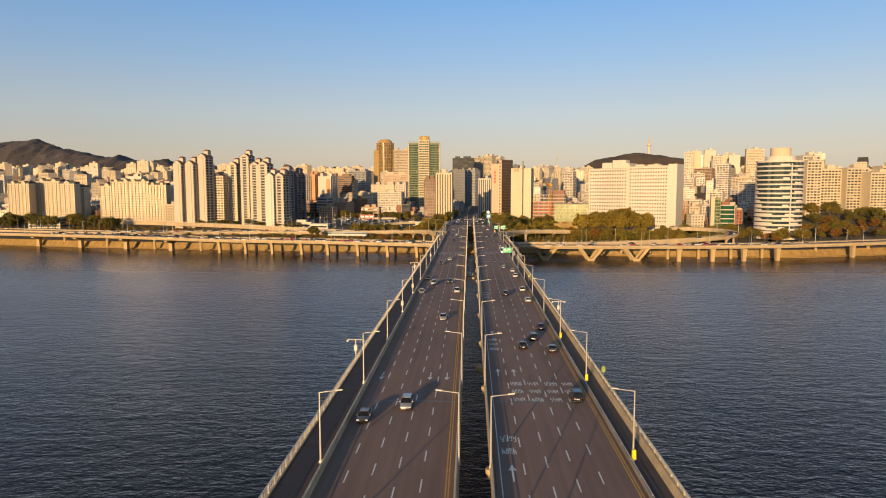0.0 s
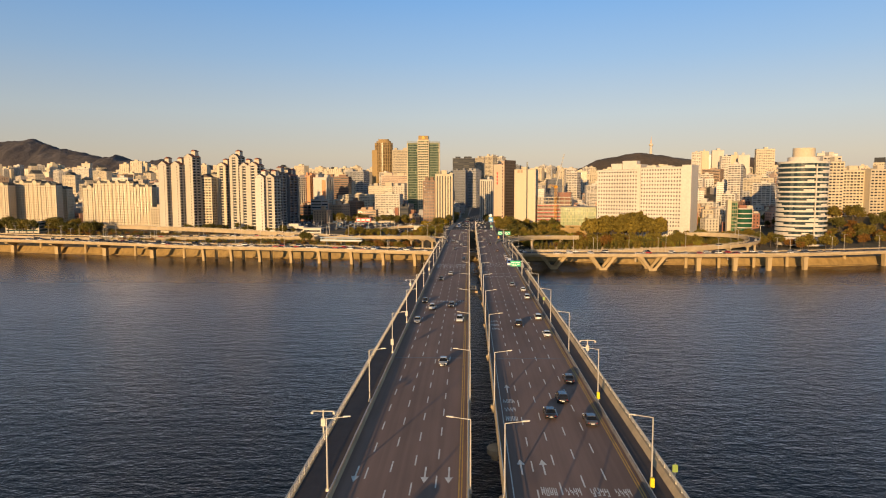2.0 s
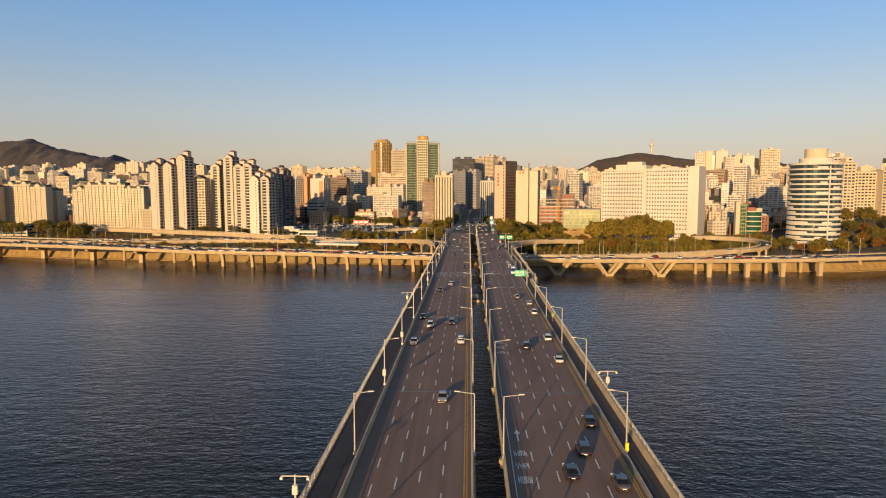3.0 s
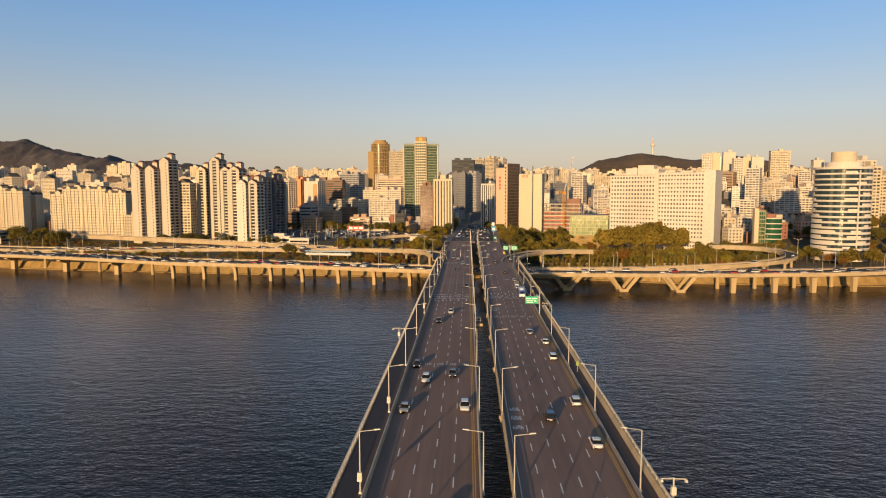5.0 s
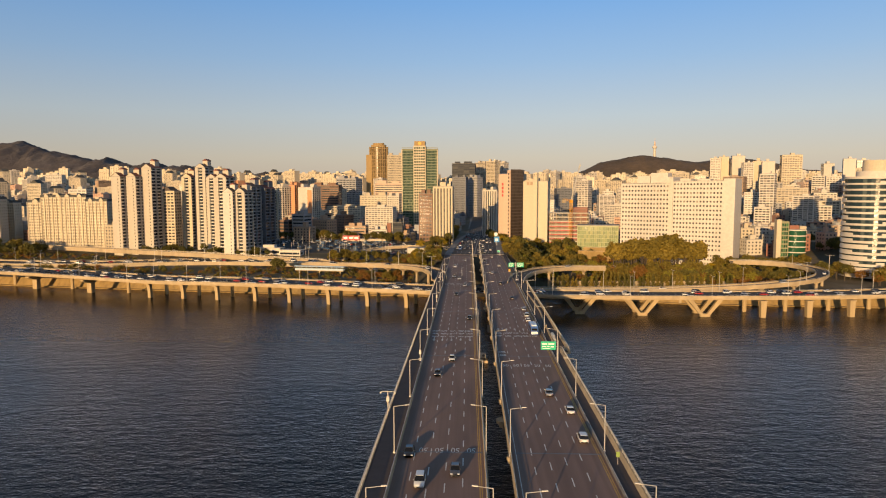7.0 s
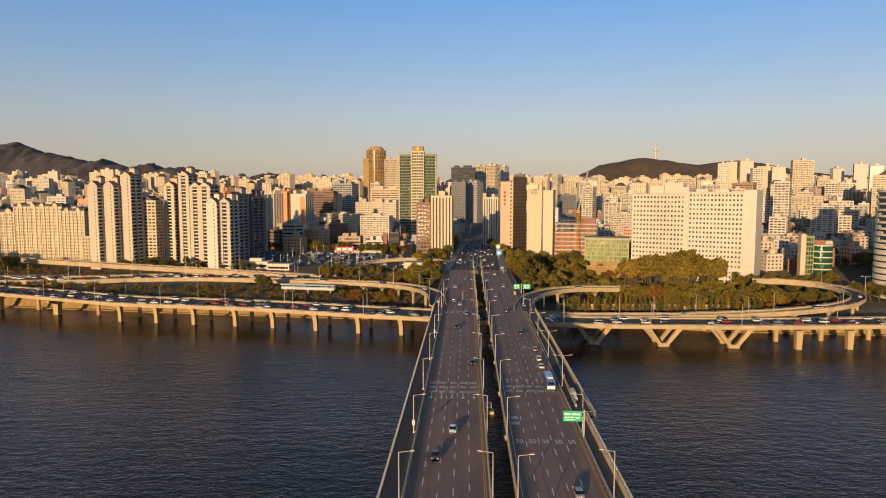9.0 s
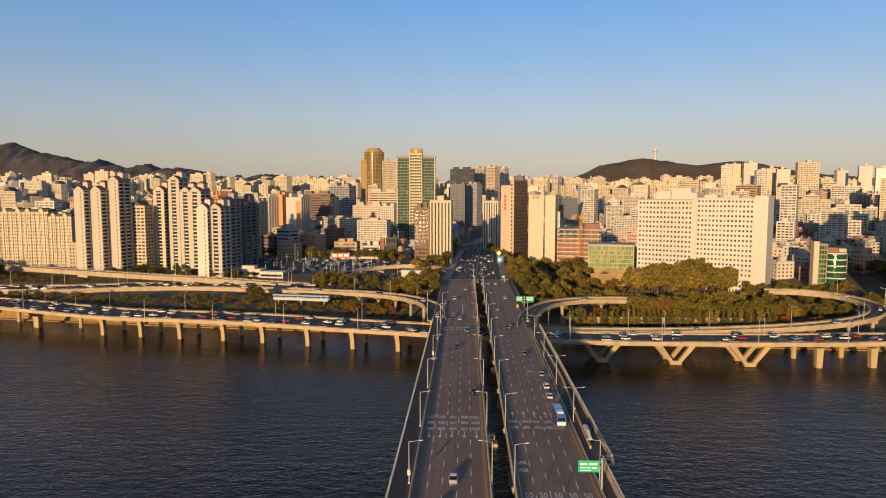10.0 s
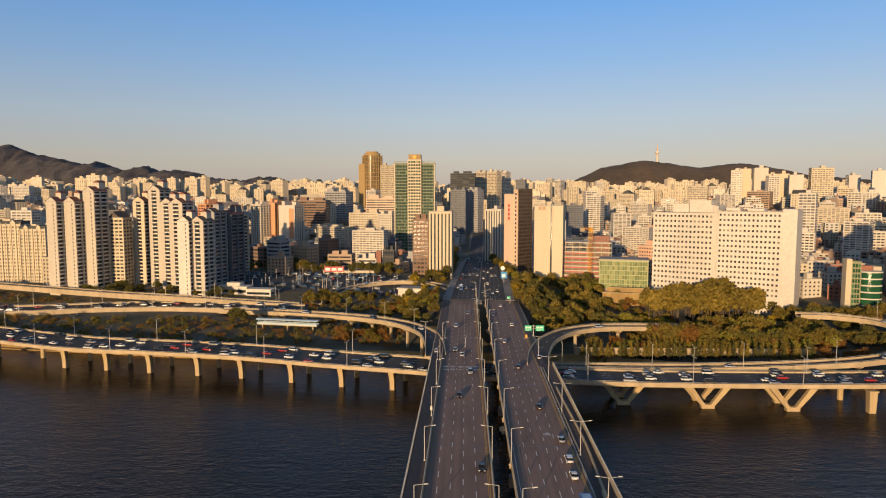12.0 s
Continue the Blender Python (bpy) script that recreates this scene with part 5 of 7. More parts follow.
# Rounded office tower of white and glass bands
RT = (278, 592)
rounded = thing("round_office_tower", "rounded office tower with white and glass bands", "office tower", (*RT, 8), 0, "")
oval = [(19.6 * math.cos(t * math.pi / 24), 18.6 * math.sin(t * math.pi / 24)) for t in range(48)]
FL = 3.95
rr = random.Random(4)
for k in range(17):
    z, band_high = 2 + FL * k, 1.75 - 0.035 * k
    part("white_band", Shape().prism(oval, z, z + band_high), PAINTS["bright"], rounded, "white wall band")
    glass = Shape()
    inner = [(x * 0.972, y * 0.972) for x, y in oval]
    for a, b in zip(inner, inner[1:] + inner[:1]):
        glass.face((*a, z + band_high), (*b, z + band_high), (*b, z + FL), (*a, z + FL))
    part("glass_band", glass, GLASS_SOFT, rounded, "dark blue-green glass band", kind="stuff")
    # white infill that steps back towards the top
    for a, long in ((20, max(2, int(13 - 0.8 * k) + rr.randrange(-2, 3))), (rr.randrange(33, 40), rr.randrange(2, 5))):
        seg = [oval[i % 48] for i in range(a, a + long + 1)]
        part("infill_panel", Shape().prism([(x * 0.992, y * 0.992) for x, y in seg] + [(x * 0.94, y * 0.94) for x, y in reversed(seg)], z + band_high - 0.1, z + band_high + 1.3), PAINTS["bright"], rounded)
part("top_band", Shape().prism(oval, 2 + FL * 17, 2 + FL * 17 + 1.6), PAINTS["bright"], rounded)
part("penthouse", Shape().prism([(0.62 * x, 0.62 * y) for x, y in oval], 70, 74.5), PAINTS["bright"], rounded)
part("drum", Shape().prism([(8.4 * math.cos(t * math.pi / 16), 8.4 * math.sin(t * math.pi / 16)) for t in range(32)], 74.5, 82), PAINTS["cream"], rounded, "cream rooftop drum")
part("mullion", Shape().box(1.2, -19.2, 2, 1.9, -18.3, 68), PAINTS["bright"], rounded)

# Small green-fronted office
gg = thing("green_office", "small office with a curved green glass front", "building", (254, 662, 10), -8, "")
part("side_wall", Shape().box(-10.5, -7, 0, -7.2, -0.5, 36.5), PAINTS["cream"], gg, "cream stone side wall")
W, G = Shape(), Shape()
block(W, G, -4.2, 0.5, 6, 14, 0, 35, 0, ("mesh",) * 4)
part("glass_wing_frame", W, PAINTS["olive"], gg)
part("glass_wing_glazing", G, GLASS_LEAF, gg, kind="stuff")
bow = [(5.5 + 6.6 * math.cos(-math.pi + t * math.pi / 12), -4 + 4.6 * math.sin(-math.pi + t * math.pi / 12)) for t in range(13)] + [(12.1, 8), (-1.1, 8)]
for k in range(6):
    part("glass_band", Shape().prism(bow, 2 + 4.4 * k, 5.6 + 4.4 * k), GLASS_LEAF, gg, "green glass band")
    part("ledge", Shape().prism([(5.5 + (x - 5.5) * 1.05, y * 1.03) for x, y in bow], 5.6 + 4.4 * k, 6.4 + 4.4 * k), PAINTS["bright"], gg, "pale ledge")
part("base", Shape().prism([(5.5 + (x - 5.5) * 1.05, y * 1.03) for x, y in bow], 0, 2), PAINTS["cream"], gg)
part("penthouse", Shape().box(1.5, 0, 28.4, 8, 6, 31.6), PAINTS["brick"], gg)
part("upper_wing", Shape().box(9, 1, 6, 14, 9, 31), PAINTS["beige"], gg)

# Beige blocks on the rise beyond the rounded tower
for cx, cy, w, top, paint in ((357, 694, 16, 83, "cream"), (384, 712, 30, 75, "cream"), (408, 706, 24, 76, "beige"), (428, 694, 30, 71, "cream"), (372, 730, 20, 90, "white"), (455, 720, 30, 78, "cream")):
    building("apartment_block", "beige apartment block on a wooded rise", cx, cy, w, 14, top, paint, ("apt", "blank", "apt", "blank"), 6, GLASS_APT, boxes=1, group="hillside apartments", category="apartment building")

# Apartment rows up the hill behind the white block
hr = random.Random(21)
for k in range(55):
    x = 250 + (k % 11) * 44 + hr.uniform(-14, 14)
    y = 880 + (k // 11) * 120 + hr.uniform(-40, 40)
    g = ground_z(x, y)
    building("apartment_block", "white apartment block stepping up the hill", x, y, hr.uniform(16, 28), 13, g + hr.uniform(15, 30), hr.choice(("white", "bright", "cream", "white")), ("apt", "small", "apt", "small"), hr.choice((T, T + 14, -10)), GLASS_APT, boxes=1, group="hillside apartments", seed=k, category="apartment building")

# Tall pale towers on the crest of that hill
CREST = ((434, 1300, 17, 126, "white"), (452, 1312, 17, 129, "cream"), (481, 1322, 21, 131, "white"), (468, 1250, 16, 116, "bright"), (499, 1280, 16, 120, "cream"), (492, 1228, 19, 117, "white"), (525, 1220, 30, 127, "cream"), (735, 1500, 20, 124, "white"), (721, 1400, 21, 129, "bright"), (560, 1600, 26, 137, "white"), (610, 1560, 20, 128, "cream"))
for k, (x, y, w, top, paint) in enumerate(CREST):
    building("apartment_tower", "tall pale apartment tower on the hill crest", x, y, w, 17, top, paint, ("blank", "balcony", "apt", "apt") if k % 3 else ("apt", "balcony", "apt", "apt"), -24 + 5 * (k % 4), GLASS_HAZED, boxes=1, group="hillside apartments", seed=k, category="apartment tower")

# Low houses and small blocks between
lowr = random.Random(8)
for k, (x, y) in enumerate(((222, 700), (232, 722), (246, 710), (262, 700), (272, 725), (255, 742), (238, 760), (284, 705), (296, 730), (275, 760), (228, 742), (305, 700), (318, 725), (222, 780), (262, 790), (300, 770), (325, 760), (290, 800), (340, 790), (240, 815))):
    building("small_house", "small town house with flat roof", x, y, lowr.uniform(10, 17), lowr.uniform(9, 13), ground_z(x, y) + lowr.uniform(9, 19), lowr.choice(("beige", "brick", "pink", "white", "tan", "cream")), "small", lowr.choice((T, -12, 8)), boxes=1, group="small town houses", seed=k, category="house")
for k, (x, y) in enumerate(((-172, 800), (-205, 850), (-162, 850), (-230, 830), (-250, 870), (-150, 905), (-175, 930), (-205, 900), (-85, 930), (-60, 880), (-70, 850), (-235, 920), (-120, 930), (-140, 970), (-172, 990), (-95, 985), (-190, 1040), (-35, 900), (-40, 870), (-48, 1080), (-60, 1130), (-20, 1180), (50, 1060), (62, 1110), (80, 960), (95, 930), (120, 900), (150, 880), (140, 930), (180, 900), (110, 1010), (165, 830), (190, 860), (140, 820))):
    building("office_block", "small town office block with plain windows", x, y, lowr.uniform(14, 24), lowr.uniform(12, 18), ground_z(x, y) + lowr.uniform(9, 26), lowr.choice(("beige", "grey", "pink", "white", "tan", "slate", "brown")), lowr.choice(("small", "rows", "ribbon", "office")), lowr.choice((T, -12, -20)), boxes=1, group="town office blocks", seed=k)

# The far city: a few block types repeated over the rising ground
KINDS = []
for nm, lab, w, d, h, paint, st, gl, rf in (
        ("apartment_block", "white apartment block in the far city", 34, 13, 46, "white", ("apt", "small", "apt", "small"), GLASS_HAZED, "flat"),
        ("gabled_apartment_block", "cream gabled apartment block in the far city", 28, 14, 52, "cream", ("apt", "small", "apt", "small"), GLASS_HAZED, "gable"),
        ("residential_tower", "bright white apartment tower in the far city", 20, 16, 60, "bright", ("balcony", "balcony", "apt", "small"), GLASS_HAZED, "flat"),
        ("apartment_slab", "beige apartment slab in the far city", 40, 13, 40, "beige", ("apt", "small", "apt", "blank"), GLASS_HAZED, "flat"),
        ("office_block", "grey office block in the far city", 24, 20, 44, "grey", ("office", "rows", "office", "rows"), GLASS, "flat"),
        ("office_block", "tan office block in the far city", 26, 18, 36, "tan", ("ribbon", "small", "ribbon", "blank"), GLASS, "flat"),
        ("office_block", "pink office block in the far city", 22, 16, 34, "pink", ("small", "blank", "small", "small"), GLASS, "flat"),
        ("office_tower", "slate office tower in the far city", 24, 22, 66, "slate", ("rows", "rows", "rows", "rows"), GLASS, "flat")):
    KINDS.append((nm, building(nm, lab, 0, -900, w, d, h, paint, st, 0, gl, base=0, roof=rf, gables=1, boxes=1, group="far city blocks", far=True)))
cr = random.Random(77)
first = [True] * len(KINDS)
TAKEN = [(-65, 992, 40), (-203, 1608, 40), (-10, 1612, 45), (-4, 1350, 45), (47, 880, 24), (66, 784, 24), (30, 988, 22), (-143, 1112, 34), (-130, 1196, 34), (-216, 1305, 34), (-224, 1155, 32), (51, 1505, 26), (76, 1605, 24), (33, 1705, 26), (-141, 1408, 32), (-222, 1650, 30), (-239, 1015, 42), (-286, 930, 26)] + [(x, y, 22) for x, y, *_ in CREST]


def far_place(y0, y1):
    y = y0 + (y1 - y0) * cr.random() ** 1.2
    return cr.uniform(-0.82, 0.82) * (y - 40), y


placed = 0
for trial in range(4000):
    if placed >= 285:
        break
    x, y = far_place(830, 2300)
    if abs(x - (4 + 0.034 * (y - 700))) < 42 or any(math.hypot(x - a, y - b) < r + 16 for a, b, r in TAKEN):
        continue
    if y < 900 and -330 < x < 340 or (220 < x < 760 and 830 < y < 1450 and cr.random() < 0.6):
        continue
    if any(math.hypot(x - a, y - b) < r for a, b, r in TAKEN[-260:]):
        continue
    i = cr.choices(range(len(KINDS)), (5, 5, 4, 4, 2, 2, 2, 1))[0]
    if i in (4, 7) and abs(x) > 150:
        i = 2 if i == 7 else 1
    nm, src = KINDS[i]
    tall = cr.uniform(0.55, 1.05) * (0.9 if x < 0 else 1.0)
    m = pose(x, y, ground_z(x, y) - 2, 0, 0, cr.choice((T, T + 6, -12, 4, 55, T - 8)) + cr.uniform(-4, 4))
    if first[i]:
        first[i], src.matrix_basis = False, m
    else:
        ob = copy_thing(src, m @ Matrix.Diagonal((cr.uniform(0.8, 1.25), cr.uniform(0.85, 1.2), tall, 1)))
    TAKEN.append((x, y, 24 + y * 0.004))
    placed += 1

# Farthest towers, a mere texture of the skyline
towers, tgl = Shape(), Shape()
for k in range(950):
    x, y = far_place(1650, 3300)
    z, w, d, h = ground_z(x, y) - 2, cr.uniform(8, 20), cr.uniform(6, 9), cr.uniform(22, 60)
    t = radians(cr.choice((T, -12, 10)))
    ex, ey = (math.cos(t), math.sin(t)), (-math.sin(t), math.cos(t))
    q = lambda a, b: (x + ex[0] * a + ey[0] * b, y + ex[1] * a + ey[1] * b)  # noqa: E731
    towers.prism([q(-w, -d), q(w, -d), q(w, d), q(-w, d)], z, z + h)
    towers.prism([q(-w * 0.3, -d * 0.5), q(w * 0.3, -d * 0.5), q(w * 0.3, d * 0.5), q(-w * 0.3, d * 0.5)], z + h, z + h + 4)
    for c in range(int(w / 2.5)):
        a = -w + 2 * w * (c + 0.3) / int(w / 2.5)
        for f in range(int(h / 3)):
            z1 = z + 1.4 + 3 * f
            (p0, p1) = (q(a, -d - 0.06), q(a + 3.0, -d - 0.06))
            tgl.face((*p0, z1), (*p1, z1), (*p1, z1 + 1.4), (*p0, z1 + 1.4))
far_towers = tagged(new("distant_towers", towers.mesh("distant_towers", PAINTS["cream"])), "far pale apartment towers on the skyline", "towers", kind="stuff")
part("glazing", tgl, GLASS_HAZED, far_towers, kind="stuff")

# Roofs of low houses between the far blocks, too many to count
houses = Shape()
hgl = Shape()
for k in range(3400):
    x, y = far_place(800, 2600)
    if abs(x - (4 + 0.034 * (y - 700))) < 36 or (y < 900 and -330 < x < 215):
        continue
    w, d, h = cr.uniform(4, 9), cr.uniform(4, 8), cr.uniform(6, 17)
    z = ground_z(x, y) - 1
    t = radians(cr.choice((T, -12, 10)))
    ex, ey = (math.cos(t), math.sin(t)), (-math.sin(t), math.cos(t))
    q = lambda a, b: (x + ex[0] * a + ey[0] * b, y + ex[1] * a + ey[1] * b)  # noqa: E731
    houses.prism([q(-w, -d), q(w, -d), q(w, d), q(-w, d)], z, z + h)
    houses.prism([q(-w * 0.4, -d * 0.3), q(w * 0.2, -d * 0.3), q(w * 0.2, d * 0.4), q(-w * 0.4, d * 0.4)], z + h, z + h + 2.2)
    for f in range(int(h / 3.0)):
        for c in range(3):
            a = -w + 2 * w * (c + 0.25) / 3
            b = a + w * 0.34
            z1 = z + 1.2 + 3.0 * f
            (p0, p1) = (q(a, -d - 0.05), q(b, -d - 0.05))
            hgl.face((*p0, z1), (*p1, z1), (*p1, z1 + 1.4), (*p0, z1 + 1.4))
m, nt, p = nodes_of("house_walls")
geo = nt.nodes.new("ShaderNodeNewGeometry")
rc = ramp(nt, geo.outputs["Random Per Island"], [(0.0, (0.62, 0.55, 0.44)), (0.3, (0.45, 0.37, 0.28)), (0.5, (0.30, 0.15, 0.10)), (0.62, (0.55, 0.38, 0.27)), (0.8, (0.36, 0.35, 0.33)), (1.0, (0.7, 0.66, 0.58))])
nt.links.new(mixed(nt, 0.6, rc, ramp(nt, noise_tex(nt, coords(nt, 1.0), 0.4, 4), [(0.3, (0.7, 0.7, 0.7)), (0.7, (1, 1, 1))]), "MULTIPLY"), p.inputs["Base Color"])
p.inputs["Roughness"].default_value = 0.85
far_houses = tagged(new("distant_houses", houses.mesh("distant_houses", m)), "crowded low houses in cream, brown and white", "houses", kind="stuff")
part("glazing", hgl, GLASS, far_houses, kind="stuff")

# Slim tower on the hill
spire = thing("hill_tower", "slim white tower with a round head", "tower", (1102, 4040, 264), 0, "")
part("shaft", Shape().tube((0, 0, -10), (0, 0, 52), 8.5, 7.0, 12), PAINTS["white"], spire)
part("head", Shape().tube((0, 0, 50), (0, 0, 58), 7.5, 13.5, 16).tube((0, 0, 58), (0, 0, 67), 13.5, 12.5, 16), PAINTS["white"], spire)
part("mast", Shape().tube((0, 0, 67), (0, 0, 88), 5.0, 4.2, 8).tube((0, 0, 88), (0, 0, 111), 2.2, 1.0, 8), PAINTS["peach"], spire, "pale red mast")

# ---- avenue on the land ----
avenue_line = [(2.0 + 0.5, 655, 0)] + [(2.5 + 0.034 * (y - 655), y, 0) for y in range(690, 1760, 40)]
avenue_line = glide([(x, y, (18.45 if y < 700 else ground_z(x, y) + 0.7)) for x, y, _ in avenue_line], 12)
avenue = thing("avenue", "wide dark city avenue running away between the towers", "road", kind="structure")
part("asphalt", band(Shape(), avenue_line, -18.5, 18.0, -0.6, 0.0), ASPHALT_OLD, avenue)
part("pavement", band(Shape(), avenue_line, -24, -18.7, -0.6, 0.14), CONCRETE_DARK, avenue)
part("pavement", band(Shape(), avenue_line, 18.2, 24, -0.6, 0.14), CONCRETE_DARK, avenue)
part("median", band(Shape(), avenue_line, -0.5, 0.5, 0.002, 0.22), CONCRETE_DARK, avenue)
for off in (-14.5, -11.2, -7.9, -4.4, 4.4, 7.9, 11.2, 14.5):
    s = Shape()
    a, b = beside(avenue_line, off - 0.09), beside(avenue_line, off + 0.09)
    for k in range(0, min(36, len(a) - 1)):
        s.face(*[(p.x, p.y, p.z + 0.012) for p in (a[k], b[k], b[k].lerp(b[k + 1], 0.4), a[k].lerp(a[k + 1], 0.4))])
    part("lane_line", s, ROAD_WHITE, avenue)
part("gap_cover", Shape().box(-0.3, 640, 18.0, 4.4, 664, 18.43), CONCRETE_PALE, avenue)


# ---- street lamps, masts and signs ----
def street_lamp(label, arms, high, reach, group):
    ob = thing("street_lamp", label, "street lamp", (0, -900, 0), 0, group)
    part("pole", Shape().box(-0.22, -0.22, 0, 0.22, 0.22, 0.5, 0.04).tube((0, 0, 0.4), (0, 0, high), 0.13, 0.08, 8), GALV, ob)
    for s in arms:
        part("arm", Shape().tube((0, 0, high - 0.05), (s * reach, 0, high + 0.25), 0.07, 0.05, 6), GALV, ob)
        head = Shape()
        head.v = [(s * reach * 0.92, -0.16, high + 0.2), (s * (reach + 0.75), -0.13, high + 0.3), (s * (reach + 0.75), 0.13, high + 0.3), (s * reach * 0.92, 0.16, high + 0.2),
                  (s * reach * 0.92, -0.12, high + 0.36), (s * (reach + 0.65), -0.08, high + 0.42), (s * (reach + 0.65), 0.08, high + 0.42), (s * reach * 0.92, 0.12, high + 0.36)]
        q = ((3, 2, 1, 0), (4, 5, 6, 7), (0, 1, 5, 4), (1, 2, 6, 5), (2, 3, 7, 6), (3, 0, 4, 7))
        head.f = [tuple(r) if s > 0 else tuple(reversed(r)) for r in q]
        part("luminaire", head, RAIL_PAINT, ob)
    return ob


class Placer:
    """Puts the first of a kind itself, then copies."""

    def __init__(self, ob):
        self.ob, self.used = ob, False

    def put(self, m):
        if not self.used:
            self.used, self.ob.matrix_basis = True, m
            return self.ob
        return copy_thing(self.ob, m)


lamp = Placer(street_lamp("pale steel street lamp with one arm on the bridge", (1,), 9.5, 2.3, "bridge street lamps"))
twin = Placer(street_lamp("pale steel street lamp with two arms on the bridge", (-1, 1), 9.5, 2.2, "bridge street lamps"))
half_turn = Matrix.Rotation(math.pi, 4, "Z")
for k in range(-1, 14):
    y = 80.4 + 34.7 * k
    lamp.put(WEST @ pose(-17.95, y, DECK_Z))
    lamp.put(WEST @ pose(-0.04, y + 0.4, DECK_Z) @ half_turn)
    lamp.put(EAST @ pose(4.1, y - 0.8, DECK_Z))
    if y < 340:
        lamp.put(EAST @ pose(22.65, y + 2, DECK_Z) @ half_turn)
    elif y < 500:
        twin.put(EAST @ pose(23.1, y + 5, DECK_Z))
for k in range(14, 18):
    y = 80.4 + 34.7 * k
    lamp.put(WEST @ pose(-0.04, y + 0.4, DECK_Z) @ half_turn)
    lamp.put(EAST @ pose(4.1, y - 0.8, DECK_Z))
bracket = Placer(thing("lamp_bracket", "pale concrete bracket under a lamp on the bridge edge", "bracket", (0, -900, 0), 0, "lamp brackets"))
half_disc = [(-0.55 * math.sin(t * math.pi / 10), -0.6 * math.cos(t * math.pi / 10)) for t in range(11)]
part("block", Shape().prism(half_disc, -0.55, 0.1), CONCRETE, bracket.ob)
part("corbel", Shape().prism([(x * 0.7, y * 0.8) for x, y in half_disc], -1.3, -0.55), CONCRETE, bracket.ob)
ledge = Placer(thing("drain_platform", "round concrete platform on the inner bridge edge", "platform", (0, -900, 0), 0, "drain platforms"))
part("disc", Shape().prism([(2.9 * x, 2.9 * y) for x, y in half_disc], -2.0, -1.2), CONCRETE, ledge.ob)
part("corbel", Shape().prism([(1.7 * x, 1.7 * y) for x, y in half_disc], -2.9, -2.0), CONCRETE, ledge.ob)
for k in range(-1, 18):
    bracket.put(EAST @ pose(3.97, 79.6 + 34.7 * k, DECK_Z))
for k in range(4):
    ledge.put(EAST @ pose(3.97, 133 + 144 * k, DECK_Z))

equip = Placer(thing("control_box", "yellow control box strapped to a lamp pole", "control box", (0, -900, 0), 0, "control boxes"))
part("case", Shape().box(-0.26, -0.22, 0.6, 0.26, 0.22, 1.8, 0.03), YELLOW, equip.ob)
for y in (82.4, 117.1, 151.8):
    equip.put(EAST @ pose(22.65, y - 0.35, DECK_Z))
cbox = Placer(thing("meter_box", "cream meter box fixed to a lamp pole", "control box", (0, -900, 0), 0, "control boxes"))
part("case", Shape().box(-0.35, -0.25, 2.2, 0.35, 0.25, 3.5, 0.03), RAIL_PAINT, cbox.ob)
for y in (184.5, 219.2, 323.3, 427.4):
    cbox.put(WEST @ pose(-17.95, y - 0.35, DECK_Z))

mast = Placer(thing("camera_mast", "cream mast with a short crossbar and boxes", "mast", (0, -900, 0), 0, "camera masts"))
part("pole", Shape().tube((0, 0, -0.5), (0, 0, 4.0), 0.14, 0.1, 8), RAIL_PAINT, mast.ob)
part("crossbar", Shape().tube((-1.7, 0, 3.8), (1.7, 0, 3.8), 0.08, sides=6), RAIL_PAINT, mast.ob)
for s in (-1, 1):
    part("camera", Shape().box(s * 1.7 - 0.18, -0.3, 3.4, s * 1.7 + 0.18, 0.25, 3.75, 0.02), RAIL_PAINT, mast.ob)
part("cabinet", Shape().box(-0.35, -0.3, 1.5, 0.35, 0.3, 2.7, 0.03), RAIL_PAINT, mast.ob)
for x, y in ((-22.7, 134), (26.3, 183), (-22.5, 281)):
    mast.put(side_of(x) @ pose(x, y, DECK_Z))
notice = Placer(thing("notice_board", "small green and yellow notice board on a post", "notice board", (0, -900, 0), 0, "notice boards"))
part("post", Shape().tube((0, 0, 0), (0, 0, 2.8), 0.05), GALV, notice.ob)
part("board", Shape().box(-0.34, -0.06, 1.6, 0.34, 0.06, 2.6), plain("leaf_green", (0.24, 0.33, 0.08), 0.5), notice.ob)
for x, y in ((23.9, 250), (26.15, 119)):
    notice.put(EAST @ pose(x, y, DECK_Z))


def road_sign(label, x, y, z, post_x, panels):
    """A post with an arm carrying green panels; the writing as plain bars."""
    ob = thing("road_sign", label, "road sign", (post_x, y, z), 0, "road signs")
    top = max(p[3] for p in panels) - z + 0.3
    part("post", Shape().tube((0, 0.3, 0), (0, 0.3, top), 0.22, 0.17, 10), GALV, ob)
    x0, x1 = min(p[0] for p in panels) - post_x, max(p[1] for p in panels) - post_x
    for dz in (0.7, 1.9):
        part("arm", Shape().tube((min(x0, 0), 0.3, top - dz), (max(x1, 0), 0.3, top - dz), 0.11, sides=8), GALV, ob)
    for a, b, c, d in panels:
        pn = part("panel", Shape().box(a - post_x, -0.05, c - z, b - post_x, 0.08, d - z), SIGN_GREEN, ob, "green sign panel")
        w, h = b - a, d - c
        for u, v, du, dv in ((0.08, 0.62, 0.34, 0.16), (0.5, 0.62, 0.4, 0.16), (0.08, 0.34, 0.26, 0.10), (0.4, 0.34, 0.18, 0.10), (0.66, 0.3, 0.22, 0.12), (0.12, 0.12, 0.5, 0.07)):
            part("white_bar", Shape().box(a - post_x + u * w, -0.085, c - z + v * h, a - post_x + (u + du) * w, -0.052, c - z + (v + dv) * h), SIGN_WHITE, pn)
    return ob


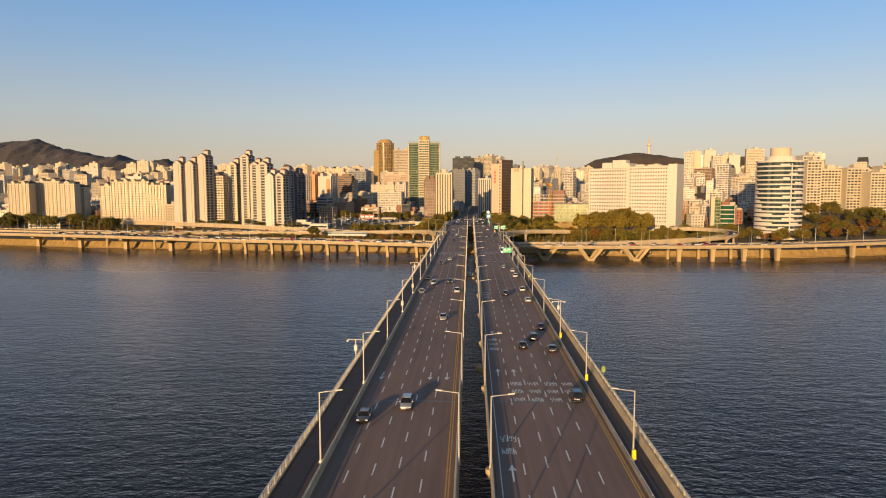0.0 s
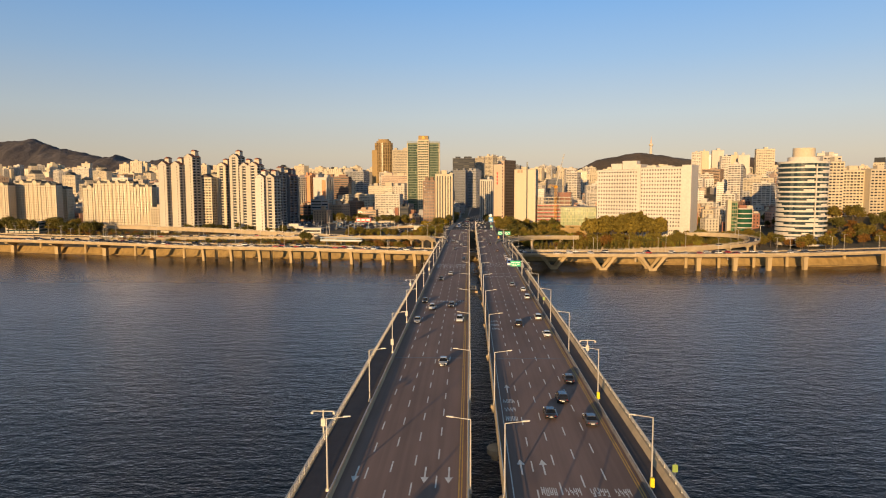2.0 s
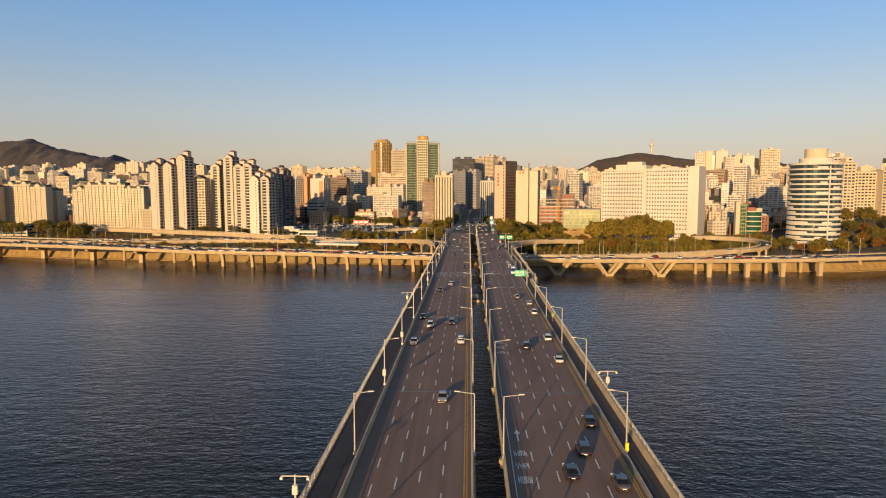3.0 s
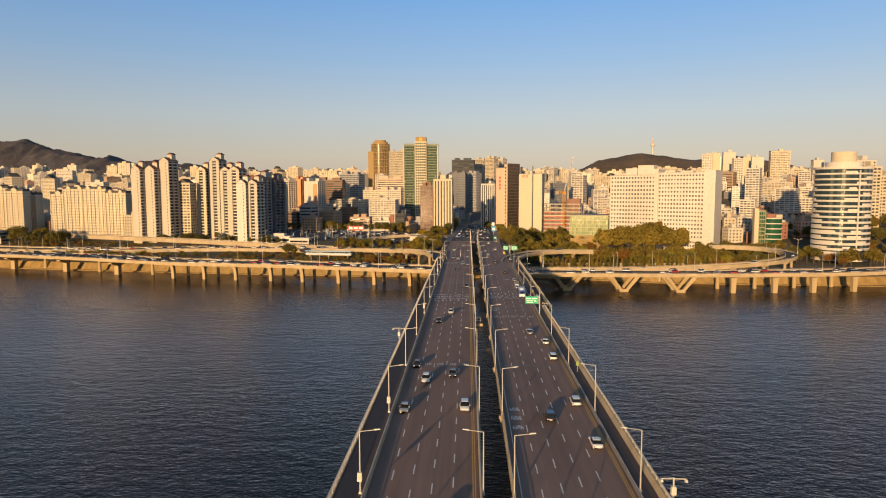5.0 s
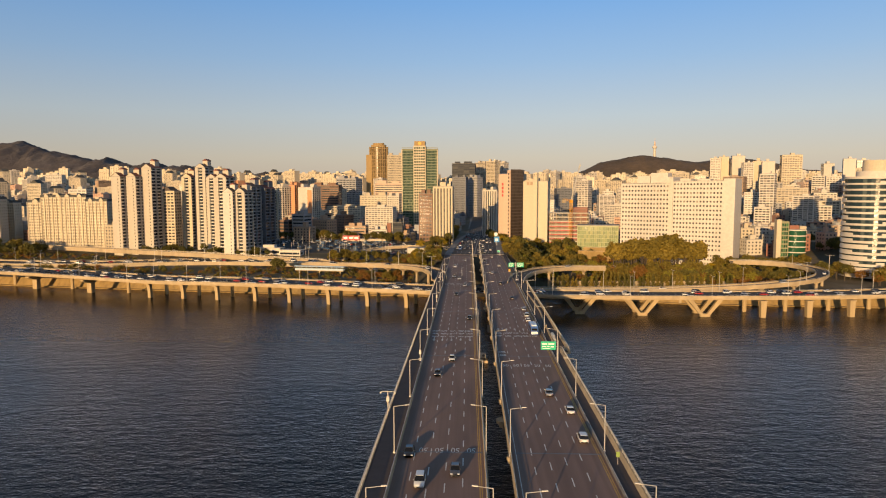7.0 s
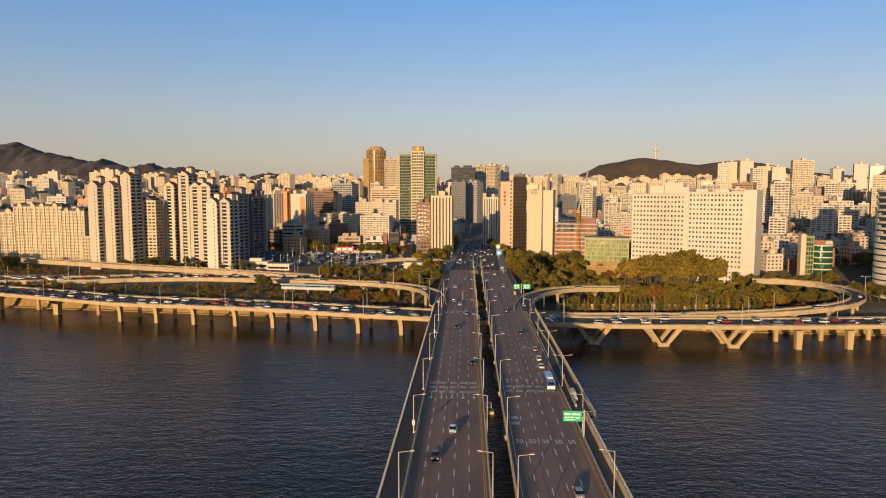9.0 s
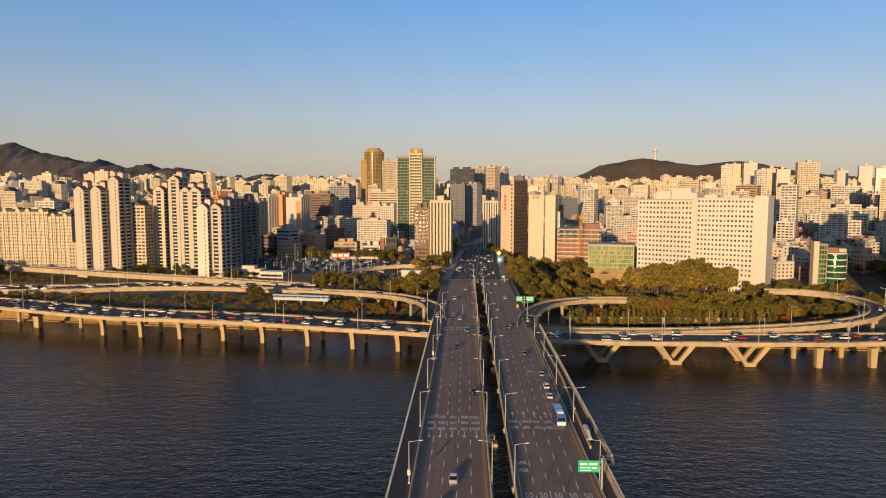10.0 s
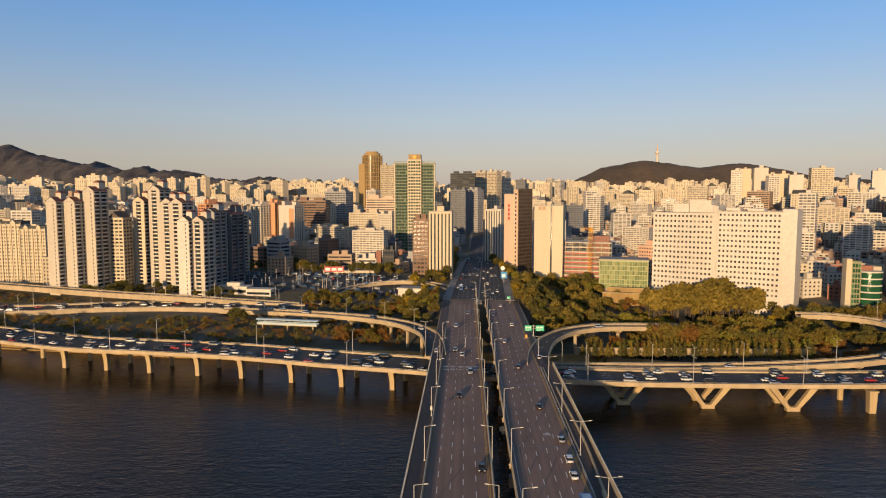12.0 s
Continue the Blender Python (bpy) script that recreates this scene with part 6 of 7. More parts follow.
road_sign("green overhead road sign on a steel post", 20, 321, DECK_Z, 23.35, [(18.3, 22.7, 22.7, 25.2)])
road_sign("pair of green overhead road signs at the ramp", 27, 546, DECK_Z, 27.5, [(23.1, 26.5, 20.9, 23.7), (28.5, 32.7, 20.9, 23.7)])
blue = thing("billboard", "blue and white billboard beside the avenue", "sign", (24.5, 742, 18.3), 0, "")
part("post", Shape().tube((0, 0, 0), (0, 0, 4), 0.2), GALV, blue)
part("board", Shape().box(-2.4, -0.15, 3.2, 2.4, 0.15, 8.4), SIGN_BLUE, blue)
part("white_shape", Shape().box(-1.4, -0.2, 4.2, 1.2, -0.152, 6.6), SIGN_WHITE, blue)
blue2 = thing("round_sign", "round white sign above the avenue", "sign", (24.5, 758, 18.3), 0, "")
part("post", Shape().tube((0, 0, 0), (0, 0, 8.4), 0.18), GALV, blue2)
part("disc", Shape().tube((0, -0.2, 9.6), (0, 0.1, 9.6), 1.7, sides=18), SIGN_WHITE, blue2)
road_sign("small green road sign beside the avenue", 26, 640, DECK_Z, 22.4, [(20.4, 22.4, 21.6, 23.2)])
worker = thing("arrow_board", "orange and yellow hazard board on the bridge edge", "hazard board", (23.3, 540, DECK_Z), 0, "")
part("frame", Shape().box(-1.0, -0.3, 0, 1.0, 0.3, 0.5), STEEL_DARK, worker)
part("board", Shape().box(-0.55, -0.1, 0.5, 0.55, 0.1, 1.9), ORANGE, worker)

# Tall lamps along the riverside roads
tall = Placer(street_lamp("tall galvanised lamp beside the riverside road", (-1, 1), 11.5, 2.0, "riverside lamps"))
for line, off, every in ((RIVERSIDE_LEFT, 11.6, 7), (RIVERSIDE_LEFT, -11.6, 9), (RIVERSIDE_RIGHT, 9.2, 7), (RIVERSIDE_RIGHT, -9.2, 8), (BACK_ROAD, 11.5, 7), (BACK_ROAD, -11.4, 7), (UPPER_RAMP, 3.8, 8), (SLIP_RIGHT, 3.5, 7), (BACK_LEFT, -4.2, 6)):
    side = beside(line, off)
    for k in range(3, len(side) - 2, every):
        d = line[k + 1] - line[k]
        tall.put(pose(side[k].x, side[k].y, side[k].z, 0, 0, math.degrees(math.atan2(d.y, d.x)) + 90))

# ---- vehicles ----
PAINT_CAR = {"white": car_paint("white_car_paint", (0.72, 0.71, 0.68)), "silver": car_paint("silver_car_paint", (0.42, 0.42, 0.42), 0.5),
             "black": car_paint("black_car_paint", (0.02, 0.02, 0.022)), "grey": car_paint("grey_car_paint", (0.11, 0.11, 0.12), 0.4),
             "red": car_paint("red_car_paint", (0.38, 0.02, 0.02)), "blue": car_paint("blue_car_paint", (0.05, 0.12, 0.33))}


def loft(sections):
    """A closed skin through rings of (x, y, z), all with the same number of corners."""
    s, n = Shape(), len(sections[0])
    for ring in sections:
        s.v += ring
    s.f = [(r * n + i, r * n + (i + 1) % n, r * n + n + (i + 1) % n, r * n + n + i) for r in range(len(sections) - 1) for i in range(n)]
    last = n * (len(sections) - 1)
    s.f += [tuple(reversed(range(n))), tuple(last + i for i in range(n))]
    return s


def vehicle(kind, colour, lights=True):
    """A car heading along +y: rounded body, glass, roof, wheels, bumpers, mirrors and lamps."""
    sedan = kind == "sedan"
    L, Wd, H = {"sedan": (4.8, 1.84, 1.46), "suv": (4.7, 1.9, 1.72), "van": (5.1, 1.94, 1.98)}[kind]
    ob = thing(kind if kind == "van" else "car", f"{colour} {'saloon car' if sedan else 'sport utility car' if kind == 'suv' else 'passenger van'} on the road", "car" if kind != "van" else "van", (0, -900, 0), 0, "traffic")
    a, b, w = -L / 2, L / 2, Wd / 2
    hood = {"sedan": 0.90, "suv": 1.05, "van": 1.08}[kind]
    tail = {"sedan": 1.0, "suv": 1.08, "van": 1.12}[kind]
    # stations from tail to nose: place, share of the width, lower edge, upper edge
    stations = ((a, 0.80, 0.48, tail - 0.28), (a + 0.10, 0.92, 0.32, tail - 0.08), (a + 0.45, 0.985, 0.24, tail), (a + 1.3, 1.0, 0.22, tail - 0.01),
                (b - 1.5, 1.0, 0.22, hood + 0.02), (b - 0.8, 0.98, 0.22, hood - 0.06), (b - 0.28, 0.92, 0.26, hood - 0.20), (b - 0.05, 0.80, 0.36, hood - 0.34), (b, 0.70, 0.44, hood - 0.42))
    rings = []
    for y, k, lo, hi in stations:
        x = w * k
        half = [(x * 0.90, lo), (x, lo + 0.16), (x, hi - 0.30), (x * 0.965, hi - 0.10), (x * 0.84, hi)]
        rings.append([(px, y, pz) for px, pz in half] + [(-px, y, pz) for px, pz in reversed(half)])
    body = loft(rings)
    part("body", smooth(body.mesh("body", PAINT_CAR[colour])), None, ob)
    f0, f1 = (b - 1.15, b - 2.0) if kind != "van" else (b - 0.7, b - 1.35)
    r0, r1 = (a + 0.62, a + 1.35) if sedan else (a + 0.14, a + 0.5)
    zt, wt, wb = H - 0.07, w * 0.74, w * 0.93
    rows = ((0.0, wb, r0, f0, tail - 0.03, hood - 0.03), (0.5, wb * 0.52 + wt * 0.48 + 0.02, r0 * 0.56 + r1 * 0.44, f0 * 0.5 + f1 * 0.5, 0, 0), (1.0, wt, r1, f1, zt, zt))
    glass = []
    for t, half, y0, y1, z0, z1 in rows:
        z0 = z0 or tail * 0.5 + zt * 0.5
        z1 = z1 or hood * 0.5 + zt * 0.5
        glass.append([(-half * 0.93, y0, z0), (half * 0.93, y0, z0), (half, y0 + 0.25, z0), (half, y1 - 0.25, z1), (half * 0.93, y1, z1), (-half * 0.93, y1, z1), (-half, y1 - 0.25, z1), (-half, y0 + 0.25, z0)])
    part("window_glass", loft(glass), CAR_GLASS, ob)
    rim = [(x * 1.015, y) for x, y, _ in glass[2]]
    part("roof_panel", loft([[(x, y, zt - 0.015) for x, y in rim], [(x * 0.97, y * 0.985, zt + 0.04) for x, y in rim], [(x * 0.82, y * 0.90, H) for x, y in rim]]), PAINT_CAR[colour], ob)
    if lights:
        wheel = Shape().tube((-0.11, 0, 0), (0.11, 0, 0), 0.34, sides=12).mesh("wheel", TYRE)
        for x in (-w + 0.09, w - 0.09):
            for y in (a + 0.95, b - 0.95):
                part("wheel", wheel, TYRE, ob, at=(x, y, 0.34))
        for s in (-1, 1):
            part("headlight", Shape().box(s * (w * 0.70) - 0.2, b - 0.22, 0.58, s * (w * 0.70) + 0.2, b - 0.03, 0.72), LAMP_WHITE, ob)
            part("tail_light", Shape().box(s * (w * 0.74) - 0.13, a - 0.01, tail - 0.30, s * (w * 0.74) + 0.13, a + 0.14, tail - 0.19), LAMP_RED, ob)
            part("mirror", Shape().box(s * (w + 0.08) - 0.09, f0 - 0.45, hood + 0.02, s * (w + 0.08) + 0.09, f0 - 0.3, hood + 0.16, 0.02), PAINT_CAR[colour], ob)
        part("number_plate", Shape().box(-0.26, a - 0.025, 0.55, 0.26, a + 0.05, 0.68), SIGN_WHITE, ob, "pale plate")
        part("bumper", Shape().box(-w * 0.78, a - 0.01, 0.36, w * 0.78, a + 0.2, 0.5), TYRE, ob)
    else:
        gear = Shape().tube((0, a + 0.95, 0.36), (0, b - 0.95, 0.36), 0.08, sides=4)
        for y in (a + 0.95, b - 0.95):
            gear.tube((-w, y, 0.34), (-w + 0.22, y, 0.34), 0.34, sides=8).tube((w - 0.22, y, 0.34), (w, y, 0.34), 0.34, sides=8).tube((-w + 0.2, y, 0.34), (w - 0.2, y, 0.34), 0.06, sides=4)
        part("running_gear", gear, TYRE, ob)
    return ob


def bus(label):
    ob = thing("bus", label, "bus", (0, -900, 0), 0, "traffic")
    w, a, b = 1.25, -5.6, 5.6
    part("body", Shape().profile([(a, 0.5), (a + 0.1, 0.3), (b - 0.1, 0.3), (b, 0.5), (b - 0.02, 1.3), (b - 0.2, 2.9), (b - 0.5, 3.15), (a + 0.2, 3.15), (a, 2.9)], -w, w), PAINT_CAR["blue"], ob, "blue bus body")
    for s in (-1, 1):
        part("side_window", Shape().box(s * (w + 0.005) - 0.01, a + 0.6, 1.5, s * (w + 0.005) + 0.01, b - 0.9, 2.5), CAR_GLASS, ob)
    part("windscreen", Shape().face((-1.1, b - 0.02, 1.3), (1.1, b - 0.02, 1.3), (1.05, b - 0.2 + 0.012, 2.8), (-1.05, b - 0.2 + 0.012, 2.8)), CAR_GLASS, ob)
    part("rear_window", Shape().box(-0.95, a - 0.015, 1.9, 0.95, a + 0.01, 2.7), CAR_GLASS, ob)
    part("rear_panel", Shape().box(-1.15, a - 0.012, 0.6, 1.15, a + 0.01, 1.5), SIGN_WHITE, ob)
    part("roof_unit", Shape().box(-0.85, -3.2, 3.15, 0.85, -0.6, 3.4, 0.08), SIGN_WHITE, ob)
    part("roof_panel", Shape().box(-0.95, 0.4, 3.15, 0.95, 4.6, 3.2), PAINT_CAR["silver"], ob)
    wheel = Shape().tube((-0.15, 0, 0), (0.15, 0, 0), 0.48, sides=12).mesh("wheel", TYRE)
    for x in (-w + 0.15, w - 0.15):
        for y in (-3.4, 3.2):
            part("wheel", wheel, TYRE, ob, at=(x, y, 0.48))
    return ob


def truck(label, box_mat):
    ob = thing("truck", label, "truck", (0, -900, 0), 0, "traffic")
    part("cab", Shape().profile([(1.9, 0.5), (3.4, 0.5), (3.4, 1.3), (3.1, 2.2), (1.9, 2.3)], -1.0, 1.0), PAINT_CAR["white"], ob)
    part("windscreen", Shape().box(-0.9, 3.1, 1.35, 0.9, 3.32, 2.05, 0.06), CAR_GLASS, ob)
    part("cargo_box", Shape().box(-1.1, -3.4, 0.8, 1.1, 1.8, 2.8, 0.03), box_mat, ob)
    wheel = Shape().tube((-0.14, 0, 0), (0.14, 0, 0), 0.42, sides=12).mesh("wheel", TYRE)
    for x in (-0.9, 0.9):
        for y in (-2.3, 2.5):
            part("wheel", wheel, TYRE, ob, at=(x, y, 0.42))
    return ob


FLEET = {}


def drive(kind, colour, m):
    near = m.translation.z > 18 and m.translation.y < 640
    key = (kind, colour, near)
    if key not in FLEET:
        FLEET[key] = Placer(vehicle(kind, colour, near))
    return FLEET[key].put(m)


for x, y, kind, colour in ((-8.9, 103, "suv", "silver"), (-14.9, 97, "sedan", "grey"), (-5.8, 176, "sedan", "silver"), (-15, 221, "sedan", "silver"), (-2.9, 222, "suv", "white"), (-12, 309, "sedan", "grey"),
                           (-12, 241, "suv", "white"), (-5.9, 246, "sedan", "grey"), (-15.0, 254, "sedan", "black"), (-8.4, 325, "sedan", "white"), (-9.2, 448, "sedan", "black"), (-5.2, 478, "suv", "silver"), (-8.6, 505, "sedan", "white"), (-11.8, 514, "sedan", "silver"), (-12.2, 566, "suv", "white"), (-5.8, 604, "sedan", "silver"), (-2.9, 388, "sedan", "black")):
    drive(kind, colour, WEST @ pose(x, y, DECK_Z, 0, 0, 180))
for x, y, kind, colour in ((19.1, 108, "suv", "black"), (19.1, 141, "sedan", "grey"), (12.9, 144, "sedan", "black"), (16, 152, "suv", "black"), (19.0, 164, "sedan", "black"), (19.3, 204, "sedan", "white"), (19.3, 226, "suv", "white"),
                           (12.9, 217, "suv", "black"), (19.2, 262, "suv", "white"), (19.2, 279, "sedan", "white"), (15.9, 292, "sedan", "silver"), (18.9, 384, "sedan", "white"), (19.2, 408, "sedan", "silver"), (16, 437, "sedan", "black"), (19.2, 394, "suv", "white"), (12.9, 486, "suv", "black"), (9.8, 531, "sedan", "silver"), (16.0, 570, "suv", "white"), (6.8, 600, "sedan", "grey"), (12.9, 628, "sedan", "white")):
    drive(kind, colour, EAST @ pose(x + 0.25, y, DECK_Z))
Placer(bus("blue city bus with white roof units")).put(EAST @ pose(19.2, 364, DECK_Z))
city_bus = Placer(bus("blue city bus on the avenue"))

traffic = random.Random(31)
COLOURS = ("white", "white", "silver", "black", "grey", "white", "red", "silver", "white", "white", "black")


def stream(line, offs, gap, back=False, first=1, last=None):
    """Slow traffic along a road, one car at a time."""
    last = len(line) - 2 if last is None else last
    for off in offs:
        s = beside(line, off)
        k = first + traffic.random() * 2
        while k < last:
            i = int(k)
            p = s[i].lerp(s[i + 1], k - i)
            d = s[i + 1] - s[i]
            turn = math.degrees(math.atan2(d.y, d.x)) - 90 + (180 if back else 0)
            drive(traffic.choice(("sedan", "sedan", "suv", "van")), traffic.choice(COLOURS), pose(p.x, p.y, p.z + 0.01, 0, 0, turn))
            k += gap * traffic.uniform(0.6, 1.7)


stream(RIVERSIDE_LEFT, (8.6, 5.2, 1.8), 3.4, first=34)
stream(RIVERSIDE_LEFT, (-2.0, -5.4, -8.8), 5.0, first=34)
stream(RIVERSIDE_RIGHT, (6.4, 3.0), 3.8, last=40)
stream(RIVERSIDE_RIGHT, (-0.5, -4.0, -7.2), 4.0, last=40)
stream(BACK_ROAD, (8.6, 5.0, 1.6), 4.0, last=44)
stream(BACK_ROAD, (-2.4, -6.0, -9.2), 6.0, last=44)
stream(SLIP_RIGHT, (0.8,), 9.0)
stream(BACK_LEFT, (0.5,), 9.0)
stream(RAMP_RIGHT, (0.5,), 9.0)
stream(avenue_line, (-16, -13, -9.6, -6.2, -2.6), 4.2, back=True, first=3, last=32)
stream(avenue_line, (2.6, 6.2, 9.6, 13), 5.5, first=1, last=32)
city_bus.put(pose(-9.5, 702, 18.45, 0, 0, 180))

# ---- trees ----
def leaf_cloud(s, rng, centre, rad, count, size, squash=0.8):
    for _ in range(count):
        v = Vector((rng.gauss(0, 1), rng.gauss(0, 1), rng.gauss(0, 1))).normalized() * rad * rng.uniform(0.4, 1.12)
        c = Vector(centre) + Vector((v.x, v.y, v.z * squash))
        out = v.normalized() + Vector((rng.gauss(0, 0.6), rng.gauss(0, 0.6), rng.gauss(0, 0.6) + 0.2))
        a = out.cross((rng.gauss(0, 1), rng.gauss(0, 1), rng.gauss(0, 1))).normalized()
        b = out.cross(a).normalized()
        k = size * rng.uniform(0.6, 1.3)
        s.face(c - a * k, c - b * k * 0.6, c + a * k, c + b * k * 0.6)


def tree(label, high, wide, leaf, seed, form="round"):
    rng = random.Random(seed)
    ob = thing("tree", label, "tree", (0, -900, 0), 0, "trees")
    t = Shape().tube((0, 0, -1.0), (0, 0, high * 0.55), high * 0.028, high * 0.016, 7).tube((0, 0, high * 0.55), (0, 0, high * 0.85), high * 0.016, high * 0.006, 5)
    crown = Shape()
    if form == "cone":
        for k in range(7):
            z = high * (0.14 + 0.8 * k / 6)
            leaf_cloud(crown, rng, (0, 0, z), wide * (1.02 - 0.86 * k / 6), 60, 0.34, 0.6)
    else:
        for k in range(22 if high > 5 else 10):
            ang, lift = k * 2.4 + rng.random(), rng.uniform(0.56, 0.88) if form == "tall" else rng.uniform(0.42, 0.84)
            far = wide * rng.uniform(0.25, 0.74) * (1.15 - abs(lift - 0.55))
            c = (far * math.cos(ang), far * math.sin(ang), high * lift)
            t.tube((0, 0, high * (lift - 0.2)), c, high * 0.010, high * 0.004, 4)
            leaf_cloud(crown, rng, c, wide * rng.uniform(0.28, 0.44), 46 if high > 5 else 14, (0.052 if high > 5 else 0.115) * high, 0.8)
        leaf_cloud(crown, rng, (0, 0, high * 0.8), wide * 0.5, 52 if high > 5 else 18, (0.066 if high > 5 else 0.11) * high)
    part("trunk", t, TRUNK, ob)
    part("crown", crown, leaf, ob)
    made = Placer(ob)
    made.shapes = (t, crown, leaf)
    return made


TREES = {
    "dark": [tree("dark green broadleaf tree", 11, 4.2, LEAF_DARK, 1), tree("dark green spreading tree", 9, 4.4, LEAF_DARK, 2)],
    "olive": [tree("olive green autumn tree", 11, 4.8, LEAF_OLIVE, 3), tree("broad olive green tree", 9, 4.6, LEAF_OLIVE, 4)],
    "grove": [tree("tall olive autumn tree with a bare pale trunk", 15, 4.3, LEAF_OLIVE, 13, "tall"), tree("tall olive-brown tree with a bare pale trunk", 13.5, 4.2, LEAF_OLIVE, 14, "tall"), tree("tall brown-green autumn tree with a bare trunk", 15.5, 4.0, LEAF_OLIVE, 15, "tall")],
    "lime": [tree("leafy yellow-green broadleaf tree in autumn", 9, 4.0, LEAF_LIME, 16)],
    "rust": [tree("rust brown autumn tree", 8, 3.8, LEAF_RUST, 5)],
    "yellow": [tree("bright yellow autumn tree", 8.5, 3.2, LEAF_YELLOW, 6)],
    "cone": [tree("narrow dark green conifer", 7, 1.5, LEAF_DARK, 7, "cone"), tree("narrow olive green conifer", 6.4, 1.45, LEAF_OLIVE, 8, "cone")],
    "shrub": [tree("low rounded olive shrub", 3.4, 2.6, LEAF_OLIVE, 9), tree("low rounded dark shrub", 3.2, 2.5, LEAF_DARK, 10), tree("low rounded rust shrub", 3.0, 2.5, LEAF_RUST, 11)],
}
tr = random.Random(12)


WOODS = {}
counted = [0]


def plant(kind, x, y, k=1.0, z=None):
    """A tree of its own where it can be told apart, else one more plant in the joined woods."""
    p = tr.choice(TREES[kind])
    z = ground_z(x, y) if z is None else z
    m = pose(x, y, z, 0, 0, tr.uniform(0, 360))
    big = Matrix.Diagonal((k * tr.uniform(0.9, 1.1), k * tr.uniform(0.9, 1.1), k * tr.uniform(0.85, 1.15), 1))
    if not p.used:
        p.put(m)
    elif kind == "cone" or (kind != "shrub" and counted[0] < 165 and y < 765 and -360 < x < 330):
        counted[0] += kind != "cone"
        p.put(m @ big)
    else:
        t, crown, leaf = p.shapes
        for shape, mat in ((t, TRUNK), (crown, leaf))[kind == "shrub":]:
            s = WOODS.setdefault(mat.name, (Shape(), mat))[0]
            n, mm = len(s.v), m @ big
            s.v += [tuple(mm @ Vector(v)) for v in shape.v]
            s.f += [tuple(i + n for i in f) for f in shape.f]


def grove(kinds, x0, x1, y0, y1, count, k0, k1, keep=None):
    n = 0
    for _ in range(count * 6):
        if n >= count:
            return
        x, y = tr.uniform(x0, x1), tr.uniform(y0, y1)
        if y1 == 1:
            y = table(BANK, x) + 9 + 26 * y
        if keep and not keep(x, y):
            continue
        plant(tr.choice(kinds), x, y, tr.uniform(k0, k1))
        n += 1


for kind, x, y in (("dark", 60, 640), ("dark", 52, 690), ("olive", 150, 640), ("olive", 165, 634), ("rust", 98, 596), ("yellow", 44, 640), ("cone", 60, 549), ("cone", 64, 549), ("shrub", 70, 560), ("shrub", 76, 562), ("shrub", 84, 560)):
    plant(kind, x, y)
# Big grove before the white block
for _ in range(58):
    a, r = tr.uniform(0, 2 * math.pi), tr.random() ** 0.5
    x, y = 139 + 38 * r * math.cos(a), 634 + 15 * r * math.sin(a)
    plant("grove", x, y, tr.uniform(1.4, 1.85) * (1.2 - 0.35 * r))
grove(("dark", "dark", "olive", "lime", "olive"), 34, 100, 596, 760, 85, 0.8, 1.35, lambda x, y: x > 30 + (y - 596) * 0.02)
grove(("yellow", "olive"), 28, 36, 600, 860, 26, 0.7, 1.1)
grove(("yellow", "yellow", "lime"), 86, 116, 612, 626, 14, 0.7, 1.0)
grove(("olive", "lime", "rust", "shrub"), 96, 124, 628, 700, 40, 0.5, 0.9)
grove(("olive", "lime", "shrub", "dark"), 186, 236, 600, 650, 40, 0.5, 0.9)
grove(("olive", "rust", "shrub", "olive", "rust"), 92, 190, 582, 612, 70, 0.6, 1.0)
for k in range(38):
    plant("cone", 52 + 3.0 * k + tr.uniform(-0.5, 0.5), 546 + (1.5 if k % 2 else 0) - max(0, (k - 24)) * 0.4, tr.uniform(1.05, 1.4), 8.2)
grove(("shrub", "rust", "lime", "olive", "lime"), 60, 170, 554, 574, 130, 0.6, 1.05)
grove(("rust",), 66, 100, 556, 566, 8, 0.8, 1.0)
grove(("shrub", "olive", "lime"), 165, 194, 576, 600, 30, 0.6, 1.0)
grove(("olive", "lime"), 140, 172, 598, 611, 14, 0.8, 1.1)
grove(("lime", "yellow"), 140, 182, 616, 622, 10, 0.7, 0.95)
grove(("rust", "olive"), 84, 112, 584, 596, 10, 0.7, 0.95)
grove(("rust", "shrub"), 150, 190, 540, 554, 26, 0.6, 0.9)
grove(("rust", "rust", "olive"), 94, 126, 566, 573, 18, 1.25, 1.6)
grove(("olive", "lime", "dark"), 130, 190, 564, 575, 34, 0.8, 1.1)
grove(("dark", "shrub", "dark", "olive"), 196, 224, 562, 590, 46, 0.55, 0.85, lambda x, y: math.hypot((x - 210) / 15, (y - 576) / 14) < 1)
for k in range(30):
    plant("shrub" if k % 3 else "rust", 163 + 1.0 * k + tr.uniform(-0.4, 0.4), 566 + tr.uniform(-1.5, 2.5), tr.uniform(0.55, 0.75))
grove(("dark", "olive", "rust"), 234, 262, 575, 640, 26, 0.8, 1.25)
grove(("dark", "olive"), 190, 240, 620, 660, 18, 0.7, 1.2)
grove(("olive", "rust", "dark"), 300, 450, 575, 690, 110, 0.9, 1.5, lambda x, y: math.hypot(x - 278, y - 606) > 30)
grove(("olive", "rust"), 255, 300, 552, 584, 14, 0.9, 1.3)
# Slopes beside the bridge end
grove(("dark", "olive", "lime", "yellow"), 31, 62, 588, 655, 44, 0.7, 1.1)
grove(("olive", "dark", "lime", "shrub"), -42, -24, 604, 640, 24, 0.6, 0.9)
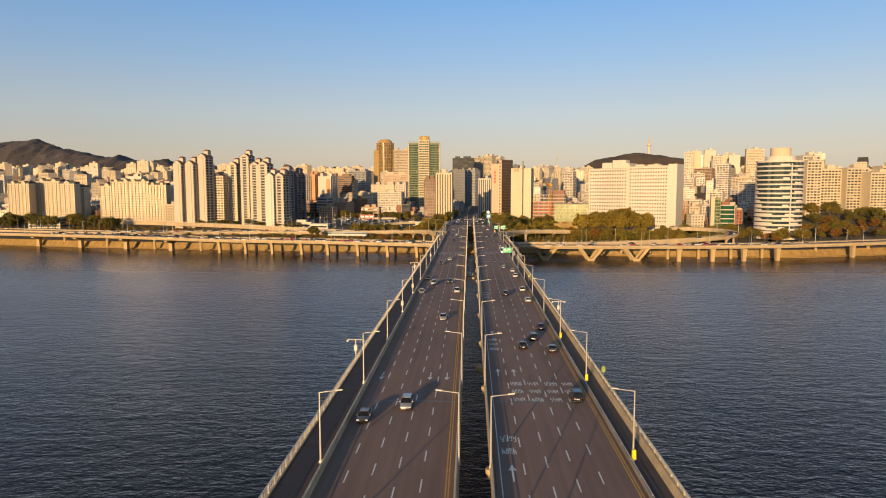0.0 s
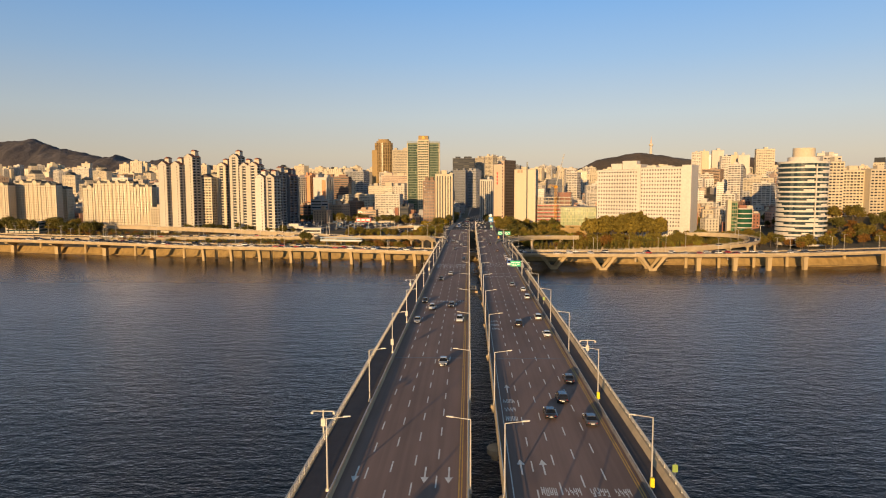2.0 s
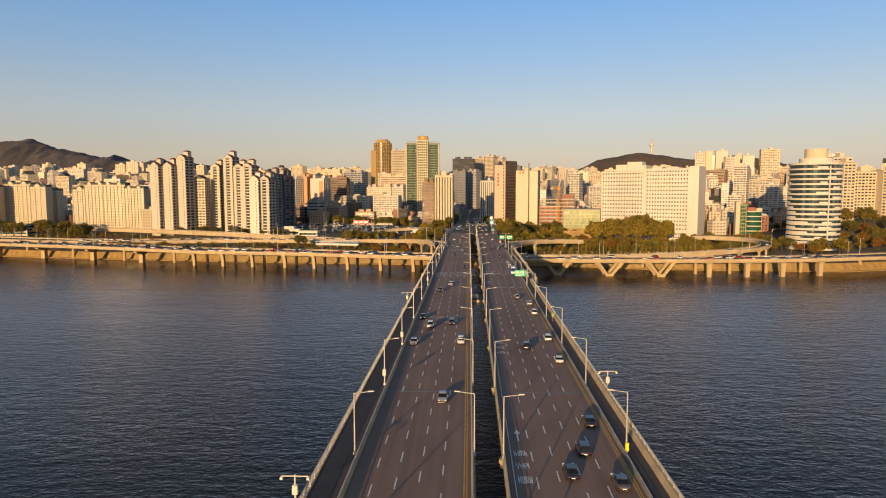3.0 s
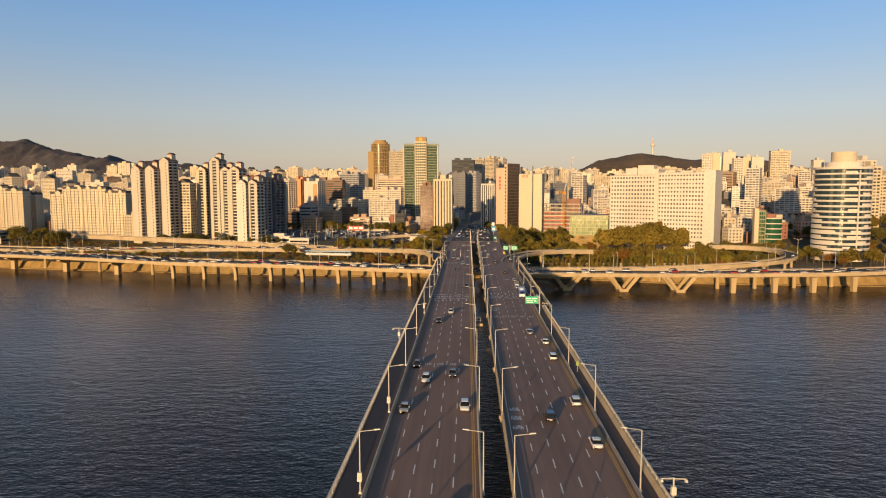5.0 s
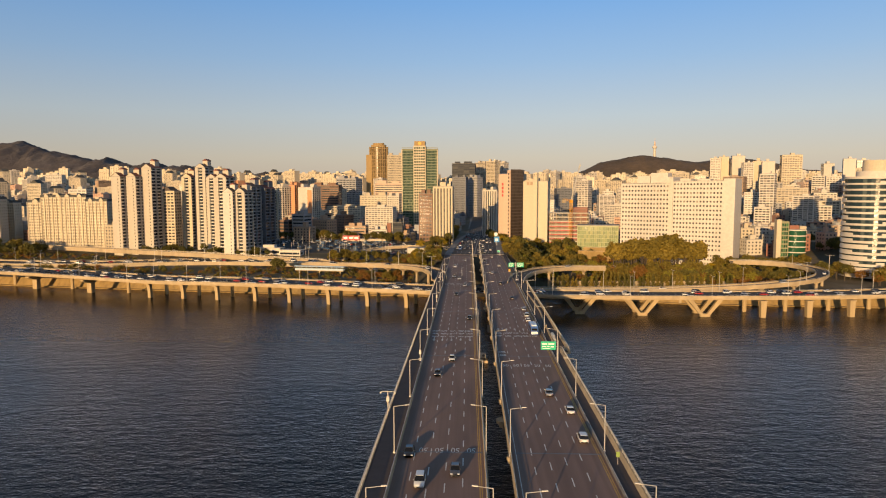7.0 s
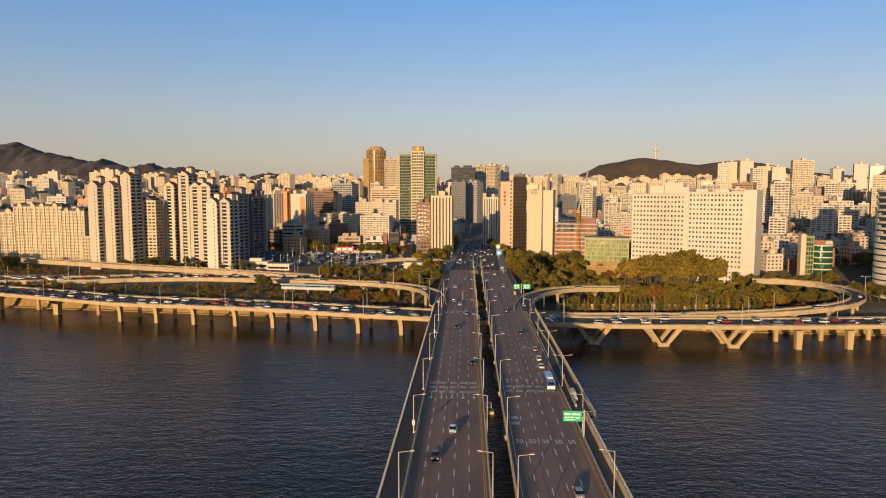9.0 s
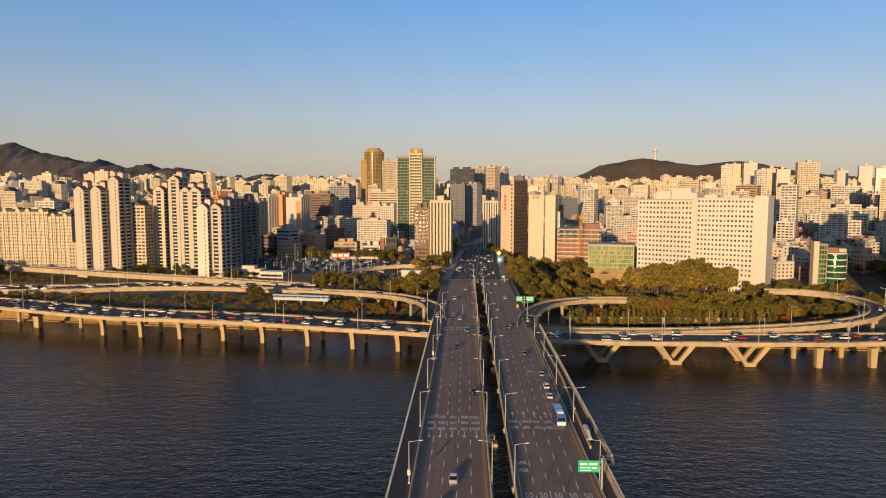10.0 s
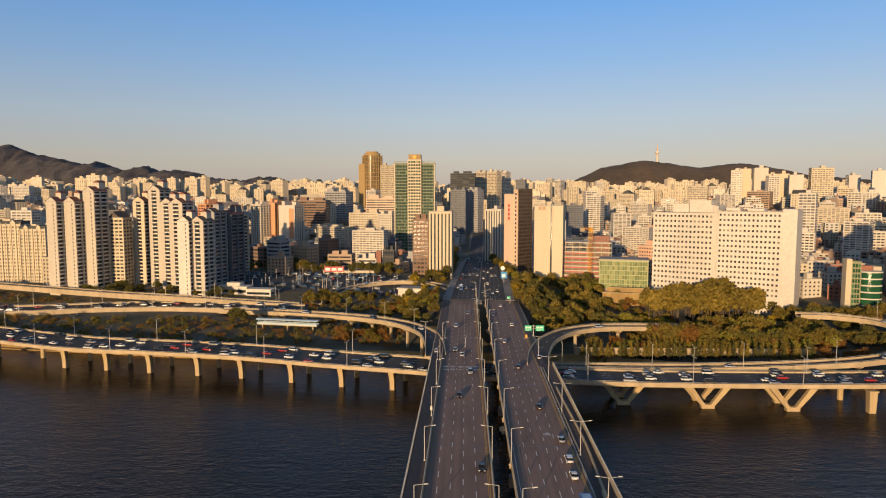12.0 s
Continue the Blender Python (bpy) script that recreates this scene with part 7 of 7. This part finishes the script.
# Riverside strips of the west bank
grove(("shrub",), -230, -40, 576, 630, 300, 0.6, 1.2, lambda x, y: y < 640 + 0.5 * (x + 60) * (x > -110))
grove(("shrub",), -430, -232, 0, 1, 170, 0.7, 1.3)
grove(("olive", "rust"), -80, -48, 575, 595, 12, 0.6, 0.9)
grove(("dark",), -150, -140, 612, 628, 3, 1.0, 1.2)
for k in range(46):
    x = -330 + 3.4 * k
    plant(tr.choice(("shrub", "dark", "shrub")), x + tr.uniform(-2, 2), table([(-388, 752), (-327, 733), (-268, 708), (-216, 692), (-173, 684)], x) + tr.uniform(8, 18), tr.uniform(0.6, 0.9))
grove(("olive", "shrub", "olive"), -126, -98, 684, 706, 22, 0.5, 0.8)
grove(("shrub",), -120, -60, 662, 684, 40, 0.7, 1.1)
grove(("shrub",), -430, -262, 678, 716, 90, 0.7, 1.2, lambda x, y: y < table([(-420, 722), (-371, 709), (-313, 691), (-256, 679)], x))
grove(("olive", "shrub"), -96, -50, 704, 716, 14, 0.4, 0.6)
grove(("dark", "dark", "olive"), -205, -60, 803, 816, 34, 0.8, 1.2)
grove(("olive", "dark", "yellow", "shrub"), -52, -22, 716, 790, 30, 0.6, 1.0)
grove(("olive", "dark", "lime"), -120, -64, 684, 700, 18, 0.6, 0.9)
grove(("shrub", "dark"), -335, -190, 690, 712, 60, 0.6, 1.0, lambda x, y: y > table([(-420, 734), (-371, 722), (-313, 704), (-256, 690), (-170, 688)], x))
grove(("olive", "yellow", "rust"), -62, -24, 640, 690, 22, 0.6, 1.0)
grove(("olive", "dark", "lime", "shrub"), -60, -25, 628, 705, 36, 0.6, 0.95)
grove(("dark", "dark", "olive"), -540, -385, 685, 712, 44, 1.1, 1.6)
grove(("dark", "olive"), -40, -18, 760, 800, 14, 0.8, 1.1)
grove(("dark",), -22, -16, 810, 1080, 20, 0.8, 1.1)
grove(("dark", "olive"), 24, 30, 880, 1100, 18, 0.8, 1.1)
grove(("dark", "olive"), 215, 330, 690, 900, 34, 0.7, 1.1)
grove(("dark",), -230, -90, 820, 920, 30, 0.8, 1.1)

woods = thing("shrubbery", "joined shrubs and far trees along the banks", "shrubs", kind="stuff")
for nm, (shape, mat) in WOODS.items():
    part(nm.replace("_leaves", "_foliage"), shape, mat, woods)

# ---- landing, parking ground and small structures of the west bank ----
club = thing("boathouse", "long low white boathouse with flat roofs", "building", (-176, 716, 8), -8, "")
W, G = Shape(), Shape()
block(W, G, -8, 0, 24, 9, 0, 10.0, 0, ("ribbon",) * 4)
block(W, G, 14, -2, 20, 8, 0, 8.6, 0, ("ribbon",) * 4)
part("wall", W, PAINTS["bright"], club)
part("glazing", G, GLASS, club, kind="stuff")
part("roof", Shape().box(-21, -5.4, 10.0, 5, 5.4, 10.5).box(3.5, -6.8, 8.6, 25, 3, 9.0).box(-13, -3, 10.5, -2, 3, 13), PAINTS["bright"], club)
house = thing("gatehouse", "white low building beside the bridge end", "building", (-42, 702, 9), -10, "")
W, G = Shape(), Shape()
block(W, G, 0, 0, 26, 11, 0, 10.5, 0, ("blank", "small", "small", "small"))
part("wall", W, PAINTS["bright"], house)
part("glazing", G, GLASS, house, kind="stuff")
part("roof", Shape().box(-13.5, -6, 10.5, 13.5, 6, 11.0), ROOF_GREY, house)
foot = thing("footbridge", "pale blue covered footbridge above the bank", "footbridge", (-112, 604, 7), -10, "")
BLUE_PAINT = plain("pale_blue_paint", (0.42, 0.52, 0.56), 0.5)
part("deck", Shape().box(-19, -1.6, 4.0, 19, 1.6, 4.5), CONCRETE_PALE, foot)
part("roof", Shape().profile([(-2.0, 7.0), (2.0, 7.0), (1.4, 7.6), (-1.4, 7.6)], -19.5, 19.5), BLUE_PAINT, foot, "pale blue roof")
for x in range(-18, 19, 4):
    part("post", Shape().box(x - 0.12, -1.6, 4.5, x + 0.12, -1.36, 7.0), BLUE_PAINT, foot)
for s in (-1, 1):
    part("side_panel", Shape().box(-19, s * 1.62 - 0.05, 4.5, 19, s * 1.62 + 0.05, 5.6), BLUE_PAINT, foot)
for x in (-16, 0, 16):
    part("leg", Shape().box(x - 0.4, -0.5, -1, x + 0.4, 0.5, 4.0), CONCRETE_PALE, foot)
lot = thing("parking_lot", "dark open parking ground by the river", "car park", kind="structure")
s = Shape()
for x in range(-206, -54, 8):
    for y in range(722, 806, 7):
        s.face(*[(a, b, ground_z(a, b) + 0.5) for a, b in ((x, y), (x + 8, y), (x + 8, y + 7), (x, y + 7))])
part("asphalt", s, LOT, lot)
flag = Placer(thing("boat_mast", "slim pale mast in the landing ground", "mast", (0, -900, 0), 0, "boat masts"))
part("pole", Shape().tube((0, 0, 0), (0, 0, 9), 0.11, 0.06, 6).tube((-0.9, 0, 6.4), (0.9, 0, 6.4), 0.05, sides=5), GALV, flag.ob)
netting = Placer(thing("moored_boat", "small laid-up boat under a grey-blue tarpaulin", "boat", (0, -900, 0), 0, "covered boats"))
part("hull", Shape().prism([(-1.3, -3), (1.3, -3), (1.4, 1), (0, 4), (-1.4, 1)], 0.4, 1.5, 0.08), PAINT_CAR["grey"], netting.ob)
part("cover", Shape().profile([(-2.8, 1.5), (1.4, 1.5), (0.6, 2.4), (-2.2, 2.5)], -1.2, 1.2), plain("blue_tarpaulin", (0.05, 0.11, 0.19), 0.7), netting.ob, "blue tarpaulin")
mr = random.Random(9)
for _ in range(66):
    x, y = mr.uniform(-200, -62), mr.uniform(722, 802)
    flag.put(pose(x, y, ground_z(x, y) + 0.4))
for _ in range(46):
    x, y = mr.uniform(-200, -84), mr.uniform(726, 798)
    netting.put(pose(x, y, ground_z(x, y) + 0.45, 0, 0, mr.uniform(0, 360)))
for k in range(44):
    x, y = -186 + 13.2 * (k % 11) + mr.uniform(-3, 3), 772 + 9 * (k // 11)
    drive(mr.choice(("sedan", "suv", "van")), mr.choice(COLOURS), pose(x, y, ground_z(x, y) + 0.52, 0, 0, mr.choice((0, 90, 15))))
for _ in range(18):
    x, y = mr.uniform(-94, -44), mr.uniform(716, 746)
    drive(mr.choice(("sedan", "suv", "van")), mr.choice(COLOURS), pose(x, y, ground_z(x, y) + 0.52, 0, 0, mr.choice((0, 90, 15))))
